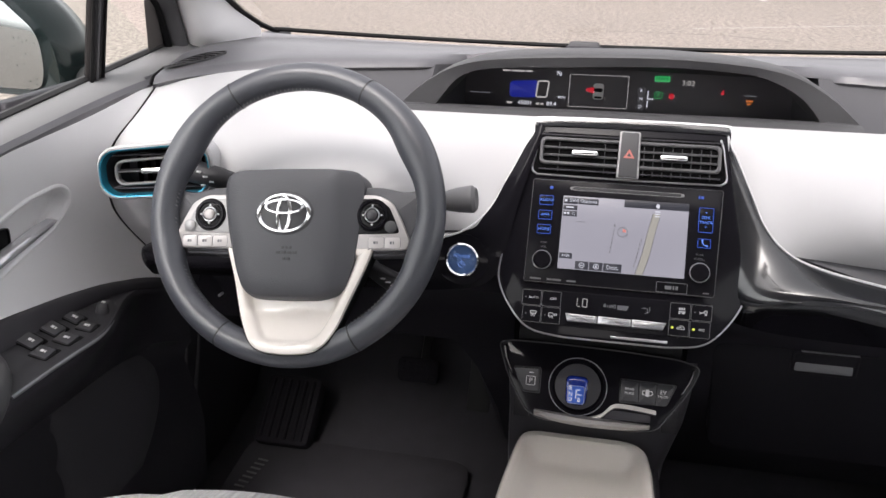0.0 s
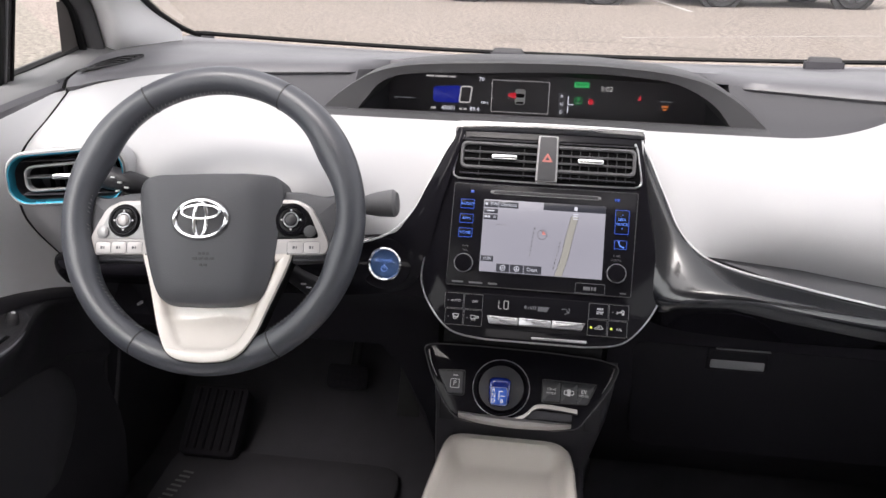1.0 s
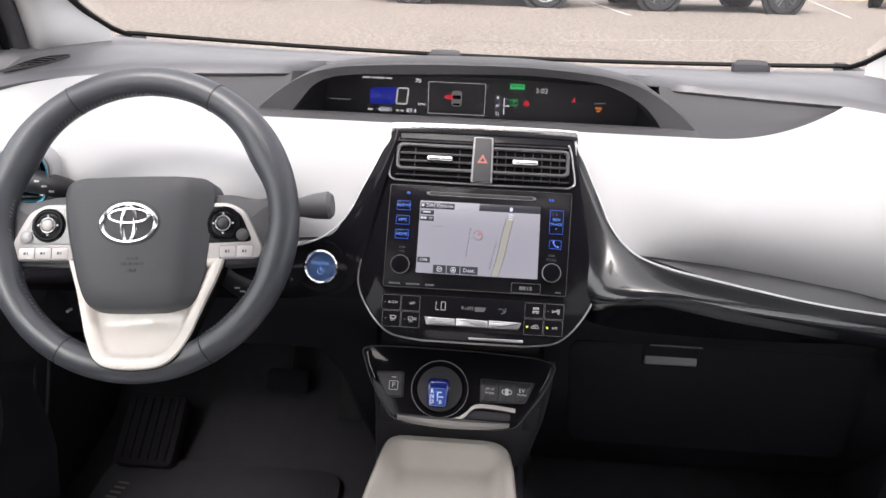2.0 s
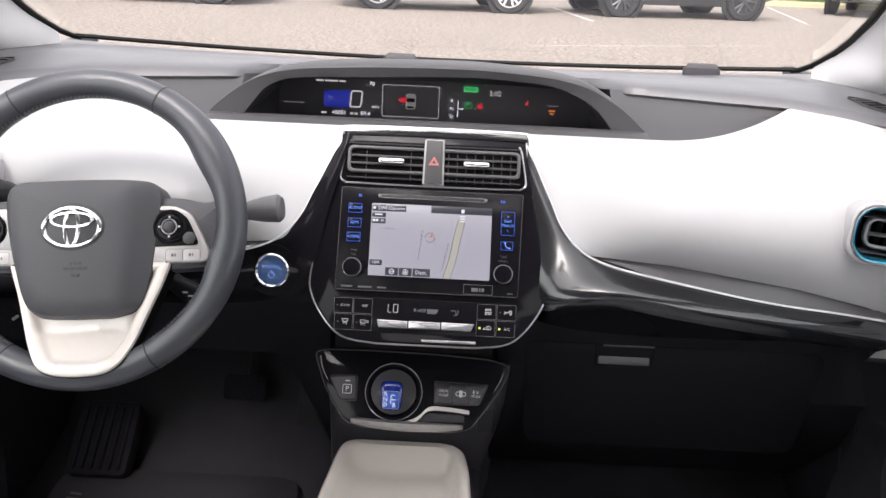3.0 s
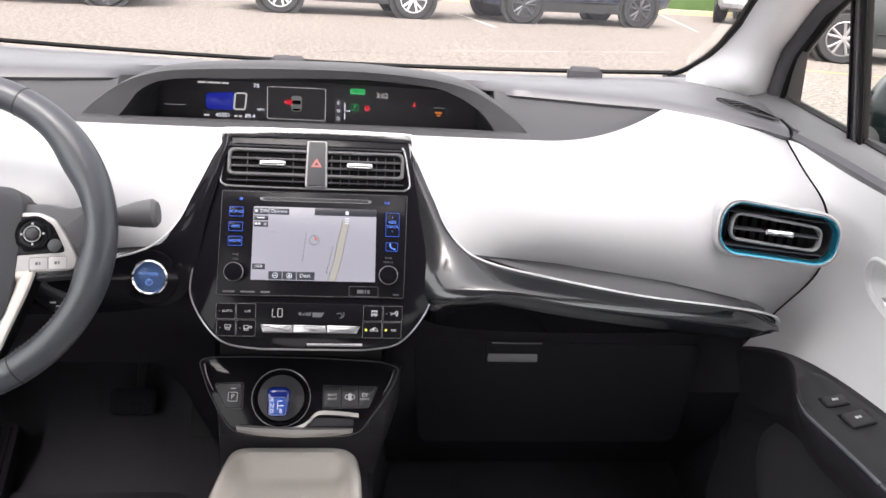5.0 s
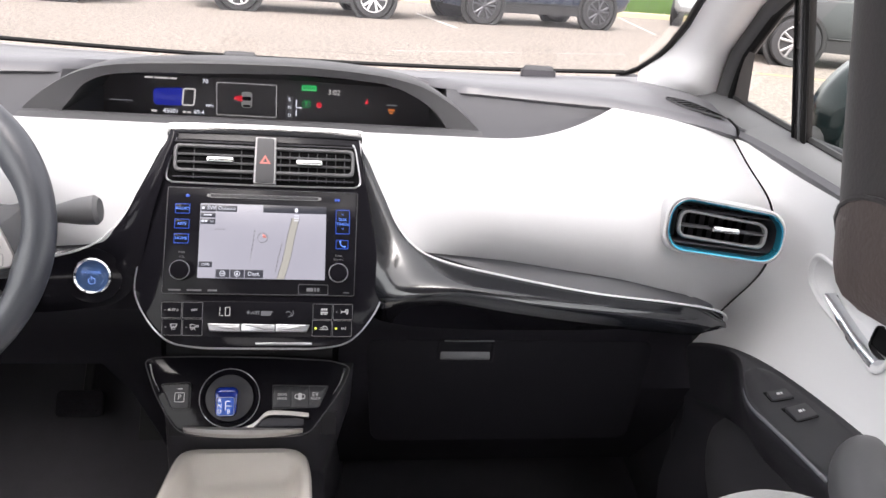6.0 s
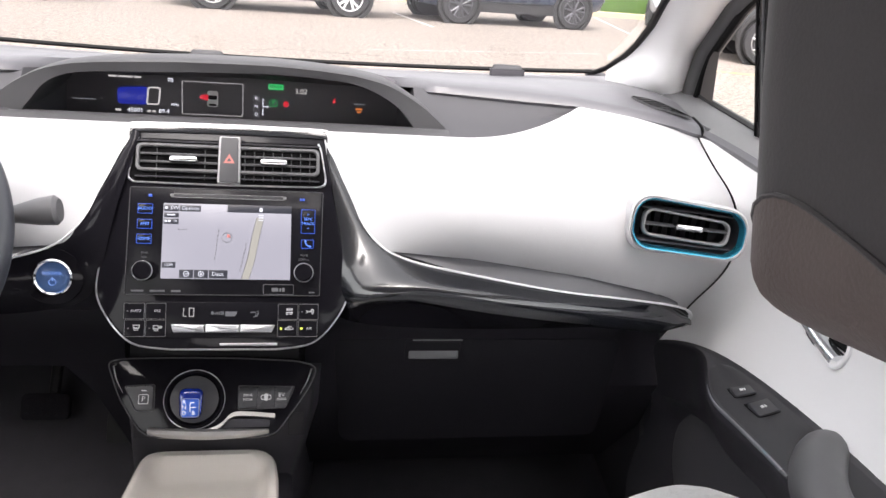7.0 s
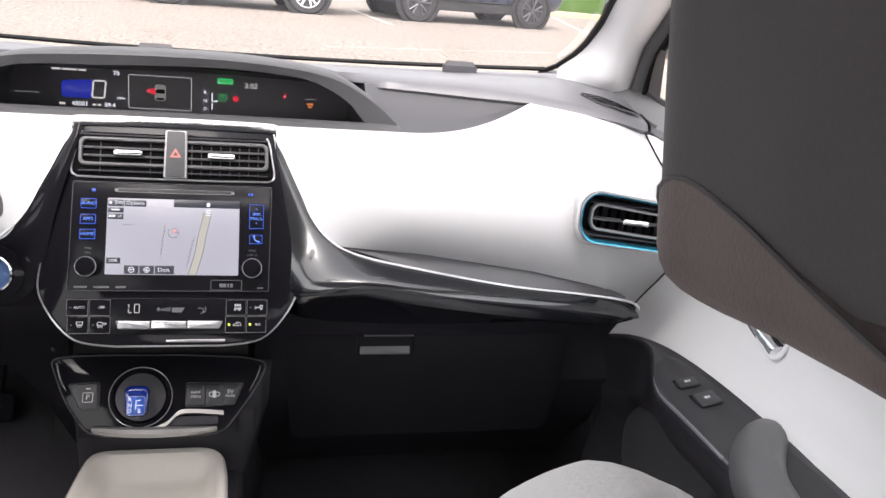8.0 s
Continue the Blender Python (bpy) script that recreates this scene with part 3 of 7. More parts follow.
frame_ring(bm, GB, rrect(-0.022, 0.012, 0.084, 0.036, 0.004), rrect(-0.022, 0.012, 0.076, 0.028, 0.003), 0, 0.0035)
part("latch_frame", bm, LIDBLACK, lid)
bm = bmesh.new()
box(bm, GB @ pose(-0.018, 0.030, 0.003), (0.072, 0.0016, 0.003), 0.0006)
part("latch_edge", bm, VENTLIGHT, lid, "thin grey edge above the latch")
bm = bmesh.new()
plate(bm, GB @ pose(0, 0, 0, -25), rrect(-0.022, 0.004, 0.072, 0.013, 0.002), 0, 0.006, 0.0015)
part("latch", bm, surface("grey_latch", (0.2, 0.2, 0.21), 0.4), lid, "grey latch paddle")


# ---- side air vents with teal rings ----
def side_vent(s):
    root = thing("air_vent", "rounded side air vent with teal ring and chrome tab", "air vent", "side air vents", at=(s * 0.56, 0.95, 0.9))
    m = vent_frame(s)

    def sh(w, h, k):
        # a rounded shape, a little taller towards the middle of the car
        pts = []
        for x, y in rrect(0, 0, w, h, h * k, 6):
            pts.append((x, y * (1 - 0.05 * s * x / (w / 2)) - 0.003 * s * x / (w / 2)))
        return pts
    bm = bmesh.new()
    frame_ring(bm, m, sh(0.172, 0.079, 0.36), sh(0.162, 0.069, 0.40), -0.03, 0.0035, 0.003)
    part("surround", bm, DASHWHITE, root, "light grey moulded surround")
    bm = bmesh.new()
    rings = [at(m, sh(w, h, 0.40), z) for w, h, z in ((0.1635, 0.0705, -0.01), (0.1635, 0.0705, 0.0045), (0.1618, 0.0688, 0.0062), (0.1585, 0.0655, 0.0058), (0.1560, 0.0630, 0.002), (0.1535, 0.0605, -0.006))]
    loft(bm, rings, True)
    part("ring", bm, TEAL, root, "teal metallic ring")
    bm = bmesh.new()
    frame_ring(bm, m, sh(0.1642, 0.0712, 0.40), sh(0.1622, 0.0692, 0.40), 0.0, 0.0068, 0.0006)
    part("bright_edge", bm, SATIN, root, "thin bright outer edge")
    bm = bmesh.new()
    outer = sh(0.1540, 0.0610, 0.40)
    loft(bm, [at(m, outer, -0.006), at(m, inset(outer, 0.003), -0.03), at(m, inset(outer, 0.006), -0.06)], True)
    bm.faces.new([bm.verts.new(p) for p in at(m, inset(outer, 0.006), -0.06)])
    part("well", bm, MATT, root, "black vent well")
    bm = bmesh.new()
    frame_ring(bm, m, sh(0.128, 0.0385, 0.36), sh(0.120, 0.031, 0.34), -0.014, -0.004, 0.0015)
    part("louvre_frame", bm, VENTLIGHT, root, "grey louvre frame")
    for v in (0.0, 0.0235, -0.0235):
        bm = bmesh.new()
        box(bm, m @ pose(0, v, -0.012, 12), (0.122 if v == 0 else 0.138, 0.0022, 0.012), 0.0008)
        part("slat", bm, VENT if v == 0 else MATT, root)
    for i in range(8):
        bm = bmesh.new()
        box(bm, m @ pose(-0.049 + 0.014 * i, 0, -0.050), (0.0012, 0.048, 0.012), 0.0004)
        part("vane", bm, VENT_SHADE, root)
    bm = bmesh.new()
    plate(bm, m, rrect(0.002 * s, 0.0005, 0.040, 0.0085, 0.0035), -0.012, 0.002, 0.0025)
    part("tab", bm, CHROME, root, "chrome adjuster tab")


side_vent(-1), side_vent(1)


# demister grilles at the ends of the pad
def grille(s):
    root = thing("demister_grille", "black slotted demister grille let into the dash top", "air grille", "demister grilles", at=(s * 0.565, 1.085, 1.03))

    def top(d, y):
        # the pad's surface under a place
        x = s * d + (0.0 if s > 0 else -0.03)
        e = Vector((x, edge_y(x), edge_z(x)))
        f = Vector((x, base_y(x) + 0.02, base_z(x) - 0.012))
        k = (y - e.y) / (f.y - e.y)
        h = along([(-1, 0.004), (0.06, 0.004), (0.2, 0.014), (0.4, 0.014), (1, 0.0)], k)[0]
        return Vector((x, y, e.z + (f.z - e.z) * k + h + 0.0024))
    a0, a1 = Vector((0.570, 1.194)), Vector((0.627, 1.127))
    ax = a1 - a0
    ay = Vector((ax.y, -ax.x))
    mid = (a0 + a1) / 2

    def drape(pts, w):
        out = []
        for u, v in pts:
            q = mid + ax * u - ay * v
            out.append(top(q.x, q.y) + Vector((0, 0, w)))
        return out
    leaf = [(p[0], p[1]) for p in smooth_line([(-0.55, 0.0), (-0.25, 0.15), (0.1, 0.16), (0.40, 0.07), (0.54, 0.0), (0.30, -0.12), (-0.1, -0.15), (-0.40, -0.09)], 4, True)]
    bm = bmesh.new()
    loft(bm, [drape(leaf, -0.002), drape(leaf, 0.0004), drape(inset(leaf, 0.004), 0.0006), drape(inset(leaf, 0.008), 0.0005)], True)
    part("bezel", bm, HOOD, root, "charcoal rim")
    # black sheet on the pad in place of the slots' shaded depth
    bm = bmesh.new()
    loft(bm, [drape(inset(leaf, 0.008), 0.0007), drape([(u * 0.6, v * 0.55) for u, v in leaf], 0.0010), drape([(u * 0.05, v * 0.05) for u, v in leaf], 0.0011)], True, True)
    part("well", bm, VENT_SHADE, root, "black sheet for the shaded slots")
    for i in range(7):
        u = -0.36 + 0.72 * i / 6
        h = 0.125 * (1 - (abs(u) / 0.58) ** 2)
        bm = bmesh.new()
        loft(bm, [drape([(u - 0.10 + o, -h), (u + 0.06 + o, h)], w) for o, w in ((-0.007, 0.0006), (-0.005, 0.0014), (0.005, 0.0014), (0.007, 0.0006))], False)
        part("bar", bm, PAD, root)


grille(-1), grille(1)

# light sensor boxes on the pad at the foot of the glass
for x in (-0.082, 0.450):
    root = thing("dash_sensor", "small flat dark grey sensor box on the dash top", "sensor", "dash sensors", at=(x, 1.6, 1.0))
    m = pose(x, base_y(x) - 0.035, base_z(x) + 0.002, -6)
    bm = bmesh.new()
    plate(bm, m, rounded([(-0.029, -0.014), (0.029, -0.014), (0.021, 0.014), (-0.021, 0.014)], 0.006), -0.012, 0.0100, 0.005)
    part("case", bm, HOOD, root)
    bm = bmesh.new()
    plate(bm, m, rounded([(-0.033, -0.017), (0.033, -0.017), (0.026, 0.017), (-0.026, 0.017)], 0.006), -0.012, 0.0022, 0.0015)
    part("foot", bm, MATT, root)


# ---- instrument binnacle ----
binn = thing("instrument_binnacle", "low arched charcoal instrument hood with dark digital display", "instrument panel", at=(-0.012, 1.25, 0.96))
ARCH = [(-0.319, 0.967), (-0.300, 0.986), (-0.271, 1.007), (-0.242, 1.0225), (-0.207, 1.033), (-0.165, 1.0385), (-0.11, 1.0425), (-0.05, 1.0445), (0.036, 1.0455), (0.09, 1.0435), (0.13, 1.0405), (0.164, 1.0365), (0.203, 1.0275), (0.236, 1.010), (0.261, 0.992), (0.289, 0.965)]
INN = [(-0.272, 0.965), (-0.259, 0.981), (-0.240, 1.003), (-0.215, 1.0155), (-0.18, 1.021), (-0.145, 1.0228), (-0.10, 1.0243), (-0.03, 1.0278), (0.04, 1.0298), (0.085, 1.029), (0.12, 1.0268), (0.157, 1.0225), (0.189, 1.011), (0.213, 0.997), (0.229, 0.982), (0.242, 0.965)]
outer = smooth_line([(x, z, 0) for x, z in ARCH], 5)
inner = smooth_line([(x, z, 0) for x, z in INN], 5)


HOOD_Y = 1.165
bm = bmesh.new()
rings = []
for k, (dy, sc, dz) in enumerate(((0.21, 0.98, -0.034), (0.13, 1.0, -0.010), (0.04, 1.0, -0.001), (0.008, 1.0, 0.0), (0.0, 0.996, -0.002))):
    rings.append([Vector((p.x * sc, HOOD_Y + dy, p.y + dz)) for p in outer])
rings.append([Vector((p.x, HOOD_Y - 0.002, p.y * 0.75 + q.y * 0.25)) for p, q in zip(outer, inner)])
rings.append([Vector((q.x, HOOD_Y + 0.004, q.y)) for q in inner])
rings.append([Vector((q.x * 0.985, 1.25, q.y - 0.001)) for q in inner])
rings.append([Vector((q.x * 0.98, 1.335, q.y - 0.002)) for q in inner])
loft(bm, rings, False)
part("hood", bm, HOOD, binn, "charcoal arched hood")
bm = bmesh.new()
loft(bm, [[(x, y, z) for x in (-0.318, -0.2, 0, 0.2, 0.288)] for y, z in ((1.138, 0.961), (1.150, 0.9665), (1.166, 0.968), (1.21, 0.960), (1.345, 0.925))], False)
part("shelf", bm, HOOD, binn, "charcoal shelf before the display")
BP = plane_at((0, 1.318, 0.985), (0, 0.17, 0.985))
bm = bmesh.new()
dsp = smooth_line([(-0.325, -0.056), (-0.315, -0.018), (-0.285, 0.016), (-0.22, 0.034), (-0.13, 0.040), (0.0, 0.042), (0.13, 0.040), (0.20, 0.032), (0.250, 0.010), (0.285, -0.056)], 4)
plate(bm, BP, [(p[0], p[1]) for p in dsp], -0.01, 0.0, 0.001)
cover = part("display_cover", bm, SMOKE, binn, "smoked black display cover")


def dsp_at(u, v):
    return BP @ pose(u, v, 0.0012)


bm = bmesh.new()
frame_ring(bm, dsp_at(-0.1320, -0.0185) @ Matrix(((1, 0.10, 0, 0), (0, 1, 0, 0), (0, 0, 1, 0), (0, 0, 0, 1))), rrect(0, 0, 0.0190, 0.0265, 0.004), rrect(0, 0, 0.0145, 0.0220, 0.002), -0.001, 0.0005, 0.0003)
part("speed_digit", bm, MIDLIT, cover, "pale outlined speed digit")
bm = bmesh.new()
plate(bm, BP, rounded([(-0.183, -0.032), (-0.14, -0.032), (-0.14, -0.005), (-0.183, -0.008)], 0.006), 0, 0.0008, 0.0002)
part("blue_block", bm, BLUEDIM, cover, "deep blue glowing block")
lettering("odometer", "45001", 0.009, dsp_at(-0.158, -0.0405), LIT, cover)
lettering("range_figure", "89.4", 0.009, dsp_at(-0.117, -0.0405), LIT, cover)
lettering("temperature", "70", 0.009, dsp_at(-0.108, 0.0055), LIT, cover)
lettering("unit", "MPH", 0.0055, dsp_at(-0.1015, -0.030), LIT, cover)
lettering("clock", "3:02", 0.0112, dsp_at(0.084, -0.001), MIDLIT, cover)
for u, v, w, h in ((-0.195, 0.0065, 0.012, 0.0025), (-0.181, 0.0065, 0.02, 0.0025), (-0.159, 0.0065, 0.01, 0.0025), (-0.186, -0.0425, 0.008, 0.003), (-0.141, -0.0425, 0.005, 0.003), (-0.134, -0.0425, 0.005, 0.003)):
    bm = bmesh.new()
    bars(bm, dsp_at(0, 0), u, v, (w,), h, 0)
    part("mark", bm, MIDLIT, cover)
bm = bmesh.new()
frame_ring(bm, dsp_at(-0.047, -0.0185), rrect(0, 0, 0.089, 0.049, 0.002), rrect(0, 0, 0.0876, 0.0476, 0.0015), -0.001, 0.0005, 0.0002)
part("info_frame", bm, MIDLIT, cover, "thin white frame")
bm = bmesh.new()
plate(bm, dsp_at(-0.047, -0.0185), rrect(0, 0, 0.016, 0.024, 0.004), -0.001, 0.0004, 0.0002)
part("car_symbol", bm, PRINT, cover, "small grey vehicle symbol")
bm = bmesh.new()
plate(bm, dsp_at(-0.047, -0.0165), rrect(0, 0, 0.013, 0.006, 0.002), 0.0, 0.0008, 0.0002)
plate(bm, dsp_at(-0.047, -0.0275), rrect(0, 0, 0.011, 0.003, 0.001), 0.0, 0.0008, 0.0002)
part("car_symbol_glass", bm, GLASSBLACK, cover)
bm = bmesh.new()
plate(bm, dsp_at(-0.0595, -0.017), rounded([(0.006, 0.005), (0.006, -0.005), (-0.007, -0.001), (-0.005, 0.003)], 0.001), -0.001, 0.0006, 0.0002)
part("red_symbol", bm, RED, cover)
bm = bmesh.new()
plate(bm, dsp_at(0.0985, -0.021) @ pose(-0.037, 0, 0), oval(0, 0, 0.0042, 0.0045, 14), -0.001, 0.0006, 0.0002)
part("red_symbol", bm, RED, cover)
bm = bmesh.new()
plate(bm, dsp_at(0.134, -0.0115), rounded([(-0.0028, -0.004), (0.0028, -0.004), (0.0014, 0.0045)], 0.0008), -0.001, 0.0006, 0.0002)
part("red_symbol", bm, RED, cover)
bm = bmesh.new()
plate(bm, dsp_at(0.046, 0.004), rrect(0, 0, 0.0225, 0.0085, 0.001), -0.001, 0.0004, 0.0002)
part("ready_lamp", bm, GREEN, cover)
lettering("ready_word", "READY", 0.006, dsp_at(0.046, 0.004) @ pose(0, 0, 0.0006), GLASSBLACK, cover)
lettering("park_letter", "P", 0.009, dsp_at(0.0425, -0.020), GREEN, cover)
bm = bmesh.new()
frame_ring(bm, dsp_at(0.0425, -0.020), rrect(0, 0, 0.012, 0.0105, 0.003), rrect(0, 0, 0.0108, 0.0093, 0.0025), -0.001, 0.0004, 0.0002)
part("park_frame", bm, GREEN, cover)
for txt, v in (("R", -0.0145), ("N", -0.0265), ("D", -0.0385)):
    lettering("gear_letter", txt, 0.007, dsp_at(0.0172, v), LIT, cover)
    bm = bmesh.new()
    frame_ring(bm, dsp_at(0.0172, v), rrect(0, 0, 0.0095, 0.0095, 0.001), rrect(0, 0, 0.0086, 0.0086, 0.001), -0.001, 0.0004, 0.0002)
    part("gear_frame", bm, DIM, cover)
bm = bmesh.new()
for a in ((0.027, -0.020, 0.0012, 0.012), (0.0295, -0.0262, 0.006, 0.0012), (0.027, -0.034, 0.0012, 0.010), (0.034, -0.0262, 0.002, 0.002)):
    plate(bm, dsp_at(a[0], a[1]), rrect(0, 0, a[2], a[3], 0.0002, 1), -0.001, 0.0004, 0.0001)
part("gate_lines", bm, LIT, cover)
bm = bmesh.new()
bars(bm, dsp_at(0, 0), 0.168, -0.0245, (0.010,), 0.003, 0.002)
bars(bm, dsp_at(0, 0), 0.170, -0.0285, (0.006,), 0.0025, 0.002)
part("amber_symbol", bm, AMBER, cover)
bm = bmesh.new()
bars(bm, dsp_at(0, 0), 0.165, -0.016, (0.018,), 0.0012, 0.002)
part("dim_mark", bm, DIM, cover)
bm = bmesh.new()
bars(bm, dsp_at(0, 0), -0.245, -0.028, (0.032,), 0.0012, 0.003)
part("dim_mark", bm, DIM, cover)
for x in (-0.330, 0.302):
    bm = bmesh.new()
    box(bm, pose(x, 1.178, 0.966 if x < 0 else 0.964, 0, 16 if x < 0 else -16, 0), (0.026, 0.012, 0.004), 0.0018)
    part("hood_foot", bm, HOOD, binn)

# ---- centre stack ----
stack = thing("centre_stack", "gloss black centre stack with vents, map screen and climate keys", "centre stack", at=(0, 1.0, 0.7))
MS = plane_at((0, 1.005, 0.85), (0, 0.482, 0.876))
side = [(0.1140, 0.1435), (0.1190, 0.105), (0.127, 0.060), (0.1335, 0.025), (0.1405, -0.012), (0.1455, -0.045), (0.1445, -0.066), (0.134, -0.088), (0.116, -0.111), (0.096, -0.123), (0.06, -0.1275)]
outl = [(p[0], p[1]) for p in smooth_line([(-u, v) for u, v in side[::-1]] + [(0, 0.1445)] + side, 3)]
outl = [(max(-1, min(1, u / (0.1130 + 0.15 * max(0, 0.1435 - v)))) * (0.1130 + 0.15 * max(0, 0.1435 - v)) if v > 0.10 else u, min(v, 0.1445)) for u, v in outl]
bm = bmesh.new()
plate(bm, MS, outl, -0.05, 0.003, 0.003)
face = part("fascia", bm, PIANO, stack, "gloss black fascia")
bm = bmesh.new()
lo_l = sorted([p for p in outl if p[0] < 0 and p[1] < 0.0], key=lambda p: -p[1])
lo_r = sorted([p for p in outl if p[0] >= 0 and p[1] < 0.0], key=lambda p: p[1])
tube(bm, at(MS, lo_l + lo_r, 0.001), 0.0014, 6)
part("edge_line", bm, SATIN, stack, "thin satin silver edge line")
# bright roof of the stack
bm = bmesh.new()
TOPE = [(-0.1175, 0.1375), (-0.1160, 0.1415), (-0.1115, 0.1445), (-0.06, 0.1458), (0, 0.1462), (0.06, 0.1460), (0.1120, 0.1450), (0.1165, 0.1420), (0.1180, 0.1380)]
tl = smooth_line(TOPE, 5)
loft(bm, [at(MS, [(p[0], p[1] - 0.012) for p in tl], 0.0045), at(MS, [(p[0], p[1] - 0.005) for p in tl], 0.0052), at(MS, [(p[0], p[1]) for p in tl], 0.004), at(MS, [(p[0], p[1] + 0.001) for p in tl], 0.0), at(MS, [(p[0], p[1] - 0.0) for p in tl], -0.035)], False)
part("top_cap", bm, BLADE, stack, "gloss black rounded top edge")
# bright tube drawn in place of the reflection on the gloss edge
bm = bmesh.new()
tube(bm, at(MS, [(p[0], p[1] - 0.001) for p in tl], 0.0035), 0.0017, 6)
part("top_highlight", bm, SILVER, stack, "highlight of the gloss top edge, drawn as a bright line")

LOUVRE = surface("louvre_grey", (0.105, 0.105, 0.11), 0.4, vary=0.08)
# vents
vent_i = rounded([(0.1090, 0.1256), (-0.1090, 0.1256), (-0.1158, 0.0721), (0.1158, 0.0721)], 0.0112)
bm = bmesh.new()
rail = smooth_line([(-0.1065, 0.1265), (-0.1100, 0.1180), (-0.1132, 0.100), (-0.1160, 0.083), (-0.1155, 0.0755), (-0.1100, 0.0718), (-0.1000, 0.0710), (0.0, 0.0700), (0.1000, 0.0710), (0.1100, 0.0718), (0.1155, 0.0755), (0.1160, 0.083), (0.1132, 0.100), (0.1100, 0.1180), (0.1065, 0.1265)], 5)
tube(bm, at(MS, [(p[0], p[1]) for p in rail], 0.0045), 0.0013, 8)
part("vent_frame", bm, SATIN, stack, "satin silver line round the vents")
# flat black sheet: the shade inside the vents is put into its colour
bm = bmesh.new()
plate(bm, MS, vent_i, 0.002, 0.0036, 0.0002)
part("vent_shade_sheet", bm, VENT_SHADE, stack, "black vent well")
for s in (-1, 1):
    c = s * 0.0572
    bm = bmesh.new()
    frame_ring(bm, MS @ pose(c, 0.1015, 0), rrect(0, 0, 0.103, 0.0345, 0.007), rrect(0, 0, 0.095, 0.0265, 0.005), 0.003, 0.0085, 0.0012)
    lv = part("louvre", bm, LOUVRE, stack, "grey louvre frame")
    for v in (0.0048, -0.0050):
        bm = bmesh.new()
        box(bm, MS @ pose(c, 0.1015 + v, 0.0052, 15), (0.094, 0.0030, 0.005), 0.0010)
        part("slat", bm, HOOD, lv)
    for v in (0.0215, -0.0225):
        bm = bmesh.new()
        box(bm, MS @ pose(c, 0.1005 + v, 0.0055, 15), (0.103, 0.002, 0.005), 0.0008)
        part("slat", bm, MATT, lv)
    for i in (range(8) if s > 0 else (1, 6)):
        bm = bmesh.new()
        box(bm, MS @ pose(c - 0.039 + 0.0112 * i, 0.099, 0.0040), (0.0012, 0.046, 0.002), 0.0004)
        part("vane", bm, BLACK, lv)
    bm = bmesh.new()
    plate(bm, MS, rrect(c * 0.93, 0.0992, 0.033, 0.0068, 0.003), 0.006, 0.0145, 0.0025)
    part("tab", bm, CHROME, lv, "chrome adjuster tab")
bm = bmesh.new()
plate(bm, MS, rounded([(-0.0125, 0.130), (0.0125, 0.130), (0.0135, 0.0712), (-0.0135, 0.0712)], 0.0025), 0.002, 0.0105, 0.002)
hz = part("hazard_panel", bm, SATINGREY, stack, "silver-sided hazard switch panel")
bm = bmesh.new()
plate(bm, MS, rounded([(-0.0102, 0.1285), (0.0102, 0.1285), (0.0112, 0.0725), (-0.0112, 0.0725)], 0.002), 0.009, 0.0116, 0.001)
part("hazard_key", bm, HOOD, hz, "dark grey hazard key")
bm = bmesh.new()
tri = [(-0.0068, 0.096), (0.0068, 0.096), (0.0, 0.1075)]
frame_ring(bm, MS, rounded(tri, 0.0008, 2), rounded(inset(tri, 0.0022), 0.0004, 2), 0.0112, 0.0121, 0.0002)
part("hazard_triangle", bm, REDPRINT, hz, "pale red triangle")

# head unit
bm = bmesh.new()
unit = rounded([(-0.1135, 0.065), (0.1140, 0.065), (0.1115, -0.064), (-0.1145, -0.064)], 0.003)
plate(bm, MS, unit, 0.001, 0.0052, 0.0008)
head = part("head_unit", bm, GLASSBLACK, stack, "gloss black head unit")
bm = bmesh.new()
frame_ring(bm, MS, unit, inset(unit, 0.0009), 0.003, 0.0060, 0.0002)
part("unit_edge", bm, VENT, head, "thin grey edge")
bm = bmesh.new()
frame_ring(bm, MS, rrect(0.001, 0.0555, 0.131, 0.0052, 0.002), rrect(0.001, 0.0555, 0.129, 0.0034, 0.0015), 0.004, 0.0062, 0.0004)
part("disc_slot_rim", bm, VENTLIGHT, head)
bm = bmesh.new()
plate(bm, MS, rrect(0.001, 0.0552, 0.129, 0.0034, 0.0015), 0.004, 0.0056, 0.0001)
part("disc_slot", bm, BLACK, head)
for u in (-0.0655, 0.0672):
    bm = bmesh.new()
    plate(bm, MS, oval(u, 0.0555, 0.002, 0.002, 12), 0.005, 0.0064, 0.0003)
    part("slot_end", bm, VENTLIGHT, head)
bm = bmesh.new()
plate(bm, MS, rrect(0.0005, 0.0005, 0.150, 0.0905, 0.0008, 1), 0.004, 0.0060, 0.0001)
scr = part("map_screen", bm, MAP, head, "lit pale lilac-grey map screen")


def tag(u0, v0, u1, v1, material, name="map_tag", up=0.0003):
    b = bmesh.new()
    plate(b, MS, [(u0, v0), (u1, v0), (u1, v1), (u0, v1)], 0.0058, 0.0061 + up, 0.00005)
    return part(name, b, material, scr)


tag(-0.0005, 0.0365, 0.0755, 0.0457, MAPTAG)
tag(-0.0735, 0.036, -0.0565, 0.0440, MAPTAG)
tag(-0.0555, 0.0362, -0.0315, 0.0437, MAPTAG)
tag(-0.0735, 0.0285, -0.0565, 0.0342, MAPTAG)
tag(-0.0735, 0.0205, -0.0565, 0.0270, MAPTAG)
tag(-0.0735, -0.0320, -0.0580, -0.0250, MAPTAG)
tag(-0.0535, -0.0440, -0.0375, -0.0340, MAPTAG)
tag(-0.0365, -0.0440, -0.0205, -0.0340, MAPTAG)
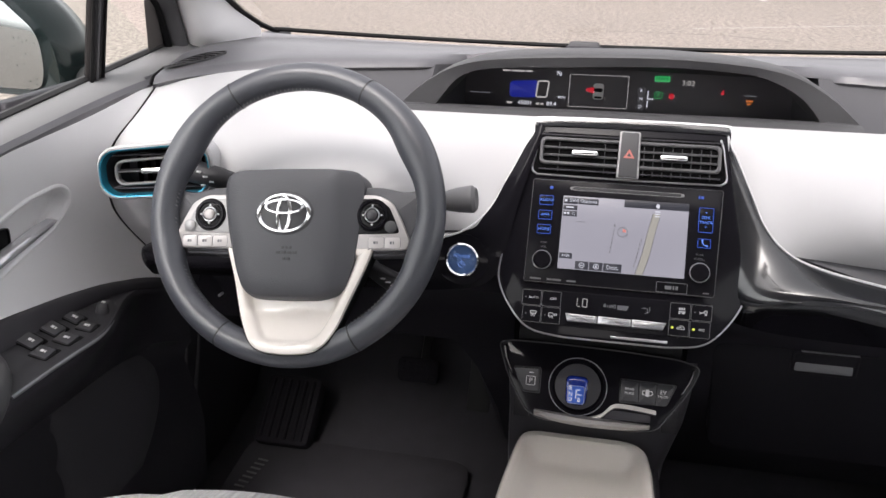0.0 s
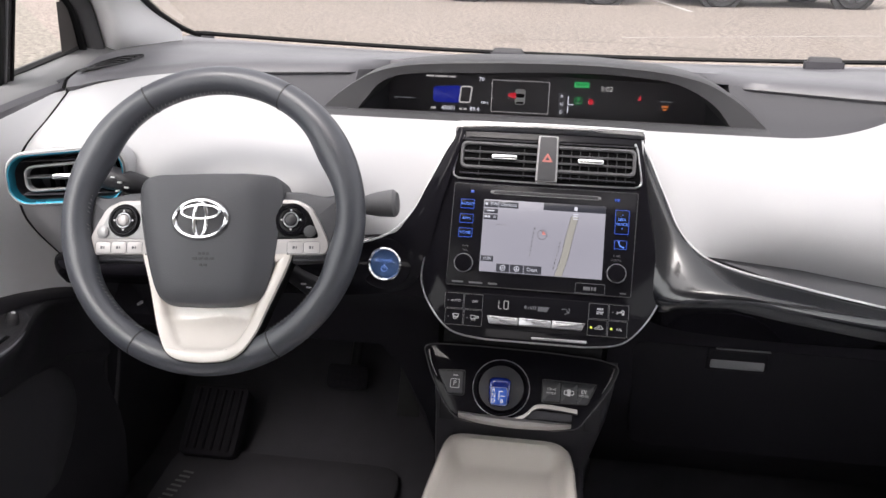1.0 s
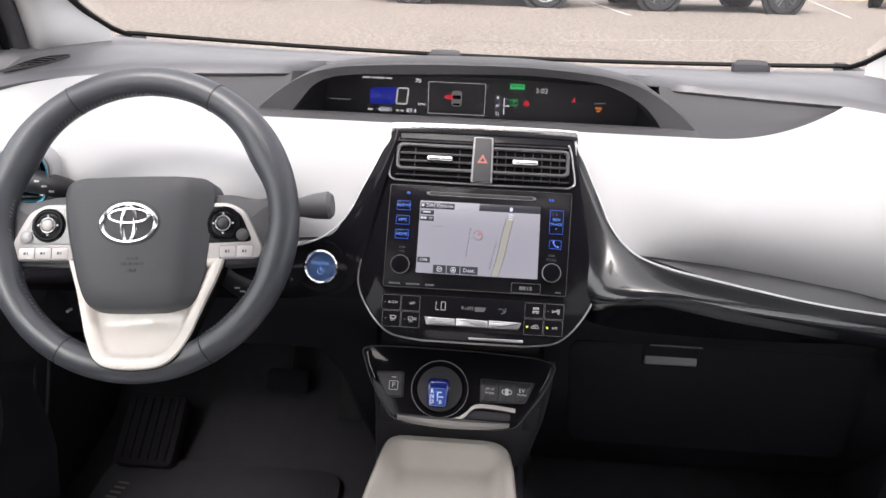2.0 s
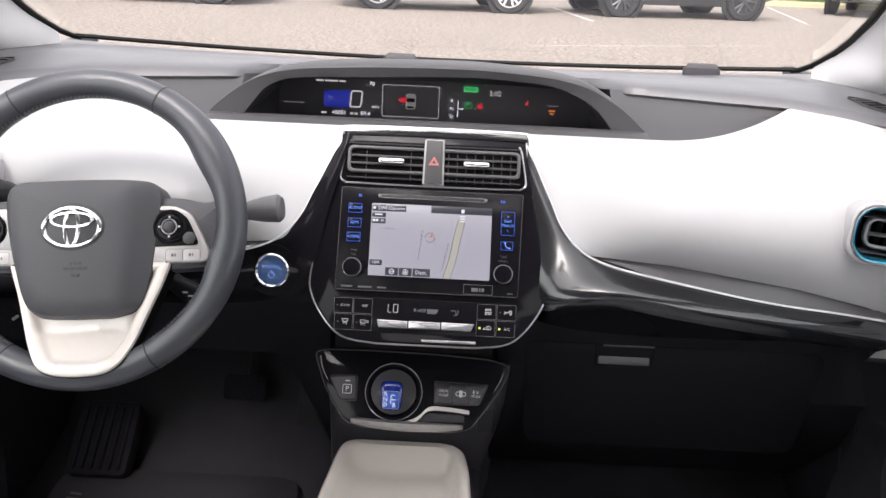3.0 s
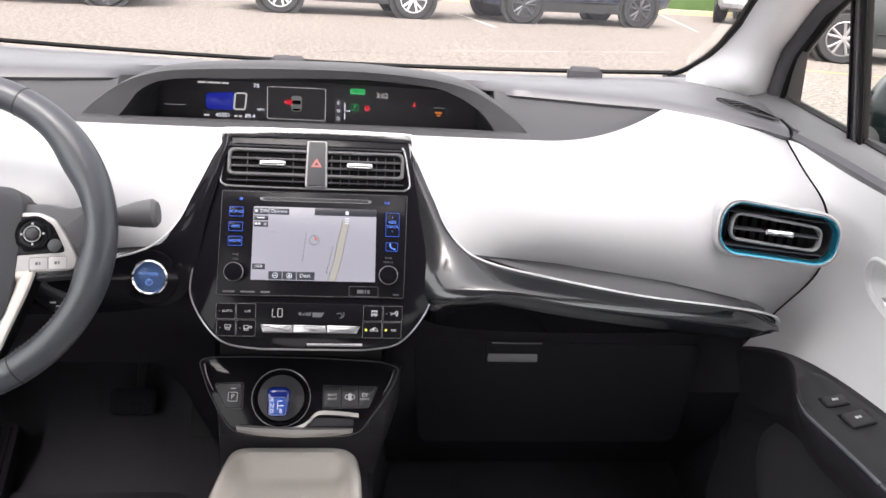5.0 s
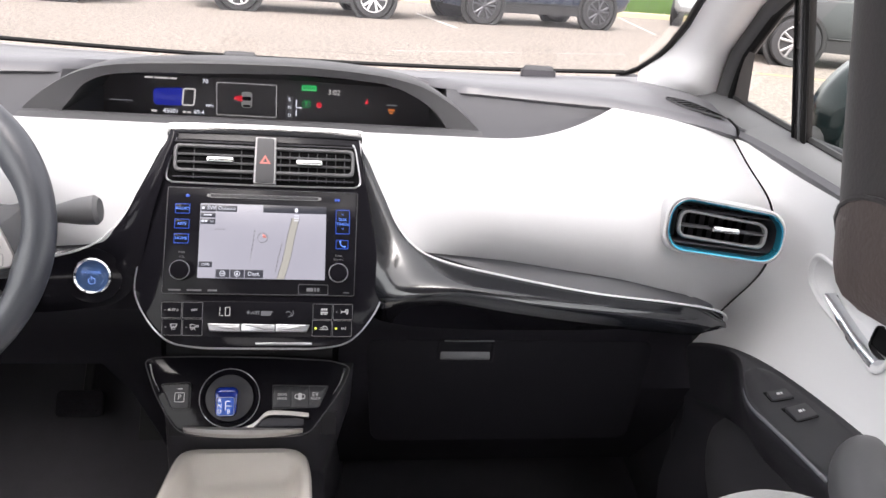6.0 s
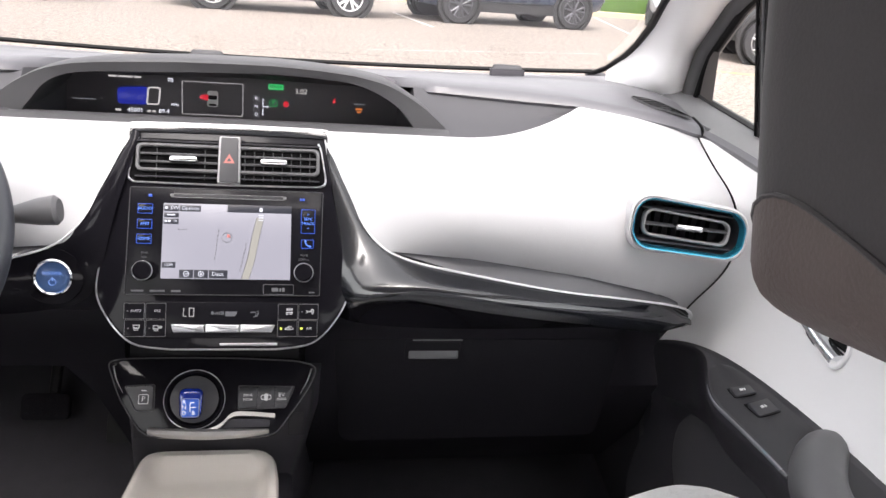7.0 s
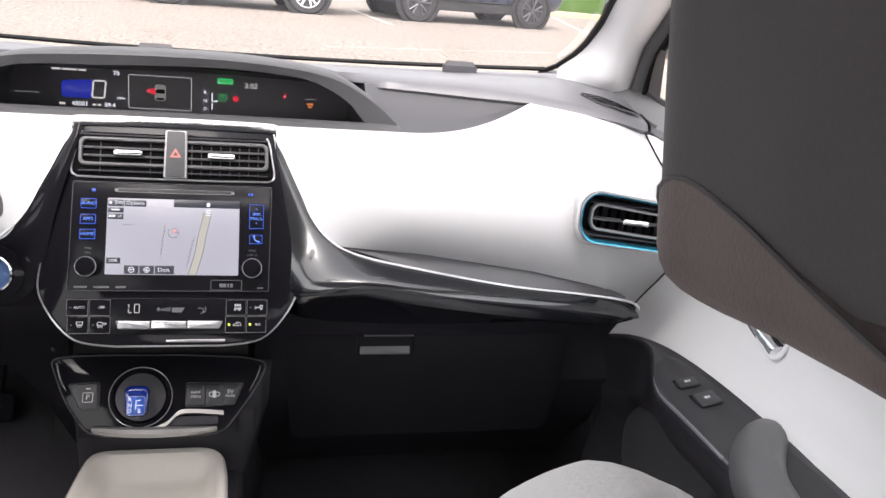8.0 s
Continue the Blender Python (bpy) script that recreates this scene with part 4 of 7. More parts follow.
tag(-0.0195, -0.0440, 0.0020, -0.0340, MAPTAG)


def word(s, u, v, size, material=LIT, parent=None, w=0.0068, name="lettering"):
    return lettering(name, s, size, MS @ pose(u, v, w), material, parent or scr)


word("SW", -0.0615, 0.040, 0.0068)
word("Options", -0.0435, 0.040, 0.0062)
word("Dest.", -0.0088, -0.039, 0.0068)
word("150ft", -0.0658, -0.0285, 0.0048)
word("10", -0.0605, 0.0238, 0.0042)
bm = bmesh.new()
for u in (-0.0455, -0.0285):
    frame_ring(bm, MS, oval(u, -0.039, 0.0034, 0.0034, 18), oval(u, -0.039, 0.0026, 0.0026, 18), 0.006, 0.0068, 0.0001)
plate(bm, MS, rrect(-0.0455, -0.039, 0.0036, 0.001, 0.0002, 1), 0.006, 0.0068, 0.0001)
plate(bm, MS, rounded([(-0.0302, -0.0405), (-0.0268, -0.0405), (-0.0285, -0.037)], 0.0003, 1), 0.006, 0.0068, 0.0001)
bars(bm, MS @ pose(0, 0, 0.006), -0.0725, 0.0385, (0.003,), 0.003, 0.001, 0.0008)
bars(bm, MS @ pose(0, 0, 0.006), -0.070, 0.0308, (0.009,), 0.0016, 0.001, 0.0008)
bars(bm, MS @ pose(0, 0, 0.006), -0.0725, 0.0228, (0.003, 0.003), 0.0025, 0.0008, 0.0008)
tagged(part("screen_icons", bm, LIT, scr), kind="stuff")
# road on the map
bm = bmesh.new()
road = smooth_line([(0.0225, -0.0445), (0.029, -0.020), (0.0335, 0.006), (0.0385, 0.0305)], 4)
loft(bm, [at(MS, [(p[0] - 0.0042, p[1]), (p[0] + 0.0042, p[1])], 0.00635) for p in road], False)
part("map_road", bm, MAPLINE, scr, "pale yellow road line")
bm = bmesh.new()
for o in (-0.0045, 0.0045):
    tube(bm, at(MS, [(p[0] + o, p[1]) for p in road], 0.0063), 0.00035, 4)
for i in range(7):
    plate(bm, MS, rrect(-0.0135 + 0.0006 * i, -0.020 + 0.0055 * i, 0.0012, 0.0030, 0.0002, 1), 0.006, 0.0064, 0.00005)
    plate(bm, MS, rrect(0.0165 + 0.0010 * i, -0.034 + 0.0052 * i, 0.0012, 0.0030, 0.0002, 1), 0.006, 0.0064, 0.00005)
bars(bm, MS @ pose(0, 0, 0.006), -0.057, 0.014, (0.003, 0.003, 0.003), 0.0009, 0.0012, 0.0004)
frame_ring(bm, MS, oval(0.0, 0.0055, 0.0062, 0.0062, 24), oval(0.0, 0.0055, 0.0055, 0.0055, 24), 0.006, 0.0066, 0.0001)
tagged(part("map_lines", bm, PRINTDIM, scr), kind="stuff")
bm = bmesh.new()
plate(bm, MS, [(0.0, 0.0055), (0.0045, 0.0055), (0.0032, 0.0087), (0.0, 0.010)], 0.006, 0.0065, 0.0001)
part("position_mark", bm, REDPRINT, scr)
bm = bmesh.new()
for v in (0.0335, 0.0305, 0.0275):
    plate(bm, MS, rrect(0.0395, v, 0.006, 0.0012, 0.0002, 1), 0.006, 0.0067, 0.00005)
plate(bm, MS, rrect(0.0392, 0.0402, 0.004, 0.005, 0.0008, 1), 0.006, 0.0069, 0.00005)
part("map_signs", bm, LIT, scr)


def blue_key(u0, v0, u1, v1, words, size):
    b = bmesh.new()
    o = rrect((u0 + u1) / 2, (v0 + v1) / 2, u1 - u0, v1 - v0, 0.0008, 2)
    plate(b, MS, o, 0.004, 0.0064, 0.0004)
    key = part("key", b, GLASSBLACK, head, "black touch key with blue backlit letters")
    b = bmesh.new()
    frame_ring(b, MS, o, inset(o, 0.0006), 0.006, 0.0068, 0.0001)
    part("key_outline", b, BLUE, key)
    for i, wd in enumerate(words):
        word(wd, (u0 + u1) / 2, (v0 + v1) / 2 + size * 1.1 * ((len(words) - 1) / 2 - i), size * 0.92, BLUETEXT, key, 0.0069)


blue_key(-0.1035, 0.0325, -0.0865, 0.0445, ["AUDIO"], 0.0054)
blue_key(-0.1035, 0.0142, -0.0865, 0.0258, ["APPS"], 0.0054)
blue_key(-0.1035, -0.0037, -0.0865, 0.0080, ["HOME"], 0.0054)
blue_key(0.0872, 0.0125, 0.1042, 0.0425, [">", "SEEK", "TRACK", "<"], 0.0052)
blue_key(0.0878, -0.0060, 0.1030, 0.0050, [], 0.008)
bm = bmesh.new()
receiver = [(0.0932, 0.0028), (0.0934, 0.0006), (0.0946, -0.0016), (0.0968, -0.0030), (0.0988, -0.0034)]
tube(bm, at(MS, smooth_line([(u, v, 0) for u, v in receiver], 3), 0.0068), 0.0006, 6)
for u, v in (receiver[0], receiver[-1]):
    plate(bm, MS, oval(u, v, 0.0012, 0.0012, 8), 0.0062, 0.0072, 0.0001)
part("phone_symbol", bm, BLUETEXT, head, "blue lit handset symbol")
for u, w in ((-0.090, 0.004), (0.0865, 0.002), (0.0900, 0.003)):
    bm = bmesh.new()
    plate(bm, MS, rrect(u, 0.0547, w, 0.003, 0.0005, 1), 0.004, 0.0066, 0.0001)
    part("small_blue_mark", bm, BLUE, head)
for u, wds in ((-0.0935, ("PWR", "VOL")), (0.0915, ("TUNE", "SCROLL"))):
    mk = MS @ pose(u, -0.0368, 0)
    bm = bmesh.new()
    turned(bm, mk, [(0.0115, 0.004), (0.0115, 0.010), (0.0105, 0.019), (0.009, 0.0205), (0.0005, 0.0205)], 28)
    kb = part("knob", bm, PIANO, head, "black rotary knob")
    bm = bmesh.new()
    tube(bm, [mk @ Vector((0.0112 * math.cos(a * math.pi / 16), 0.0112 * math.sin(a * math.pi / 16), 0.0165)) for a in range(32)], 0.0006, 6, True)
    part("knob_ring", bm, SATIN, kb, "thin silver ring")
    for i, wd in enumerate(wds):
        word(wd, u, -0.0145 - 0.0052 * i, 0.0036, PRINTDIM, head, 0.0056)
for u, widths, h in ((-0.107, (0.014,), 0.0022), (-0.086, (0.017,), 0.0022), (-0.062, (0.011,), 0.0022), (0.098, (0.007,), 0.0016)):
    bm = bmesh.new()
    bars(bm, MS @ pose(0, 0, 0.005), u, -0.0605, widths, h, 0.001, 0.0005)
    part("small_print", bm, PRINTDIM, head)
bm = bmesh.new()
o = rrect(0.062, -0.0565, 0.036, 0.0125, 0.0008, 1)
frame_ring(bm, MS, o, inset(o, 0.0006), 0.004, 0.0060, 0.0001)
part("slot_outline", bm, PRINTDIM, head)
bm = bmesh.new()
bars(bm, MS @ pose(0, 0, 0.005), 0.054, -0.059, (0.008, 0.002, 0.003), 0.0045, 0.0012, 0.0006)
part("slot_marks", bm, PRINTDIM, head)

# climate panel
bm = bmesh.new()
hv = rounded([(-0.114, -0.0720), (0.111, -0.0720), (0.110, -0.1145), (-0.1115, -0.1145)], 0.003)
plate(bm, MS, hv, 0.001, 0.0048, 0.0008)
clim = part("climate_panel", bm, GLASSBLACK, stack, "gloss black climate control panel")


def heater_icon(b, m):
    """A window outline over three rising waves."""
    o = rounded([(-0.0042, 0.0040), (0.0042, 0.0040), (0.0030, -0.0006), (-0.0030, -0.0006)], 0.0010, 2)
    frame_ring(b, m, o, inset(o, 0.0008), 0, 0.0004, 0.0001)
    for x in (-0.0020, 0.0, 0.0020):
        tube(b, [m @ Vector((x + 0.0006 * math.sin(q * 1.9), 0.0014 - 0.0011 * q, 0.0005)) for q in range(5)], 0.00035, 4)


def rear_icon(b, m):
    """A rear window with mirrors beside it."""
    for x, w, h in ((-0.0018, 0.0062, 0.0046), (0.0036, 0.0032, 0.0028)):
        o = rrect(x, 0.0012, w, h, 0.0008, 2)
        frame_ring(b, m, o, inset(o, 0.0007), 0, 0.0004, 0.0001)
    for x in (-0.0034, -0.0014, 0.0006):
        tube(b, [m @ Vector((x + 0.0005 * math.sin(q * 1.9), 0.0006 - 0.0010 * q, 0.0005)) for q in range(5)], 0.00035, 4)


def eco_icon(b, m):
    """Short heading over a seat outline."""
    bars(b, m, -0.0036, 0.0014, (0.0018, 0.0018, 0.0018), 0.0026, 0.0008, 0.0004)
    bars(b, m, -0.0042, -0.0014, (0.0084,), 0.0012, 0.0005, 0.0004)
    bars(b, m, -0.0042, -0.0034, (0.0026, 0.0032), 0.0012, 0.0016, 0.0004)


def air_icon(b, m):
    """A seated outline with an arrow of air."""
    tube(b, [m @ Vector(p) for p in ((-0.0048, 0.0014, 0.0005), (-0.0026, 0.0, 0.0005), (-0.0048, -0.0016, 0.0005))], 0.0006, 4)
    tube(b, [m @ Vector(p) for p in ((-0.0026, 0.0, 0.0005), (0.0012, 0.0006, 0.0005))], 0.0006, 4)
    o = rounded([(0.0006, 0.0034), (0.0046, 0.0030), (0.0040, -0.0026), (0.0022, -0.0034)], 0.0012, 2)
    frame_ring(b, m, o, inset(o, 0.0009), 0, 0.0004, 0.0001)


def loop_icon(b, m):
    """A small car with an arrow turning inside."""
    o = rounded([(-0.0052, -0.0016), (-0.0044, 0.0006), (-0.0020, 0.0012), (-0.0006, 0.0030), (0.0026, 0.0030), (0.0042, 0.0008), (0.0052, 0.0), (0.0052, -0.0016)], 0.0008, 2)
    frame_ring(b, m, o, inset(o, 0.0006), 0, 0.0004, 0.0001)
    tube(b, [m @ Vector((0.0014 * math.cos(q * 0.7), -0.0002 + 0.0012 * math.sin(q * 0.7), 0.0005)) for q in range(7)], 0.0004, 4)


ICONS = {"heater": heater_icon, "rear": rear_icon, "eco": eco_icon, "air": air_icon, "loop": loop_icon}


def hkey(u0, v0, u1, v1, words="", led=None, icon=""):
    b = bmesh.new()
    plate(b, MS, rrect((u0 + u1) / 2, (v0 + v1) / 2, u1 - u0, v1 - v0, 0.001, 2), 0.003, 0.0056, 0.0004)
    key = part("key", b, GLASSBLACK, clim, "black climate key")
    b = bmesh.new()
    o = rrect((u0 + u1) / 2, (v0 + v1) / 2, u1 - u0, v1 - v0, 0.001, 2)
    frame_ring(b, MS, o, inset(o, 0.0004), 0.004, 0.0058, 0.0001)
    part("key_outline", b, VENTLIGHT, key)
    if words:
        word(words, (u0 + u1) / 2 + 0.002, (v0 + v1) / 2, 0.0043, PRINT, key, 0.0059)
    if icon:
        b = bmesh.new()
        ICONS[icon](b, MS @ pose((u0 + u1) / 2 + 0.002, (v0 + v1) / 2, 0.0054))
        part("icon", b, PRINT, key)
    if led is not None:
        b = bmesh.new()
        plate(b, MS, oval(u0 + 0.0042, (v0 + v1) / 2, 0.0016 if led is YELLOW else 0.0011, 0.0016 if led is YELLOW else 0.0008, 12), 0.005, 0.0061, 0.0002)
        part("led", b, led, key)


hkey(-0.1135, -0.0925, -0.0905, -0.0738, "AUTO", PRINTDIM)
hkey(-0.0895, -0.0925, -0.0665, -0.0738, "OFF", None)
hkey(-0.1120, -0.1130, -0.0895, -0.0935, "", PRINTDIM, "heater")
hkey(-0.0885, -0.1130, -0.0660, -0.0935, "", PRINTDIM, "rear")
hkey(0.0622, -0.0925, 0.0855, -0.0738, "", None, "eco")
hkey(0.0865, -0.0925, 0.1100, -0.0738, "", PRINTDIM, "air")
hkey(0.0618, -0.1130, 0.0850, -0.0935, "", YELLOW, "loop")
hkey(0.0860, -0.1130, 0.1090, -0.0935, "A/C", YELLOW)
bm = bmesh.new()
for x, y, w, h in ((-0.0468, -0.0815, 0.0010, 0.0044), (-0.0470, -0.0868, 0.0010, 0.0044), (-0.0446, -0.0892, 0.0036, 0.0010)):
    plate(bm, MS, rrect(x, y, w, h, 0.0003, 1), 0.004, 0.0053, 0.0001)
o = rrect(-0.0378, -0.0842, 0.0062, 0.0108, 0.0008, 1)
frame_ring(bm, MS, o, inset(o, 0.0010), 0.004, 0.0053, 0.0001)
part("temperature_readout", bm, MIDLIT, clim, "pale segment digits")
bm = bmesh.new()
plate(bm, MS, oval(-0.0140, -0.0850, 0.0016, 0.0022, 10), 0.004, 0.0053, 0.0001)
for i in range(5):
    plate(bm, MS, rrect(-0.0105 + 0.0022 * i, -0.0858 + 0.0002 * i, 0.0013, 0.0026 + 0.0005 * i, 0.0002, 1), 0.004, 0.0053, 0.0001)
plate(bm, MS, [(0.0010, -0.0888), (0.0120, -0.0888), (0.0150, -0.0832), (0.0010, -0.0832)], 0.004, 0.0053, 0.0001)
part("fan_bar", bm, DIM, clim, "grey fan speed bars")
bm = bmesh.new()
tube(bm, at(MS, [(0.0300, -0.0842), (0.0345, -0.0836), (0.0365, -0.0850), (0.0360, -0.0890), (0.0335, -0.0900)], 0.0052), 0.0006, 6)
tube(bm, at(MS, [(0.0385, -0.0822), (0.0392, -0.0860), (0.0372, -0.0890)], 0.0052), 0.0006, 6)
part("airflow_symbol", bm, DIM, clim)
for i in range(3):
    bm = bmesh.new()
    u0 = -0.0612 + 0.0400 * i
    sl = 0.004 if i == 0 else 0
    sr = 0.005 if i == 2 else 0
    plate(bm, MS, rounded([(u0 + sl * 0.3, -0.0985), (u0 + 0.0392 + sr * 0.2, -0.0992), (u0 + 0.0392 - sr * 0.6, -0.1082), (u0 + sl, -0.1082)], 0.001), 0.003, 0.0098, 0.0016)
    rk = part("rocker", bm, SATIN, clim, "satin silver rocker key")
    bm = bmesh.new()
    tube(bm, at(MS, [(u0 + 0.004, -0.1004), (u0 + 0.0355, -0.1008)], 0.0098), 0.0004, 6)
    part("ridge", bm, VENTLIGHT, rk, "dark groove line")
bm = bmesh.new()
plate(bm, MS, rounded([(-0.005, -0.1205), (0.062, -0.1200), (0.062, -0.1235), (-0.004, -0.1235)], 0.001), 0.002, 0.0050, 0.001)
part("lower_glint_strip", bm, SATIN, clim, "narrow silver strip")

# ---- power button ----
power = thing("power_button", "round blue-lit start button in a chrome ring", "start button", at=(-0.194, 0.985, 0.81))
MB = plane_at((-0.194, 0.985, 0.811), (0, 0.25, 0.97))
bm = bmesh.new()
plate(bm, MB, oval(0, 0, 0.034, 0.033, 36), -0.03, 0.001, 0.002)
part("collar", bm, PIANO, power, "gloss black collar")
bm = bmesh.new()
frame_ring(bm, MB, oval(0, 0, 0.0215, 0.0215, 40), oval(0, 0, 0.0180, 0.0180, 40), -0.01, 0.006, 0.0018)
part("ring", bm, CHROME, power, "chrome ring")
bm = bmesh.new()
plate(bm, MB, oval(0, 0, 0.0183, 0.0183, 36), -0.01, 0.004, 0.0015, 0.001)
cap = part("cap", bm, surface("blue_button_plastic", (0.06, 0.13, 0.30), 0.3, vary=0.08, coat=0.3), power, "blue push cap")
bm = bmesh.new()
PWRL = glow("pale_blue_backlight", (0.18, 0.35, 0.85), 0.8)
lettering("lettering", "POWER", 0.0062, MB @ pose(0, 0.0045, 0.0056), PWRL, cap)
bm = bmesh.new()
frame_ring(bm, MB, oval(0, -0.0055, 0.0042, 0.0042, 20), oval(0, -0.0055, 0.0034, 0.0034, 20), 0.003, 0.0056, 0.0001)
plate(bm, MB, rrect(0, -0.0020, 0.001, 0.005, 0.0002, 1), 0.003, 0.0057, 0.0001)
part("power_symbol", bm, PWRL, cap)

# ---- shift panel ----
shift = thing("shift_panel", "floating gloss black shift panel with silver lower lip", "shift panel", at=(-0.016, 0.97, 0.62))
MP = plane_at((0, 0.994, 0.684), (0, 0.64, 0.768))
pout = rounded([(-0.1455, 0.0100), (-0.1265, 0.0133), (-0.0759, 0.0143), (0.0118, 0.0133), (0.0857, 0.0096), (0.1125, 0.0020), (0.1047, -0.0192), (0.0940, -0.0377), (0.0728, -0.0668), (0.0610, -0.0825), (0.0302, -0.0850), (-0.0831, -0.0830), (-0.0990, -0.0775), (-0.1132, -0.0590), (-0.1298, -0.0308)], 0.009)
bm = bmesh.new()
plate(bm, MP, pout, -0.018, 0.002, 0.003)
part("fascia", bm, PIANO, shift, "gloss black fascia")
bm = bmesh.new()
tube(bm, at(MP, pout, 0.0005), 0.0010, 6, True)
part("edge_line", bm, VENT, shift, "thin silver edge line")
for s, a, b in ((-1, (-0.1365, 0.004), (-0.123, -0.030)), (1, (0.104, -0.001), (0.090, -0.034))):
    bm = bmesh.new()
    pts = smooth_line([(a[0], a[1]), ((a[0] + b[0]) / 2 + 0.002 * s, (a[1] + b[1]) / 2), (b[0], b[1])], 5)
    tube(bm, at(MP, pts, 0.0028), [0.0022 - 0.00018 * i for i in range(len(pts))], 8)
    part("side_accent", bm, CHROME, shift, "bright side accent")
mr = MP @ pose(-0.0383, -0.0383, 0)
bm = bmesh.new()
loft(bm, [[mr @ Vector((r * math.cos(2 * math.pi * i / 48), r * math.sin(2 * math.pi * i / 48), w)) for i in range(48)] for r, w in ((0.0362, 0.0), (0.0362, 0.0035), (0.0350, 0.0058), (0.0325, 0.0062), (0.0300, 0.0045), (0.0285, 0.0))], True)
part("ring", bm, PIANO, shift, "gloss black ring round the shifter")
bm = bmesh.new()
tube(bm, [mr @ Vector((p[0], p[1], 0.0032)) for p in oval(0, 0, 0.0365, 0.0365, 48)], 0.0006, 6, True)
part("ring_line", bm, SATIN, shift, "thin silver line round the shifter")
bm = bmesh.new()
turned(bm, mr, [(0.0290, 0.0040), (0.0275, 0.0028), (0.022, 0.0024), (0.012, 0.0022), (0.0005, 0.0022)], 40)
part("well", bm, CAPGREY, shift, "dark grey dished shifter well")
BLUEKNOB = surface("translucent_blue_knob", (0.007, 0.022, 0.20), 0.14, vary=0.1, coat=0.5)
bm = bmesh.new()
mk = mr @ pose(-0.001, -0.004, 0, 8) @ Matrix.Diagonal((0.86, 0.88, 0.92, 1))
rings = []
for w, a, b, off in ((0.0, 0.008, 0.008, 0), (0.014, 0.008, 0.008, 0), (0.017, 0.013, 0.015, 0.0), (0.024, 0.0155, 0.0195, 0.0), (0.031, 0.0160, 0.0205, -0.001), (0.035, 0.0145, 0.0185, -0.002), (0.0365, 0.0115, 0.0155, -0.003)):
    rings.append([mk @ Vector((x * (1 + 0.10 * y / max(b, 1e-4) * 0.6), y + off, w)) for x, y in rrect(0, 0, 2 * a, 2 * b, min(a, b) * 0.55, 5)])
loft(bm, rings, True, True)
knob = part("shift_knob", bm, BLUEKNOB, shift, "translucent blue shift knob")
bm = bmesh.new()
plate(bm, mk, rrect(0, -0.007, 0.025, 0.026, 0.004), 0.030, 0.0372, 0.0012)
kface = part("knob_plate", bm, surface("blue_knob_plate", (0.03, 0.10, 0.45), 0.3, vary=0.06), knob, "lit blue gear plate")
for txt, u, v in (("R", -0.008, 0.001), ("N", -0.008, -0.0065), ("D", -0.008, -0.0140), ("B", 0.0045, -0.0140)):
    lettering("gear_letter", txt, 0.0080, mk @ pose(u, v, 0.0377), LIT, kface)
bm = bmesh.new()
for a in ((0.0, -0.0065, 0.0010, 0.012), (0.003, 0.0, 0.006, 0.0010), (0.005, -0.0065, 0.008, 0.0010)):
    plate(bm, mk, rrect(*a, 0.0003, 1), 0.036, 0.0377, 0.0001)
part("gate_lines", bm, LIT, kface)
bm = bmesh.new()
frame_ring(bm, mk, rrect(0, -0.007, 0.024, 0.025, 0.0035), rrect(0, -0.007, 0.0228, 0.0238, 0.003), 0.036, 0.0376, 0.0001)
part("plate_outline", bm, SATIN, kface)

bm = bmesh.new()
plate(bm, MP, rounded([(-0.121, -0.0225), (-0.088, -0.0205), (-0.087, -0.0505), (-0.1065, -0.0505)], 0.003), 0, 0.0042, 0.001)
pk = part("park_key", bm, SWITCH, shift, "dark grey park key")
lettering("park_letter", "P", 0.0090, MP @ pose(-0.0985, -0.0375, 0.0046), PRINT, pk)
bm = bmesh.new()
o = rrect(-0.0985, -0.0375, 0.0120, 0.0120, 0.0015, 2)
frame_ring(bm, MP, o, inset(o, 0.0008), 0.003, 0.0045, 0.0001)
plate(bm, MP, rrect(-0.0985, -0.027, 0.006, 0.0012, 0.0003, 1), 0.003, 0.0046, 0.0001)
part("park_outline", bm, PRINT, pk)
bm = bmesh.new()
o = rounded([(-0.123, -0.0205), (-0.086, -0.0185), (-0.085, -0.0525), (-0.1075, -0.0525)], 0.004)
frame_ring(bm, MP, o, inset(o, 0.0012), -0.001, 0.0036, 0.0004)
part("park_bezel", bm, VENT, shift)
bm = bmesh.new()
o = rounded([(0.0135, -0.0215), (0.0845, -0.0230), (0.0725, -0.0505), (0.0140, -0.0525)], 0.003)
frame_ring(bm, MP, o, inset(o, 0.0012), -0.001, 0.0036, 0.0004)
part("key_row_bezel", bm, VENT, shift)
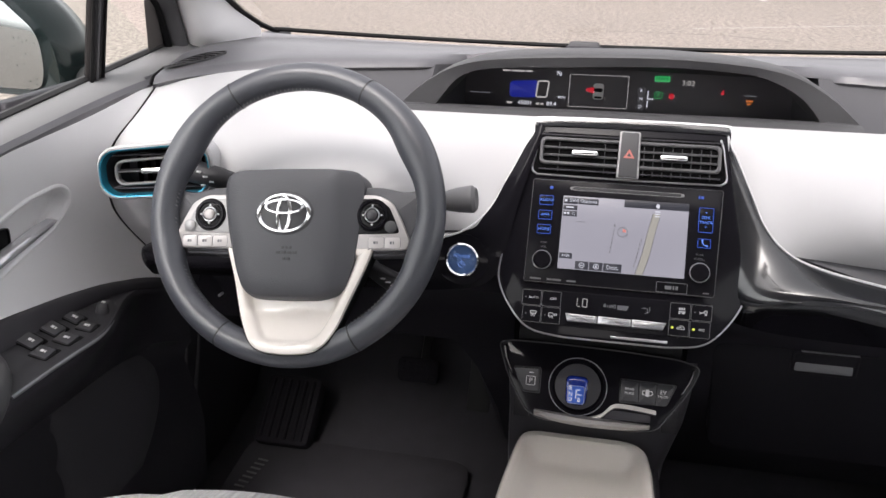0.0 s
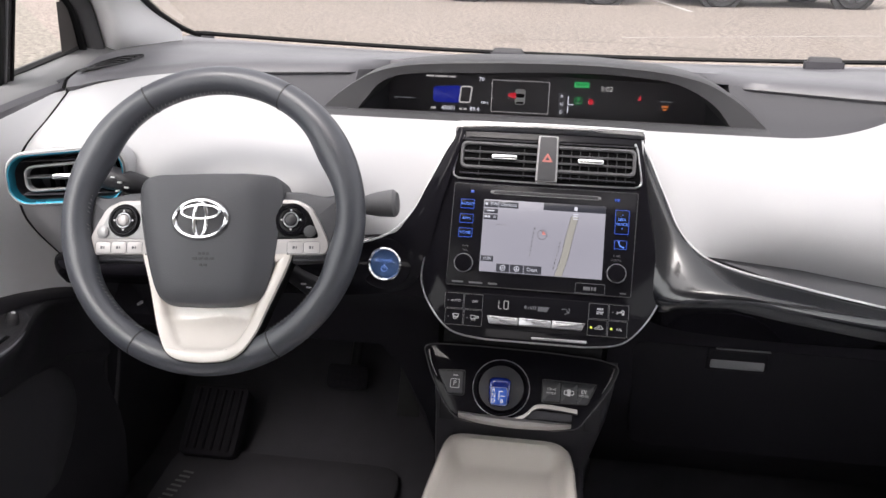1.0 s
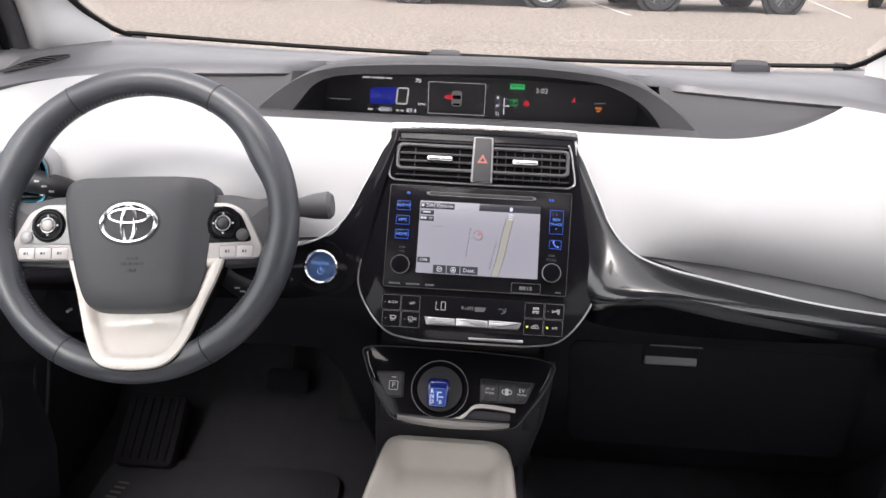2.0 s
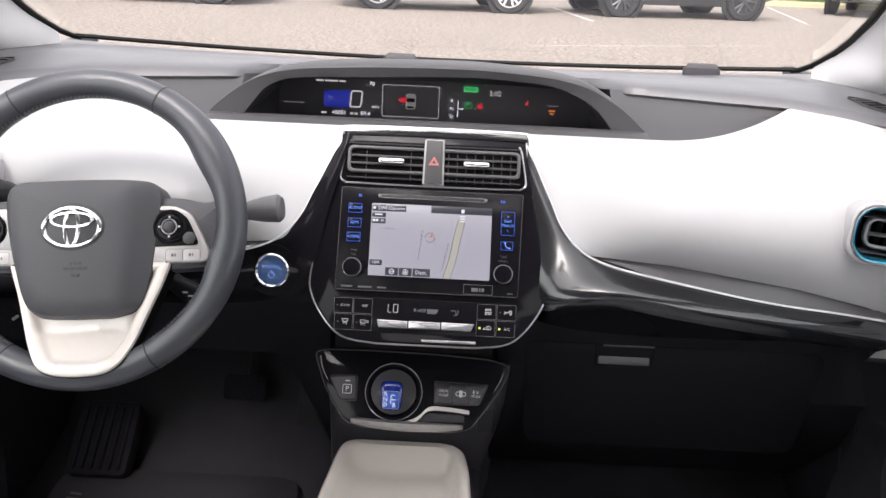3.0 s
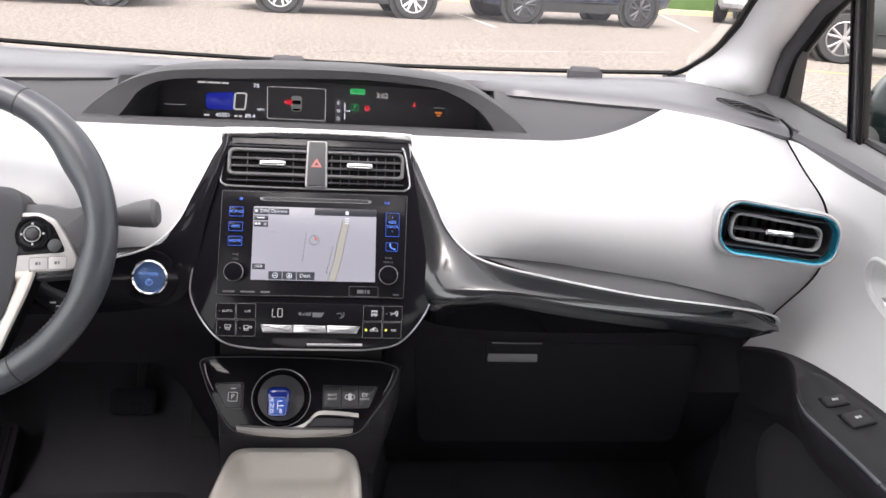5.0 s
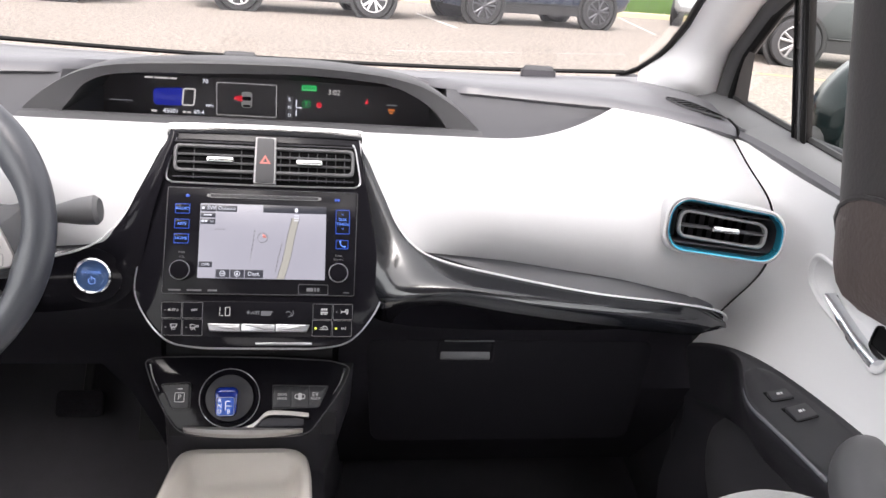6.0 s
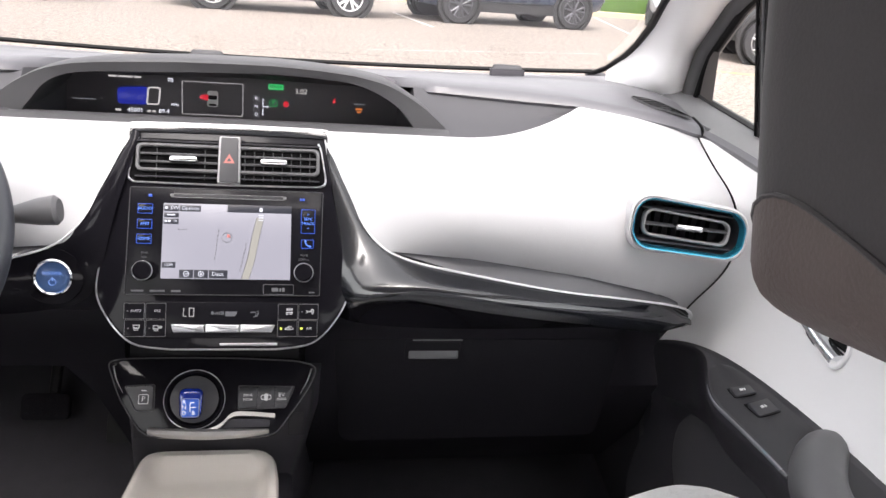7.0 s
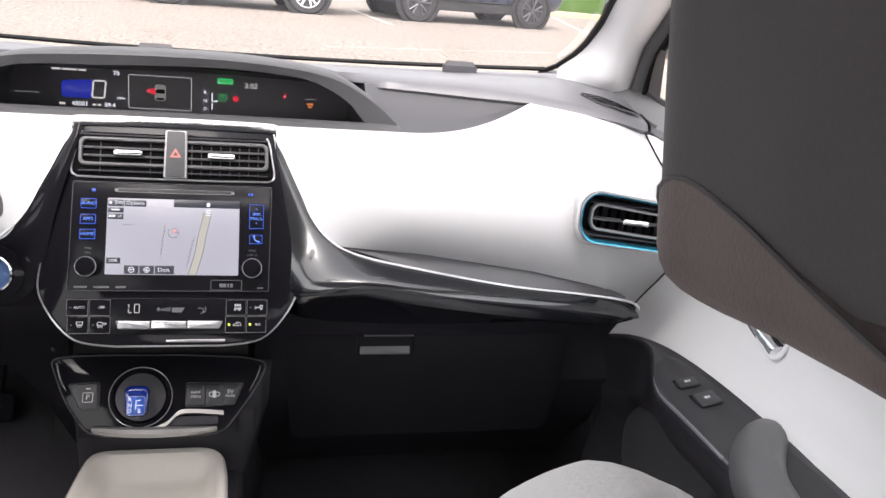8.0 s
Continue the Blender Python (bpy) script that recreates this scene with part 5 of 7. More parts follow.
for i, (u0, u1) in enumerate(((0.0152, 0.0372), (0.0378, 0.0588), (0.0594, 0.0815))):
    bm = bmesh.new()
    plate(bm, MP, rounded([(u0, -0.0238), (u1, -0.0242), (u1 - (0.010 if i == 2 else 0), -0.0498), (u0, -0.0505)], 0.0012), 0, 0.0042, 0.001)
    key = part("mode_key", bm, SWITCH, shift, "dark grey drive mode key")
    c = (u0 + u1) / 2 - (0.003 if i == 2 else 0)
    if i == 1:
        bm = bmesh.new()
        o = rrect(c, -0.037, 0.013, 0.006, 0.002, 2)
        frame_ring(bm, MP, o, inset(o, 0.0009), 0.003, 0.0046, 0.0001)
        plate(bm, MP, rrect(c, -0.037, 0.0045, 0.009, 0.001, 1), 0.003, 0.0046, 0.0001)
        part("icon", bm, PRINT, key)
    else:
        for j, wd in enumerate((("DRIVE", "MODE"), (), ("EV", "MODE"))[i]):
            lettering("lettering", wd, 0.0072 if wd == "EV" else 0.0042, MP @ pose(c, -0.0345 - 0.0052 * j, 0.0047), PRINT, key)
# silver lip and lower ledge
bm = bmesh.new()
lip_pts = smooth_line([(-0.090, -0.0765), (-0.06, -0.0795), (-0.02, -0.0810), (0.025, -0.0805), (0.053, -0.0790)], 5)
rings = []
for i, p in enumerate(lip_pts):
    k = i / (len(lip_pts) - 1)
    h = 0.0018 + 0.0036 * math.sin(math.pi * min(1, 0.12 + k * 0.85))
    rings.append([MP @ Vector((p[0], p[1] + dy * h, w)) for dy, w in ((1, 0.0), (1, 0.010), (0.3, 0.014), (-0.6, 0.012), (-1.2, 0.006), (-1.2, 0.0))])
loft(bm, rings, True, True)
part("silver_lip", bm, surface("dull_silver_lip", (0.46, 0.45, 0.44), 0.34, 0.8), shift, "satin silver lower lip")
bm = bmesh.new()
ldg = smooth_line([(-0.022, -0.0775), (-0.010, -0.0735), (-0.002, -0.0675), (0.005, -0.0600), (0.014, -0.0568), (0.035, -0.0575), (0.060, -0.0600)], 5)
rings = []
for p in ldg:
    rings.append([MP @ Vector((p[0], p[1] + a, w)) for a, w in ((0.003, 0.001), (0.002, 0.006), (-0.003, 0.007), (-0.004, 0.001))])
loft(bm, rings, True, True)
part("silver_step", bm, surface("dull_silver", (0.3, 0.29, 0.28), 0.38, 0.8), shift, "satin silver step")
bm = bmesh.new()
plate(bm, MP, rounded([(0.004, -0.063), (0.054, -0.064), (0.054, -0.0735), (-0.006, -0.0745)], 0.003), 0.0, 0.0032, 0.0005)
part("dark_pocket", bm, MATT, shift)
# stem behind the floating panel
bm = bmesh.new()
rings = []
for y0, z, l0, r0 in ((1.020, 0.645, -0.135, 0.108), (1.022, 0.60, -0.134, 0.106), (1.026, 0.569, -0.133, 0.103), (1.030, 0.531, -0.1335, 0.094), (1.035, 0.483, -0.1335, 0.083), (1.040, 0.453, -0.133, 0.076), (1.05, 0.28, -0.133, 0.065)):
    rings.append([(l0, y0 + 0.25, z), (l0, y0 + 0.02, z), (l0 + 0.003, y0 + 0.008, z), (l0 + 0.012, y0 + 0.001, z), (l0 + 0.03, y0, z), (r0 - 0.03, y0, z), (r0 - 0.012, y0 + 0.001, z), (r0 - 0.003, y0 + 0.008, z), (r0 + 0.003, y0 + 0.02, z), (r0 + 0.05, y0 + 0.25, z)])
loft(bm, rings, True, True)
stem_root = thing("centre_console", "dark grey console behind the floating shift panel", "console", at=(-0.015, 1.1, 0.3))
part("body", bm, surface("dark_grey_console", (0.055, 0.053, 0.060), 0.38, grain=0.2), stem_root)
bm = bmesh.new()
loft(bm, [[(-0.128, 1.2, z), (-0.128, y + 0.01, z), (-0.120, y, z), (0.088, y, z), (0.096, y + 0.01, z), (0.096, 1.2, z)] for y, z in ((1.030, 0.745), (1.008, 0.70), (1.006, 0.655), (1.010, 0.625))], True, True)
part("neck", bm, ARCHGLOSS, stem_root, "black neck between shift panel and stack")
for x in (-0.114, 0.086):
    bm = bmesh.new()
    box(bm, plane_at((x, 1.026, 0.584), (0, 0.1, 1)), (0.022, 0.035, 0.012), 0.002)
    part("socket_cover", bm, BLACK, stem_root, "black socket cover")

# ---- centre console with cream tray ----
tray = thing("console_tray", "glossy cream plastic tray on the centre console", "console tray", at=(-0.028, 0.7, 0.5))
TX = [(1.0135, -0.030, 0.058), (1.012, -0.030, 0.068), (1.009, -0.0295, 0.0755), (1.004, -0.029, 0.0815), (0.996, -0.0275, 0.0860), (0.985, -0.027, 0.0885), (0.977, -0.027, 0.0895), (0.970, -0.027, 0.0905), (0.960, -0.027, 0.0915), (0.95, -0.027, 0.0925), (0.935, -0.0275, 0.0935), (0.92, -0.028, 0.0945), (0.90, -0.0285, 0.0960), (0.80, -0.030, 0.101), (0.60, -0.032, 0.108), (0.35, -0.033, 0.112)]
bm = bmesh.new()
rings = []
for y, c, h in TX:
    z = 0.550 + 0.02 * (1.0 - y)
    dep = along([(-1.02, 0.0), (-1.006, 0.0), (-1.002, 0.001), (-0.999, 0.003), (-0.994, 0.014), (-0.987, 0.026), (-0.976, 0.034), (-0.95, 0.038), (-0.88, 0.040), (1.0, 0.040)], -y)[0]
    half = [(0, 0.06), (0, 0.006), (0.0015, 0.002), (0.004, 0.0), (0.008, 0.0), (0.011, dep * 0.06), (0.015, dep * 0.25), (0.021, dep * 0.60), (0.028, dep * 0.85), (0.038, dep * 0.97)]
    rings.append([(c - h + a, y, z - b) for a, b in half] + [(c, y, z - dep)] + [(c + h - a, y, z - b) for a, b in half[::-1]])
y0 = TX[0][0]
front = [(x, y0 + 0.010, z - 0.010) if 0.53 < z else (x, y0 + 0.012, z) for x, y, z in rings[0]]
loft(bm, [front] + rings, False)
part("basin", bm, CREAM, tray, "cream tray basin")
bm = bmesh.new()
loft(bm, [[(-0.118, y, 0.28), (-0.112, y, z - 0.01), (-0.105, y, z), (0.075, y, z), (0.082, y, z - 0.01), (0.088, y, 0.28)] for y, z in ((1.06, 0.49), (1.02, 0.498), (0.9, 0.500), (0.2, 0.512))], True, True)
part("plinth", bm, MATT, tray, "black console plinth")

# ---- steering wheel ----
wheel = thing("steering_wheel", "grey leather steering wheel with cream lower spoke and chrome emblem", "steering wheel", at=(-0.367, 0.92, 0.88))
MW = plane_at((-0.367, 0.871, 0.900), (0, 0.479, 0.878), turn=4)


def rim_point(a, dr=0.0, w=0.0):
    return MW @ Vector(((0.1585 + dr) * math.cos(a), (0.1585 + dr) * math.sin(a), w))


bm = bmesh.new()
rings = []
NR = 112
for i in range(NR):
    a = 2 * math.pi * i / NR
    d = math.degrees(a)
    # grips are a little fuller at ten and two
    fat = 1 + 0.06 * math.exp(-((d - 34) / 16) ** 2) + 0.06 * math.exp(-((d - 146) / 16) ** 2)
    grip = 0.34 * math.exp(-((d - 27) / 13) ** 2) + 0.34 * math.exp(-((d - 153) / 13) ** 2) + 0.25 * math.exp(-((d - 344) / 9) ** 2) + 0.25 * math.exp(-((d - 196) / 9) ** 2)
    ring = []
    for j in range(18):
        c = math.cos(2 * math.pi * j / 18)
        ring.append(rim_point(a, 0.0160 * fat * c * (1 + (grip if c < 0 else 0)), 0.0175 * fat * math.sin(2 * math.pi * j / 18)))
    rings.append(ring)
loft(bm, rings + [rings[0]], True)
rim = part("rim", bm, LEATHER, wheel, "grey leather rim")
for d in (60, 120, 241, 299):
    a = radians(d)
    bm = bmesh.new()
    t = Vector((-math.sin(a), math.cos(a), 0))
    rg = []
    for o, k in ((-0.0010, 0.0158), (-0.0006, 0.0166), (0.0006, 0.0166), (0.0010, 0.0158)):
        rg.append([MW @ (Vector(((0.1585 + k * math.cos(2 * math.pi * j / 18)) * math.cos(a), (0.1585 + k * math.cos(2 * math.pi * j / 18)) * math.sin(a), k * 1.09 * math.sin(2 * math.pi * j / 18))) + t * o) for j in range(18)])
    loft(bm, rg, True, True)
    part("seam", bm, RUBBER, rim, "dark leather seam")
bm = bmesh.new()
for lo, hi in ((62, 178), (2, 59), (182, 240), (300, 358)):
    n = int((hi - lo) / 1.9)
    for i in range(n):
        a = radians(lo + (hi - lo) * (i + 0.5) / n)
        q = 200
        p = rim_point(a, 0.0164 * math.cos(radians(q - 40)), 0.0178 * math.sin(radians(q - 40)))
        t = rim_point(a + 0.010, 0.0164 * math.cos(radians(q - 28)), 0.0178 * math.sin(radians(q - 28)))
        tube(bm, [p, (p + t) / 2 + (p - MW.translation).normalized() * -0.0006, t], 0.0006, 4)
tagged(part("stitching", bm, STITCH, rim, "pale grey stitches"), kind="stuff")

# arms between hub and rim
for s in (-1, 1):
    bm = bmesh.new()
    arm = rounded([(s * 0.05, 0.031), (s * 0.100, 0.030), (s * 0.128, 0.024), (s * 0.150, 0.030), (s * 0.158, -0.010), (s * 0.152, -0.052), (s * 0.140, -0.048), (s * 0.120, -0.048), (s * 0.05, -0.052)], 0.008)
    plate(bm, MW, arm, -0.026, -0.003, 0.006)
    part("arm", bm, HUB, wheel, "grey moulded arm")
    # switch pod
    bm = bmesh.new()
    o = 0.0 if s > 0 else 0.009
    pod = rounded([(s * 0.062, 0.0205), (s * (0.0974 + o), 0.0200), (s * (0.1140 + o), 0.0120), (s * (0.1246 + o), -0.0070), (s * (0.1350 + o), -0.0295), (s * (0.1335 + o), -0.0390), (s * (0.1270 + o), -0.0415), (s * 0.062, -0.0420)], 0.006)
    plate(bm, MW, pod, -0.02, 0.002, 0.0025)
    pd = part("switch_pod", bm, POD, wheel, "pale silver switch pod")
    bm = bmesh.new()
    dk = rounded([(s * 0.062, 0.0160), (s * (0.0944 + o * 0.8), 0.0155), (s * (0.1105 + o * 0.8), 0.0080), (s * (0.1180 + o * 0.8), -0.0079), (s * (0.1245 + o), -0.0232), (s * 0.062, -0.0250)], 0.006)
    plate(bm, MW, dk, -0.01, 0.0030, 0.0012)
    part("pod_inlay", bm, ARCHGLOSS if s > 0 else SATINGREY, pd, "gloss inlay of the switch pod")
    mk = MW @ pose(0.0927 if s > 0 else -0.1000, -0.0033, 0.003)
    bm = bmesh.new()
    frame_ring(bm, mk, oval(0, 0, 0.0175, 0.0175, 32), oval(0, 0, 0.0135, 0.0135, 32), -0.003, 0.003, 0.0012)
    dial = part("dial", bm, PIANO, pd, "round direction pad")
    bm = bmesh.new()
    tube(bm, [mk @ Vector((p[0], p[1], 0.0004)) for p in oval(0, 0, 0.0180, 0.0180, 32)], 0.0009, 6, True)
    part("dial_gap", bm, ARCHGLOSS, dial, "black gap round the pad")
    bm = bmesh.new()
    turned(bm, mk, [(0.0134, 0.0018), (0.0105, 0.0024), (0.0085, 0.001), (0.0005, 0.001)], 28)
    part("dial_floor", bm, ARCHGLOSS, dial)
    bm = bmesh.new()
    turned(bm, mk, [(0.0066, 0.0), (0.0062, 0.0042), (0.0045, 0.0052), (0.0005, 0.0054)], 24)
    part("dial_centre", bm, POD if s < 0 else SWITCH, dial, "round centre key")
    bm = bmesh.new()
    tube(bm, [mk @ Vector((p[0], p[1], 0.0030)) for p in oval(0, 0, 0.0080, 0.0080, 28)], 0.0007, 6, True)
    part("dial_ring", bm, SATIN, dial, "thin silver ring")
    for q in range(4):
        bm = bmesh.new()
        c, d = math.cos(q * math.pi / 2), math.sin(q * math.pi / 2)
        plate(bm, mk, rrect(0.0105 * c, 0.0105 * d, 0.0022, 0.0022, 0.0006, 1), 0.001, 0.0032, 0.0003)
        part("arrow", bm, PRINT, dial)
    bm = bmesh.new()
    turned(bm, MW @ pose(0.1139 if s > 0 else -0.1240, -0.0160, 0.002), [(0.0066, 0), (0.0068, 0.003), (0.005, 0.0042), (0.0005, 0.0044)], 20)
    part("round_key", bm, SATINGREY if s < 0 else VENT, pd)
    for i in (range(3) if s < 0 else (1, 2)):
        bm = bmesh.new()
        u0 = 0.070 + 0.0185 * i + (0.008 if s < 0 else 0.0)
        plate(bm, MW, [(s * (u0 + a), v) for a, v in rrect(0.0090, -0.0335, 0.0178, 0.0125, 0.0020, 2)], -0.002, 0.0023, 0.0004)
        key = part("flat_key", bm, POD, pd)
        bm = bmesh.new()
        tube(bm, [MW @ Vector((s * (u0 + a), v, 0.0021)) for a, v in rrect(0.0090, -0.0335, 0.0182, 0.0129, 0.0022, 2)], 0.0003, 4, True)
        part("key_gap", bm, CAP, key)
        bm = bmesh.new()
        bars(bm, MW @ pose(s * (u0 + 0.0090), -0.0335, 0.0023), -0.0030, -0.0015, (0.0026, 0.0014), 0.0030, 0.001, 0.0003)
        part("icon", bm, PRINTDIM, key)

# cream lower spoke
def lift(v):
    """The spoke curls out to meet the rim."""
    return 0.022 * max(0, min(1, (-0.112 - v) / 0.034))


sp = rounded([(-0.080, -0.036), (-0.068, -0.074), (-0.0575, -0.1187), (-0.0475, -0.1437), (-0.0400, -0.153), (-0.0278, -0.1580), (-0.0043, -0.1600), (0.0219, -0.1580), (0.0346, -0.1530), (0.046, -0.1423), (0.059, -0.1228), (0.0735, -0.0901), (0.0852, -0.0649), (0.096, -0.036)], 0.010)
sp = [(u + 0.4 * lift(v), v) for u, v in sp]
bm = bmesh.new()


def spoke_ring(d, w):
    return [MW @ Vector((u, v, w + lift(v))) for u, v in inset(sp, d)]


def spoke_floor(k, w):
    base = inset(sp, 0.0115)
    return [MW @ Vector((0.006 + (u - 0.006) * k, -0.095 + (v + 0.095) * k, w + lift(-0.095 + (v + 0.095) * k))) for u, v in base]


loft(bm, [spoke_ring(0, -0.022), spoke_ring(0, -0.001), spoke_ring(0.0012, 0.0012), spoke_ring(0.003, 0.0016), spoke_ring(0.0085, 0.0014), spoke_ring(0.0115, 0.0004), spoke_floor(0.96, -0.0022), spoke_floor(0.93, -0.0044), spoke_floor(0.88, -0.0056), spoke_floor(0.75, -0.0060), spoke_floor(0.6, -0.0060), spoke_floor(0.45, -0.0060), spoke_floor(0.3, -0.0060), spoke_floor(0.1, -0.0060)], True, True)
part("lower_spoke", bm, CREAM, wheel, "glossy cream lower spoke")
bm = bmesh.new()
loft(bm, [[MW @ Vector((u, v, w + lift(v))) for u, v in inset(sp, -d)] for d, w in ((0.0012, -0.02), (0.0012, -0.003), (0.0, -0.0025))], True)
part("spoke_gap", bm, SEAL, wheel, "dark gap round the lower spoke")

# hub cover
hub = rounded([(-0.0845, 0.0300), (-0.0800, 0.0440), (-0.065, 0.0480), (0.0, 0.0495), (0.057, 0.0490), (0.0760, 0.0455), (0.0830, 0.0320), (0.0800, -0.004), (0.0755, -0.0416), (0.0690, -0.0726), (0.0620, -0.0912), (0.0365, -0.0990), (-0.0026, -0.1000), (-0.041, -0.0990), (-0.0560, -0.0890), (-0.0645, -0.0689), (-0.0750, -0.0307), (-0.0815, 0.0015)], 0.010)
bm = bmesh.new()

def hub_ring(k, w, side=0.0):
    return [MW @ Vector((u * k - side * max(0, u / 0.0835) ** 2 + side * 0.25 * max(0, -u / 0.0835) ** 2, v * k, w)) for u, v in hub]


loft(bm, [hub_ring(1, -0.03), hub_ring(1, 0.0005), hub_ring(0.992, 0.003), hub_ring(0.968, 0.0118, 0.019), hub_ring(0.945, 0.0138, 0.021), hub_ring(0.75, 0.0158, 0.015), hub_ring(0.45, 0.0176, 0.008), hub_ring(0.1, 0.0180)], True, True)
pad = part("hub_cover", bm, HUB, wheel, "charcoal airbag cover")
ME = MW @ pose(-0.0050, -0.0033, 0.0)
bm = bmesh.new()
plate(bm, ME, oval(0, 0, 0.0345, 0.0255, 48), 0.012, 0.0182, 0.0015)
part("emblem_seat", bm, SWITCH, pad, "dark oval seat of the emblem")
for a, b, c, d, wd in ((0, 0, 0.0293, 0.0207, 0.0026), (0, 0.0074, 0.0215, 0.0076, 0.0022), (0, -0.0005, 0.0070, 0.0198, 0.0022)):
    bm = bmesh.new()
    tube(bm, [ME @ Vector((p[0], p[1], 0.0185)) for p in oval(a, b, c, d, 44)], wd, 8, True, 0.8)
    part("emblem_oval", bm, CHROME, pad, "chrome oval of the emblem")
bm = bmesh.new()
for v, wd in ((-0.0435, (0.003, 0.003, 0.003)), (-0.0490, (0.005, 0.005, 0.005, 0.005)), (-0.0560, (0.003, 0.004))):
    tot = sum(wd) + 0.0015 * (len(wd) - 1)
    bars(bm, MW @ pose(0, 0, 0.0158), -tot / 2, v, wd, 0.0030, 0.0015, 0.0022)
tagged(part("embossed_print", bm, SWITCH, pad), kind="stuff")

# column and stalks
col = thing("steering_column", "black steering column shroud with control stalks", "steering column", at=(-0.367, 1.0, 0.85))
bm = bmesh.new()
rings = []
for y, cz, w, h in ((0.905, 0.872, 0.115, 0.085), (0.93, 0.867, 0.135, 0.10), (1.0, 0.850, 0.15, 0.11), (1.08, 0.835, 0.16, 0.115)):
    rings.append([(-0.367 + a, y, cz + b) for a, b in rrect(0, 0, w, h, 0.03, 5)])
loft(bm, rings, True, True)
part("shroud", bm, MATT, col, "black moulded shroud")
bm = bmesh.new()
tube(bm, [(-0.43, 0.955, 0.890), (-0.478, 0.955, 0.902), (-0.50, 0.956, 0.906), (-0.535, 0.957, 0.912), (-0.546, 0.957, 0.914)], [0.010, 0.011, 0.0135, 0.0150, 0.0125], 16)
st = part("stalk", bm, BLACK, col, "black light stalk with white symbols")
for i, (x, z) in enumerate(((-0.520, 0.917), (-0.512, 0.911), (-0.504, 0.905), (-0.516, 0.900))):
    bm = bmesh.new()
    box(bm, plane_at((x, 0.9415, z), (0, 0.05, 1)), (0.006, 0.0022, 0.002), 0.0004)
    part("mark", bm, PRINT, st)
bm = bmesh.new()
tube(bm, [(-0.315, 0.95, 0.885), (-0.25, 0.957, 0.890), (-0.218, 0.960, 0.895), (-0.196, 0.961, 0.898), (-0.178, 0.962, 0.900), (-0.1735, 0.962, 0.9005)], [0.009, 0.0090, 0.0100, 0.0150, 0.0168, 0.0130], 18)
part("stalk", bm, surface("stalk_grey", (0.13, 0.13, 0.135), 0.45), col, "dark grey wiper stalk")
bm = bmesh.new()
tube(bm, [(-0.32, 0.93, 0.835), (-0.285, 0.905, 0.822), (-0.262, 0.895, 0.815), (-0.246, 0.892, 0.812)], [0.009, 0.0105, 0.0125, 0.0120], 16)
st = part("stalk", bm, BLACK, col, "black lower control stalk")
for i in range(4):
    bm = bmesh.new()
    box(bm, plane_at((-0.268 + 0.006 * i, 0.8815, 0.823 - 0.004 * i), (0, 0.3, 1)), (0.006, 0.0018, 0.002), 0.0004)
    part("mark", bm, PRINT, st)

# ---- doors ----
BORDER = 0.749
GREYARM = surface("grey_arm_plastic", (0.027, 0.027, 0.031), 0.4, grain=0.25, grain_size=800)
# paler copy of the lower door plastic, for the light on the pocket
LITPOCKET = surface("satin_lit_pocket_plastic", (0.075, 0.073, 0.080), 0.36, grain=0.15, grain_size=800)
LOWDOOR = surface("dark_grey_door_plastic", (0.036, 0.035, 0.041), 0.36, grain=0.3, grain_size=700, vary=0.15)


def belt(y):
    """The window sill drops a little towards the rear."""
    return 0.09 * (max(0.3, y) - 1.05)


def door_at(k, dist, lift=0.0):
    d, y, z = seam(k)
    zb = 0.976 + belt(y - dist) * (1 - k) + (BORDER + lift - 0.976) * k
    e = 1 - math.exp(-dist / 0.15)
    grow = 0.020 + 0.006 * math.sin(math.pi * k)
    return d + grow * (1 - math.exp(-dist / 0.06)), y - dist, z + (zb - z) * e


def apart(pts, u, v):
    """Depth of a place inside an outline, negative outside."""
    inside, near = False, 9.0
    for a, b in zip(pts, pts[1:] + pts[:1]):
        if (a[1] > v) != (b[1] > v) and u < (b[0] - a[0]) * (v - a[1]) / (b[1] - a[1]) + a[0]:
            inside = not inside
        e = Vector((b[0] - a[0], b[1] - a[1]))
        q = Vector((u - a[0], v - a[1]))
        k = max(0.0, min(1.0, q.dot(e) / max(e.length_squared, 1e-12)))
        near = min(near, (q - e * k).length)
    return near if inside else -near


# outline of the door release: y, z
RELEASE = {-1: [(0.922, 0.893), (0.942, 0.876), (0.940, 0.857), (0.914, 0.836), (0.858, 0.8225), (0.803, 0.8110), (0.760, 0.8090), (0.743, 0.830), (0.750, 0.858), (0.785, 0.869), (0.820, 0.8760), (0.864, 0.8895)],
           1: [(0.922, 0.884), (0.937, 0.868), (0.939, 0.842), (0.914, 0.824), (0.847, 0.8096), (0.788, 0.795), (0.778, 0.803), (0.781, 0.830), (0.800, 0.850), (0.860, 0.872)]}
LEVER = {-1: [(0.917, 0.8460), (0.908, 0.8428), (0.889, 0.8388), (0.862, 0.8335), (0.834, 0.8288), (0.805, 0.8240), (0.765, 0.8200)],
         1: [(0.905, 0.838), (0.885, 0.826), (0.858, 0.8145), (0.825, 0.8055), (0.792, 0.8005)]}
FINE = [0.42 * (i / 84) for i in range(85)] + [0.5, 0.7, 1.0, 1.5]


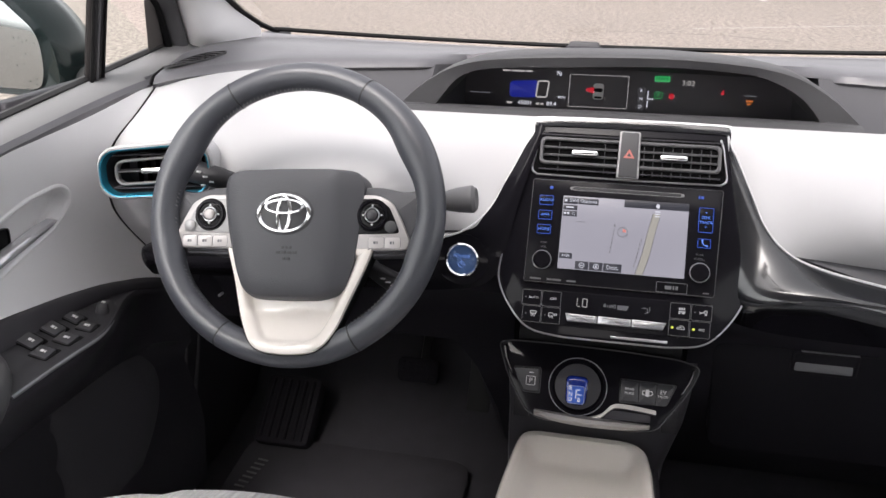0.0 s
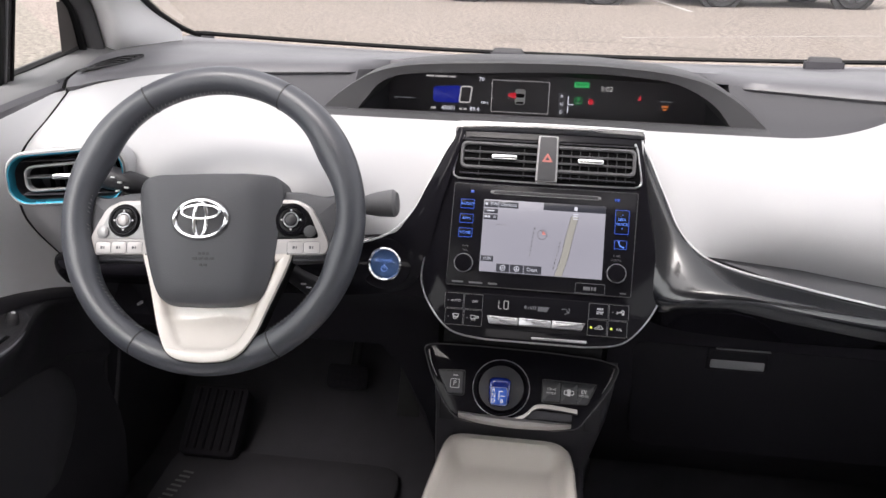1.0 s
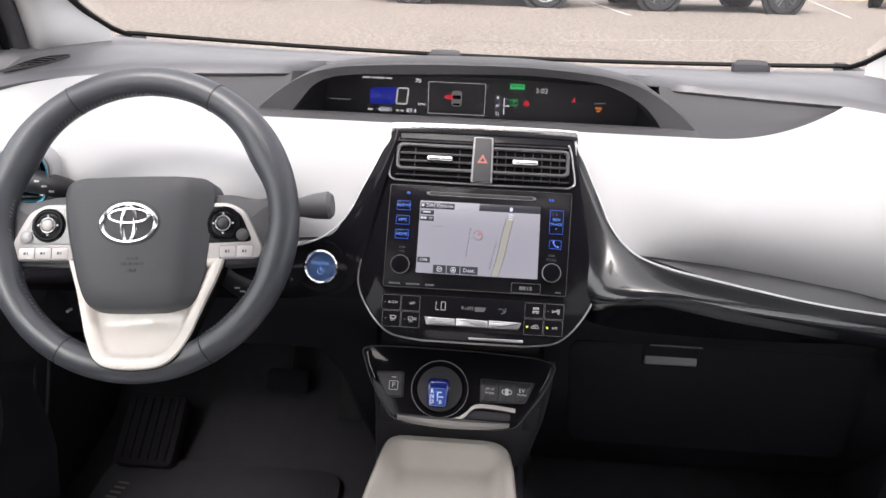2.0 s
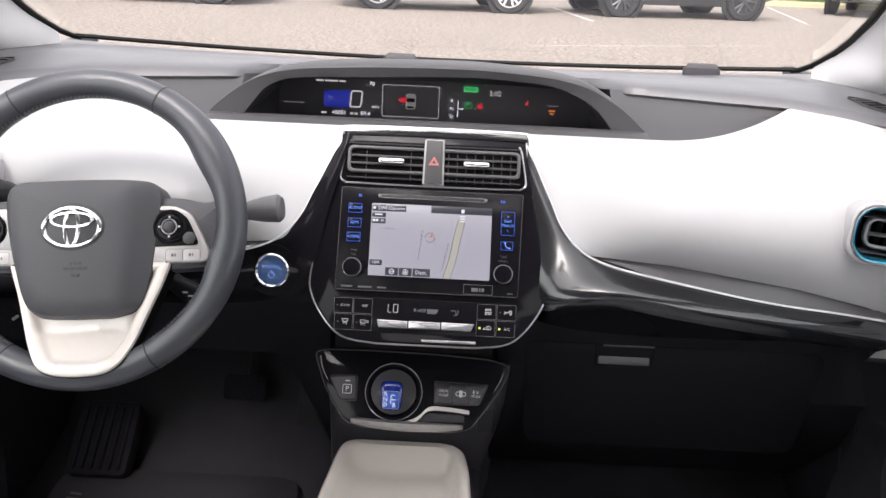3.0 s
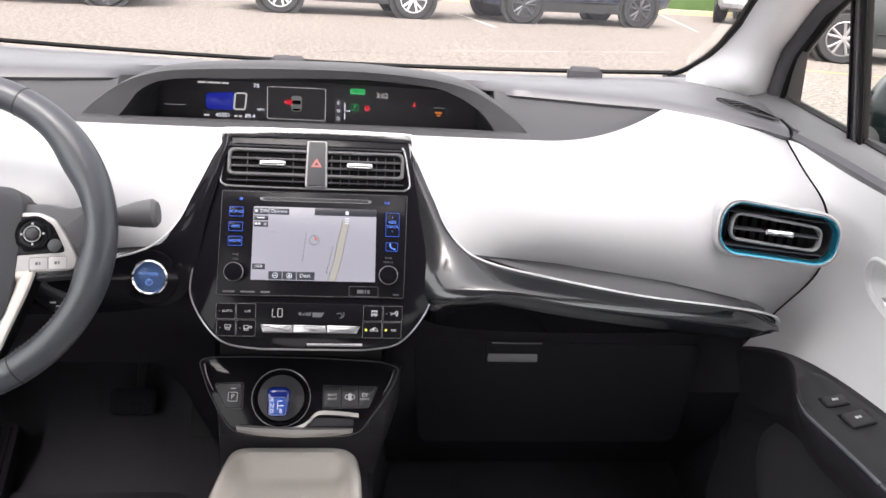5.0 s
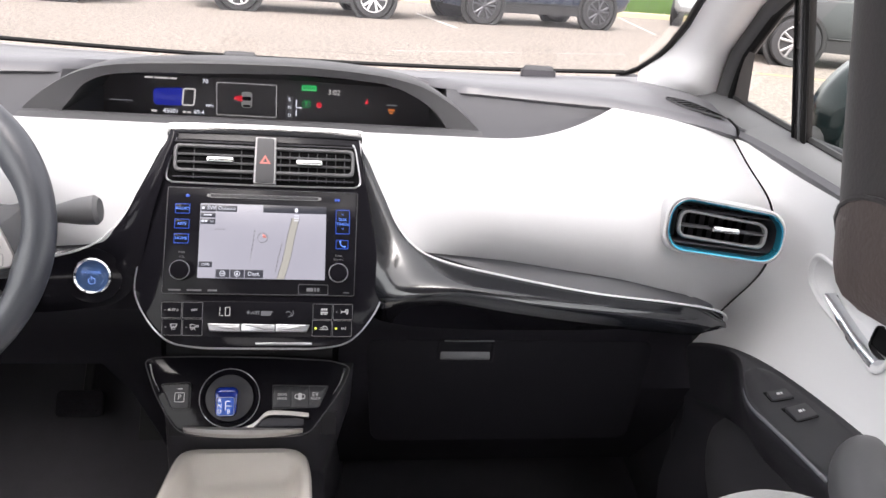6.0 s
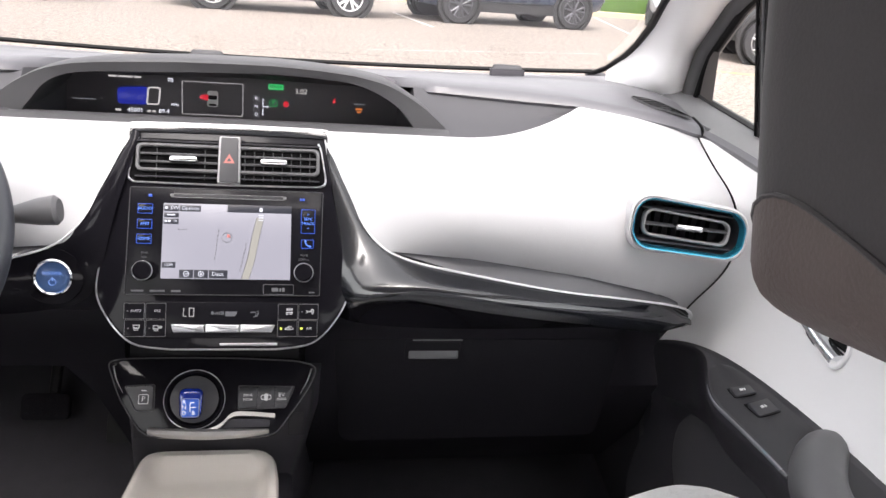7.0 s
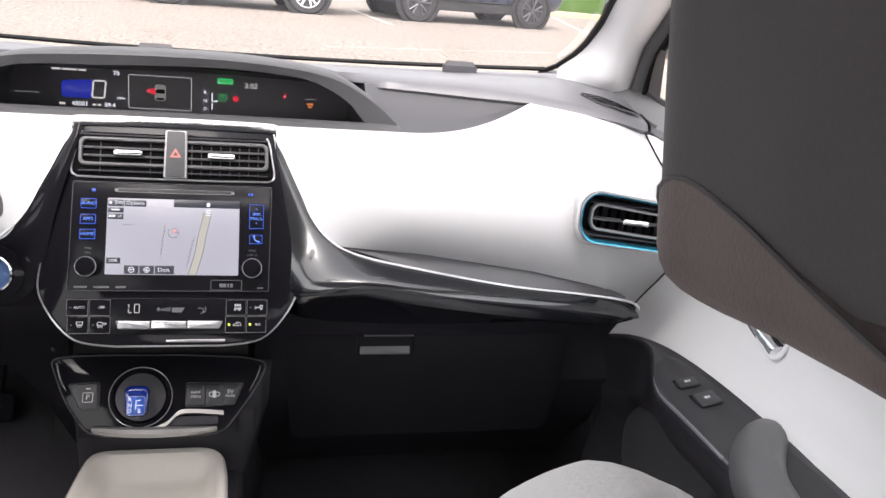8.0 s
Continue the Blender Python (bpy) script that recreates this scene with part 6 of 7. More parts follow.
def door(s):
    name = "door_1" if s < 0 else "door_2"
    root = thing(name, "front car door with light grey upper trim and dark armrest", "car door", "front doors", "structure", at=(s * 0.7, 0.4, 0.3))

    def W(d, y, z):
        return Vector((s * d + CX, y, z))

    def place(k, dist):
        return door_at(k, dist, 0.012 if s < 0 else 0.0)
    ho = rounded(RELEASE[s], 0.014)

    def dished(d, y, z):
        # the release sits in a dish
        if 0.72 < y < 0.95 and 0.78 < z < 0.91:
            k = max(0.0, min(1.0, apart(ho, y, z) / 0.012))
            d += 0.017 * k * k * (3 - 2 * k)
        return W(d, y, z)
    bm = bmesh.new()
    loft(bm, [[dished(*place(k / 84, d)) for d in FINE] for k in range(85)], False)
    # edge that turns out of sight at the gap to the dashboard
    loft(bm, [[W(*place(k / 84, 0)) for k in range(85)], [W(place(k / 84, 0)[0] + 0.004, place(k / 84, 0)[1] + 0.004, place(k / 84, 0)[2]) for k in range(85)], [W(place(k / 84, 0)[0] + 0.05, place(k / 84, 0)[1] + 0.006, place(k / 84, 0)[2]) for k in range(85)]], False)
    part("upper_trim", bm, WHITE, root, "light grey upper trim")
    # belt cap under the glass and its edge roll; lit top and shaded side are coloured in
    bm = bmesh.new()
    rings, rolls = [], []
    for y in (1.30, 1.2, 1.125, 1.1101, 1.1099, 1.09, 1.075, 1.05, 1.025, 1.0, 0.975, 0.95, 0.925, 0.9, 0.85, 0.8, 0.75, 0.7, 0.6, 0.5, 0.4, 0.3, 0.0, -0.5):
        o = 0.0 if y < 1.11 else 0.012
        sw = 0.012 + 0.020 * (1 - math.exp(-max(0, 1.118 - y) / 0.08))
        b = belt(y)
        ring = [W(0.656 + sw + o, y, 0.966 + b), W(0.646 + sw + o, y, 0.974 + b), W(0.642 + sw + o, y, 0.984 + b), W(0.646 + sw + o, y, 0.991 + b), W(0.652 + sw + o, y, 0.9885 + b), W(0.657 + sw + o, y, 0.993 + b), W(0.690 + sw * 0.5 + o * 0.5, y, 1.0 + b), W(0.722, y, 1.002 + b), W(0.735, y, 0.98 + b)]
        rings.append(ring[4:])
        rolls.append(ring[:5])
    loft(bm, rings, False)
    part("belt_cap", bm, CAP, root, "grey cap along the window sill, paler for its lit top")
    bm = bmesh.new()
    loft(bm, rolls, False)
    part("shaded_belt_roll", bm, PAD, root, "roll along the edge of the cap, darker for its shaded side")
    # lower dark trim; its top is the broad armrest shelf
    wide = 0.068 if s > 0 else 0.058

    def grow(d):
        f = min(1, max(0, (d - 0.08) / 0.20))
        return f * f * (3 - 2 * f)

    def shelf(d, t, up=0.0):
        a, y, z = place(1.0, d)
        g = grow(d)
        return W(a - 0.004 - wide * g * t, y, z - 0.003 - 0.014 * g * t - 0.004 * g * math.sin(math.pi * t) + up)
    bm = bmesh.new()
    rings = []
    for d in FINE[::2] + [1.5]:
        a, y, z = place(1.0, d)
        g = grow(d)
        i0, iz = a - 0.004 - wide * g, z - 0.003 - 0.014 * g
        ring = [W(a + 0.002, y, z + 0.002)] + [shelf(d, t / 5) for t in range(6)]
        ring += [W(i0 - 0.0025, y, iz - 0.003), W(i0 - 0.003, y, iz - 0.009), W(i0 - 0.001, y, iz - 0.016), W(i0 + 0.014 * g, y, iz - 0.048), W(i0 + 0.034 * g, y, iz - 0.078), W(i0 + 0.052 * g, y, iz - 0.092), W(a + 0.010, y, iz - 0.11), W(a + 0.012, y, 0.54), W(a - 0.006, y, 0.46), W(a - 0.010, y, 0.42), W(a, y, 0.30)]
        rings.append(ring)
    loft(bm, rings, False)
    part("lower_trim", bm, LOWDOOR, root, "dark grey lower trim with armrest")
    # silver line along the armrest
    bm = bmesh.new()
    pts = []
    for i in range(20):
        d = 0.215 + 0.205 * i / 19
        pts.append(shelf(d, 1.0) + Vector((-s * 0.0015, 0, -0.002)))
    tube(bm, pts, [0.0006 + 0.0016 * min(1, i / 6) for i in range(20)], 8)
    part("arm_line", bm, ARMLINE, root, "satin silver line along the armrest")

    def key_frame(d, y):
        dist = seam(1.0)[1] - y
        a = place(1.0, dist)[0]
        t = (a - 0.004 - d) / (wide * grow(dist))
        p = shelf(dist, t)
        ex = (shelf(dist, t - 0.1 * s) - shelf(dist, t + 0.1 * s)).normalized()
        ey = (shelf(dist - 0.01, t) - shelf(dist + 0.01, t)).normalized()
        n = ex.cross(ey).normalized()
        ex = ey.cross(n)
        return Matrix.Translation(p + n * 0.002) @ Matrix((ex, ey, n)).transposed().to_4x4()
    if s < 0:
        # the armrest's upstand against the light panel
        bm = bmesh.new()
        rings = []
        for d in FINE[2:-2:2]:
            r = along([(0.0, 0.010), (0.1, 0.010), (0.18, 0.014), (0.25, 0.019), (0.32, 0.026), (0.5, 0.034), (1.0, 0.036)], d)[0]
            lo, mid, hi = place(1.0, d), place(1.0 - (r - 0.003) / 0.22, d), place(1.0 - r / 0.22, d)
            rings.append([W(lo[0] - 0.006, lo[1], lo[2] - 0.002), W((lo[0] + mid[0]) / 2 - 0.006, lo[1], (lo[2] + mid[2]) / 2), W(mid[0] - 0.005, mid[1], mid[2]), W(hi[0] - 0.003, hi[1], hi[2]), W(hi[0] + 0.003, hi[1], hi[2] + 0.001)])
        loft(bm, rings, False)
        part("upstand", bm, LOWDOOR, root, "dark grey upstand behind the switches")
    # switch plate
    bm = bmesh.new()
    loft(bm, [[shelf(d, lo + (hi - lo) * q / 6, 0.0022 if 0 < q < 6 else 0.0006) for q in range(7)] for d, lo, hi in ((0.168, 0.40, 0.58), (0.170, 0.24, 0.76), (0.175, 0.12, 0.88), (0.184, 0.05, 0.945), (0.20, 0.02, 0.96), (0.24, 0.02, 0.965), (0.28, 0.02, 0.965), (0.32, 0.02, 0.965), (0.38, 0.02, 0.965), (0.5, 0.02, 0.965))], False)
    part("switch_plate", bm, GREYARM, root, "dark grey switch plate")
    keys = [(0.639, 0.853, 0.025, 0.018), (0.640, 0.808, 0.026, 0.026)] if s > 0 else [(0.655, 0.858, 0.0195, 0.017), (0.632, 0.850, 0.0195, 0.017), (0.656, 0.820, 0.0215, 0.021), (0.632, 0.811, 0.0215, 0.021), (0.657, 0.781, 0.0215, 0.021), (0.633, 0.771, 0.0215, 0.021)]
    for i, (d, y, w, h) in enumerate(keys):
        m = key_frame(d, y)
        bm = bmesh.new()
        plate(bm, m, rrect(0, 0.002, w + 0.003, h + 0.008, 0.002, 2), -0.003, 0.0012, 0.0004)
        part("key_well", bm, SEAL, root, "black sheet for the shaded slots of the switch")
        bm = bmesh.new()
        plate(bm, m @ pose(0, 0, 0, 7), rrect(0, -0.001, w, h, 0.002, 2), -0.001, 0.0052, 0.0014)
        key = part("window_key", bm, SWITCH, root, "dark window switch")
        bm = bmesh.new()
        bars(bm, m @ pose(0, 0, 0.0046, 7), -0.003, -0.003, (0.004, 0.0018), 0.004, 0.001, 0.0012)
        part("icon", bm, PRINT, key)
    if s < 0:
        m = key_frame(0.643, 0.898)
        bm = bmesh.new()
        turned(bm, m, [(0.0085, 0), (0.008, 0.006), (0.0062, 0.0135), (0.0050, 0.015), (0.0005, 0.0152)], 20)
        kb = part("mirror_knob", bm, SWITCH, root, "small round mirror knob")
        bm = bmesh.new()
        plate(bm, m, rrect(0, 0, 0.005, 0.005, 0.001, 1), 0.014, 0.0157, 0.0002)
        part("icon", bm, PRINT, kb)
    # grab handle: a mound over the end of the shelf that runs back as a thick bar
    bm = bmesh.new()
    up = 0.0 if s > 0 else 0.012
    g = smooth_line([(0.690, 0.742, 0.700), (0.678, 0.732, 0.716), (0.658, 0.716, 0.726), (0.634, 0.692, 0.730), (0.612, 0.657, 0.730), (0.598, 0.610, 0.728), (0.592, 0.5, 0.722), (0.592, 0.3, 0.715)], 6)
    tube(bm, [W(p[0] + up, p[1], p[2] + up) for p in g], [0.019 + 0.009 * min(1, i / 10) for i in range(len(g))], 20)
    part("grab_handle", bm, surface("satin_grey_grab", (0.105, 0.105, 0.11), 0.45, grain=0.15), root, "satin grey grab handle")

    # inner release: bead, finger hole and chrome lever
    def hm(y, z, o):
        k = min(1, max(0, (0.965 - z) / 0.21))
        return W(place(k, max(0.0, seam(k)[1] - y))[0] - o, y, z)
    bm = bmesh.new()
    loft(bm, [[hm(y, z, o) for y, z in inset(ho, off)] for off, o in ((-0.004, -0.001), (-0.0025, 0.0014), (0.0, 0.0022), (0.0025, 0.0006), (0.0035, -0.003))], True)
    part("bead", bm, WHITE, root, "raised bead round the door release")
    # solid black plate in place of the shade inside the finger hole
    bm = bmesh.new()
    y0, z0 = (0.832, 0.8460) if s < 0 else (0.806, 0.822)
    loft(bm, [[hm(y, z, o) for y, z in rrect(y0, z0, 0.044 * k, 0.026 * k, 0.007 * k, 3)] for k, o in ((1.0, -0.022), (1.0, -0.0125), (0.9, -0.012), (0.86, -0.014), (0.05, -0.0145))], True)
    part("finger_hole_shade", bm, SEAL, root, "black plate for the shaded finger hole of the door release")
    bm = bmesh.new()
    pts = smooth_line(LEVER[s], 5)
    n = len(pts)
    rings = []
    for i, p in enumerate(pts):
        h = 0.0012 + 0.0052 * min(1, i / 9) ** 0.8
        rings.append([hm(p[0], p[1] + dz * h, o) for dz, o in ((1, -0.012), (1.0, -0.003), (0.7, 0.001), (0.1, 0.0028), (-0.6, 0.0015), (-1.0, -0.003), (-0.9, -0.012))])
    loft(bm, rings, True, True)
    # the driver's lever is coloured brighter, as chrome that catches light
    lever = part("lever", bm, LITCHROME if s < 0 else CHROME, root, "chrome release lever")
    # solid black strip for the shade under the lever
    bm = bmesh.new()
    rings = []
    for i, p in enumerate(pts):
        h = 0.0012 + 0.0052 * min(1, i / 9) ** 0.8
        rings.append([hm(p[0], p[1] - h * q, o) for q, o in ((0.9, -0.016), (0.9, -0.0065), (1.75, -0.008), (1.8, -0.016))])
    loft(bm, rings, True, True)
    part("lever_shade", bm, SEAL, lever, "black strip for the shade below the lever")
    # door pocket panel behind the speaker; light on it is put into its paler colour
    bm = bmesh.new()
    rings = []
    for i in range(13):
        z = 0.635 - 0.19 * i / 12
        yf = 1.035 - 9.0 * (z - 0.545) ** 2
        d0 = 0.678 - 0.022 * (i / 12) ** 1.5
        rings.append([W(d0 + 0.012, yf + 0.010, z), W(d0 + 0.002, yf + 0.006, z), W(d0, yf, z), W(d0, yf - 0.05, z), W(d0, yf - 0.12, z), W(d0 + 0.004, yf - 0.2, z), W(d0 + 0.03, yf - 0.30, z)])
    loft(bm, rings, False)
    part("pocket_panel", bm, LITPOCKET, root, "satin dark grey door pocket panel in a paler lit tone")
    # speaker in the lower trim
    m = Matrix.Translation(W(0.655, 1.03, 0.48)) @ pose(0, -90 * s, 0) @ pose(0, 0, 0, 0, 0, 90)
    bm = bmesh.new()
    turned(bm, m, [(0.085, -0.03), (0.085, 0.004), (0.078, 0.010), (0.070, 0.006), (0.0005, 0.008)], 40)
    part("speaker", bm, MATT, root, "black door speaker grille")
    # window glass
    bm = bmesh.new()
    loft(bm, [[W(0.722 - 0.09 * t, 1.26 - i * 0.1575 - 0.62 * t * (1 - i / 11), 1.0 + 0.40 * t) for i in range(12)] for t in (0, 0.25, 0.5, 0.75, 1)], False)
    g = part("side_glass", bm, SIDEGLASS, root, "clear side window glass")
    g.visible_shadow = False
    # frame along the pillar, quarter post and seals
    bm = bmesh.new()
    fr = [Vector(along(OUTER, i / 24)) for i in range(25)]
    tube(bm, [W(p[0] + (0.004 if s > 0 else -0.006), p[1] - 0.016, p[2]) for p in fr], 0.018, 10)
    part("window_frame", bm, FRAMEGREY, root, "charcoal window frame along the pillar")
    bm = bmesh.new()
    tube(bm, [W(p[0] + (0.0 if s > 0 else -0.004), p[1] - 0.040, p[2] - 0.003) for p in fr], 0.0065, 8)
    part("inner_seal", bm, SEAL, root, "black inner rubber seal")
    bm = bmesh.new()
    rings = []
    for t in range(9):
        k = t / 8
        c = W(0.718 - 0.062 * k, (1.046 if s > 0 else 1.060) - 0.010 * k, 0.990 + 0.26 * k)
        rings.append([c + Vector((s * a, b, 0)) for a, b in rrect(0, 0, 0.016, 0.026, 0.005, 2)])
    loft(bm, rings, True, True)
    post = part("quarter_post", bm, POST, root, "dark satin post of the quarter window")
    # two seals, and a paler strip that draws the post's vertical highlight
    for dy, name, material in ((0.0105, "front_seal", SEAL), (-0.0145, "rear_seal", SEAL), (-0.004, "post_highlight", FRAMEGREY)):
        bm = bmesh.new()
        tube(bm, [W(0.718 - 0.062 * k - 0.0075, (1.046 if s > 0 else 1.060) - 0.010 * k + dy, 0.990 + 0.26 * k) for k in (0, 0.25, 0.5, 0.75, 1)], 0.0028, 6)
        part(name, bm, material, post)
    bm = bmesh.new()
    tube(bm, [W(0.719, y, 1.004 + belt(y)) for y in (1.25, 1.1, 1.0, 0.8, 0.5, 0.0, -0.5)], 0.005, 6)
    part("sill_seal", bm, RUBBER, root, "black rubber sill seal")
    bm = bmesh.new()
    rings = [[W(0.718 - 0.01 * k, 1.262 - 0.03 * k, 1.010 + 0.085 * k), W(0.716 - 0.01 * k, 1.205 - 0.010 * k, 1.010 + 0.085 * k)] for k in (0, 0.5, 1)]
    loft(bm, rings, False)
    part("sail_panel", bm, SAIL, root, "grey corner panel of the quarter window")
    # outer skin closes the door
    bm = bmesh.new()
    loft(bm, [[W(x, y, z) for y in (1.3, 1.1, 0.5, -0.5)] for x, z in ((0.735, 1.0), (0.79, 0.9), (0.80, 0.6), (0.77, 0.25), (0.70, 0.25))], False)
    part("outer_skin", bm, BODY, root, "pale painted outer skin")
    return root


door(-1), door(1)


# ---- door mirrors ----
def door_mirror(s):
    root = thing("door_mirror", "black door mirror with rain-spotted glass", "door mirror", "door mirrors", at=(s * 0.93, 1.22, 0.95))
    o = rounded([(-0.105, 0.02), (-0.03, 0.09), (0.085, 0.085), (0.115, 0.0), (0.09, -0.085), (-0.085, -0.09), (-0.105, -0.05)], 0.03, 5)
    o = [(s * x, y) for x, y in o]
    shell = rounded([(-0.126, 0.000), (-0.090, 0.052), (-0.03, 0.094), (0.087, 0.088), (0.118, 0.0), (0.092, -0.088), (-0.085, -0.094), (-0.116, -0.090), (-0.130, -0.06)], 0.03, 5)
    shell = [(s * x, y) for x, y in shell]
    m = plane_at((s * 1.03 + CX, 1.25, 1.02), (0, -0.04, 1))
    bm = bmesh.new()
    rings = [at(m, inset(shell, 0.012), 0.004), at(m, inset(shell, 0.004), 0.010), at(m, shell, 0.0), at(m, inset(shell, -0.002), -0.06), at(m, inset(shell, 0.008), -0.10), at(m, inset(shell, 0.04), -0.125)]
    loft(bm, rings, True, False)
    bm.faces.new([bm.verts.new(p) for p in rings[-1]])
    bm.faces.new([bm.verts.new(p) for p in rings[0]])
    part("housing", bm, surface("wet_black_shell", (0.005, 0.010, 0.010), 0.12, spec=0.3), root, "wet black shell")
    bm = bmesh.new()
    plate(bm, m, inset(o, 0.010), 0.0, 0.0085, 0.001)
    part("mirror_glass", bm, MIRROR, root, "mirror glass")
    bm = bmesh.new()
    rng = random.Random(4)
    for i in range(60):
        p = rng.choice(inset(o, rng.uniform(0.001, 0.06)))
        c = m @ Vector((p[0], p[1], 0.0086 if rng.random() < 0.6 else 0.0050))
        turned(bm, Matrix.Translation(c) @ m.to_3x3().to_4x4(), [(0.0016, 0), (0.0012, 0.0008), (0.0003, 0.001)], 6)
    tagged(part("raindrops", bm, SIDEGLASS, root, "rain drops"), kind="stuff")
    bm = bmesh.new()
    tube(bm, [Vector((s * 0.76 + CX, 1.27, 0.955)), Vector((s * 0.84 + CX, 1.29, 0.95)), Vector((s * 0.93 + CX, 1.31, 0.955))], [0.035, 0.028, 0.03], 12, flat=0.7)
    part("foot", bm, RUBBER, root, "black mirror foot")


door_mirror(-1), door_mirror(1)


# ---- rear-view mirror ----
rear = thing("rear_view_mirror", "black rear-view mirror hung from the top of the windscreen", "rear-view mirror", at=(CX, 0.75, 1.36))
mv = plane_at((CX, 0.745, 1.335), (0, -0.1, 1), yaw=8)
bm = bmesh.new()
plate(bm, mv, rrect(0, 0, 0.245, 0.07, 0.028, 6), -0.03, 0.0, 0.006)
part("case", bm, BLACK, rear)
bm = bmesh.new()
plate(bm, mv, rrect(0, 0, 0.232, 0.058, 0.024, 6), -0.002, 0.0015, 0.0005)
part("mirror_glass", bm, MIRROR, rear, "mirror glass")
bm = bmesh.new()
tube(bm, [(CX, 0.77, 1.345), (CX, 0.80, 1.36), (CX, 0.82, 1.345)], 0.012, 8)
part("mount", bm, BLACK, rear)

# ---- seats ----
def ribbed():
    ma = surface("ribbed_grey_fabric", (0.58, 0.58, 0.59), 0.9, grain=0.6, grain_size=800, vary=0.1, sheen=0.2)
    nt = ma.node_tree
    n, l = nt.nodes, nt.links
    wv = n.new("ShaderNodeTexWave")
    wv.bands_direction, wv.inputs["Scale"].default_value = "X", 38.0
    wv.inputs["Distortion"].default_value = 0.4
    co = n.new("ShaderNodeTexCoord")
    l.new(co.outputs["Object"], wv.inputs["Vector"])
    bu = n.new("ShaderNodeBump")
    bu.inputs["Strength"].default_value, bu.inputs["Distance"].default_value = 0.6, 0.003
    l.new(wv.outputs["Fac"], bu.inputs["Height"])
    old = n["Principled BSDF"].inputs["Normal"].links[0].from_node
    l.new(bu.outputs[0], old.inputs["Normal"])
    return ma


RIB = ribbed()


def seat(x0, front, level, lobes, lean, label):
    root = thing("car_seat", label, "car seat", "front seats", at=(x0, 0.4, 0.3))
    bm = bmesh.new()
    rings = []
    for i in range(25):
        u = -1 + 2 * i / 24
        ring = []
        for j in range(17):
            v = j / 16
            y = front - 0.56 * v
            lobe = lobes * (1.0 if u > 0 else 0.35) * math.exp(-((abs(u) - 0.62) / 0.30) ** 2) - 0.006 * math.exp(-((abs(u) - 0.52) / 0.05) ** 2)
            z = level + lobe + 0.02 * math.sin(math.pi * min(1, v * 1.4)) - 0.05 * v
            edge = 1 - max(0, (abs(u) - 0.86) / 0.14)
            z -= 0.05 * (1 - math.sqrt(max(0, 1 - (1 - edge) ** 2)))
            fr = max(0, 1 - v / 0.16)
            z -= 0.06 * (1 - math.sqrt(max(0, 1 - fr * fr)))
            y -= 0.10 * u * u * (1 - v)
            ring.append((x0 + 0.265 * u, y, z))
        s0 = ring[0]
        rings.append([(s0[0], s0[1] - 0.02, 0.34), (s0[0], s0[1] + 0.004, s0[2] - 0.06)] + ring)
    loft(bm, rings, False)
    part("cushion", bm, RIB, root, "light grey ribbed cushion")
    for s in (-1, 1):
        bm = bmesh.new()
        loft(bm, [[(x0 + s * 0.262, front - 0.08 - 0.48 * i / 4, z) for i in range(5)] for z in (0.33, 0.50, 0.53)], False)
        part("side_cover", bm, MATT, root, "black seat side cover")
    bm = bmesh.new()
    rings = []
    n = 96
    for i in range(n + 1):
        d = -0.215 + 0.43 * i / n
        zt = along(SHOULDER, abs(d))[0]
        rings.append([(x0 + d, p[0] - lean, p[1]) for p in smooth_line([(0.09, 0.50), (0.05, 0.80), (0.07, zt - 0.05), (0.10, zt), (0.15, zt + 0.016), (0.19, zt + 0.020), (0.215, zt + 0.0105), (0.23, zt), (0.245, zt - 0.016), (0.255, zt - 0.04), (0.262, zt - 0.10), (0.275, 0.78), (0.30, 0.50)], 4)])
    loft(bm, rings, False)
    part("backrest", bm, FABRIC, root, "light grey cloth backrest")
    for s in (-1, 1):
        bm = bmesh.new()
        pts = [(x0 + s * 0.1575, y - lean, along(SHOULDER, 0.1575)[0] + dz) for y, dz in ((0.13, 0.010), (0.16, 0.017), (0.19, 0.019), (0.215, 0.0095), (0.23, -0.001), (0.245, -0.017), (0.255, -0.041), (0.262, -0.10))]
        tube(bm, pts, 0.0012, 6)
        part("piping", bm, VENT, root, "dark seam of the side bolster")
    return root


# top of the backrest: distance from its middle, height
SHOULDER = [(0.0, 1.000), (0.09, 1.002), (0.115, 1.016), (0.132, 1.040), (0.145, 1.0585), (0.153, 1.0670), (0.1565, 1.0685), (0.1575, 1.0675), (0.1585, 1.0688), (0.163, 1.0716), (0.168, 1.0708), (0.175, 1.0675), (0.183, 1.0615), (0.195, 1.045), (0.207, 1.015), (0.2151, 0.95)]
SHOULDER = [tuple(p) for p in smooth_line(SHOULDER, 5)]
passenger = seat(0.345, 0.880, 0.540, 0.030, 0.0, "passenger seat with light grey ribbed cloth and dark headrest")
seat(-0.358, 0.785, 0.613, 0.006, 0.22, "driver seat with light grey ribbed cloth cushion")


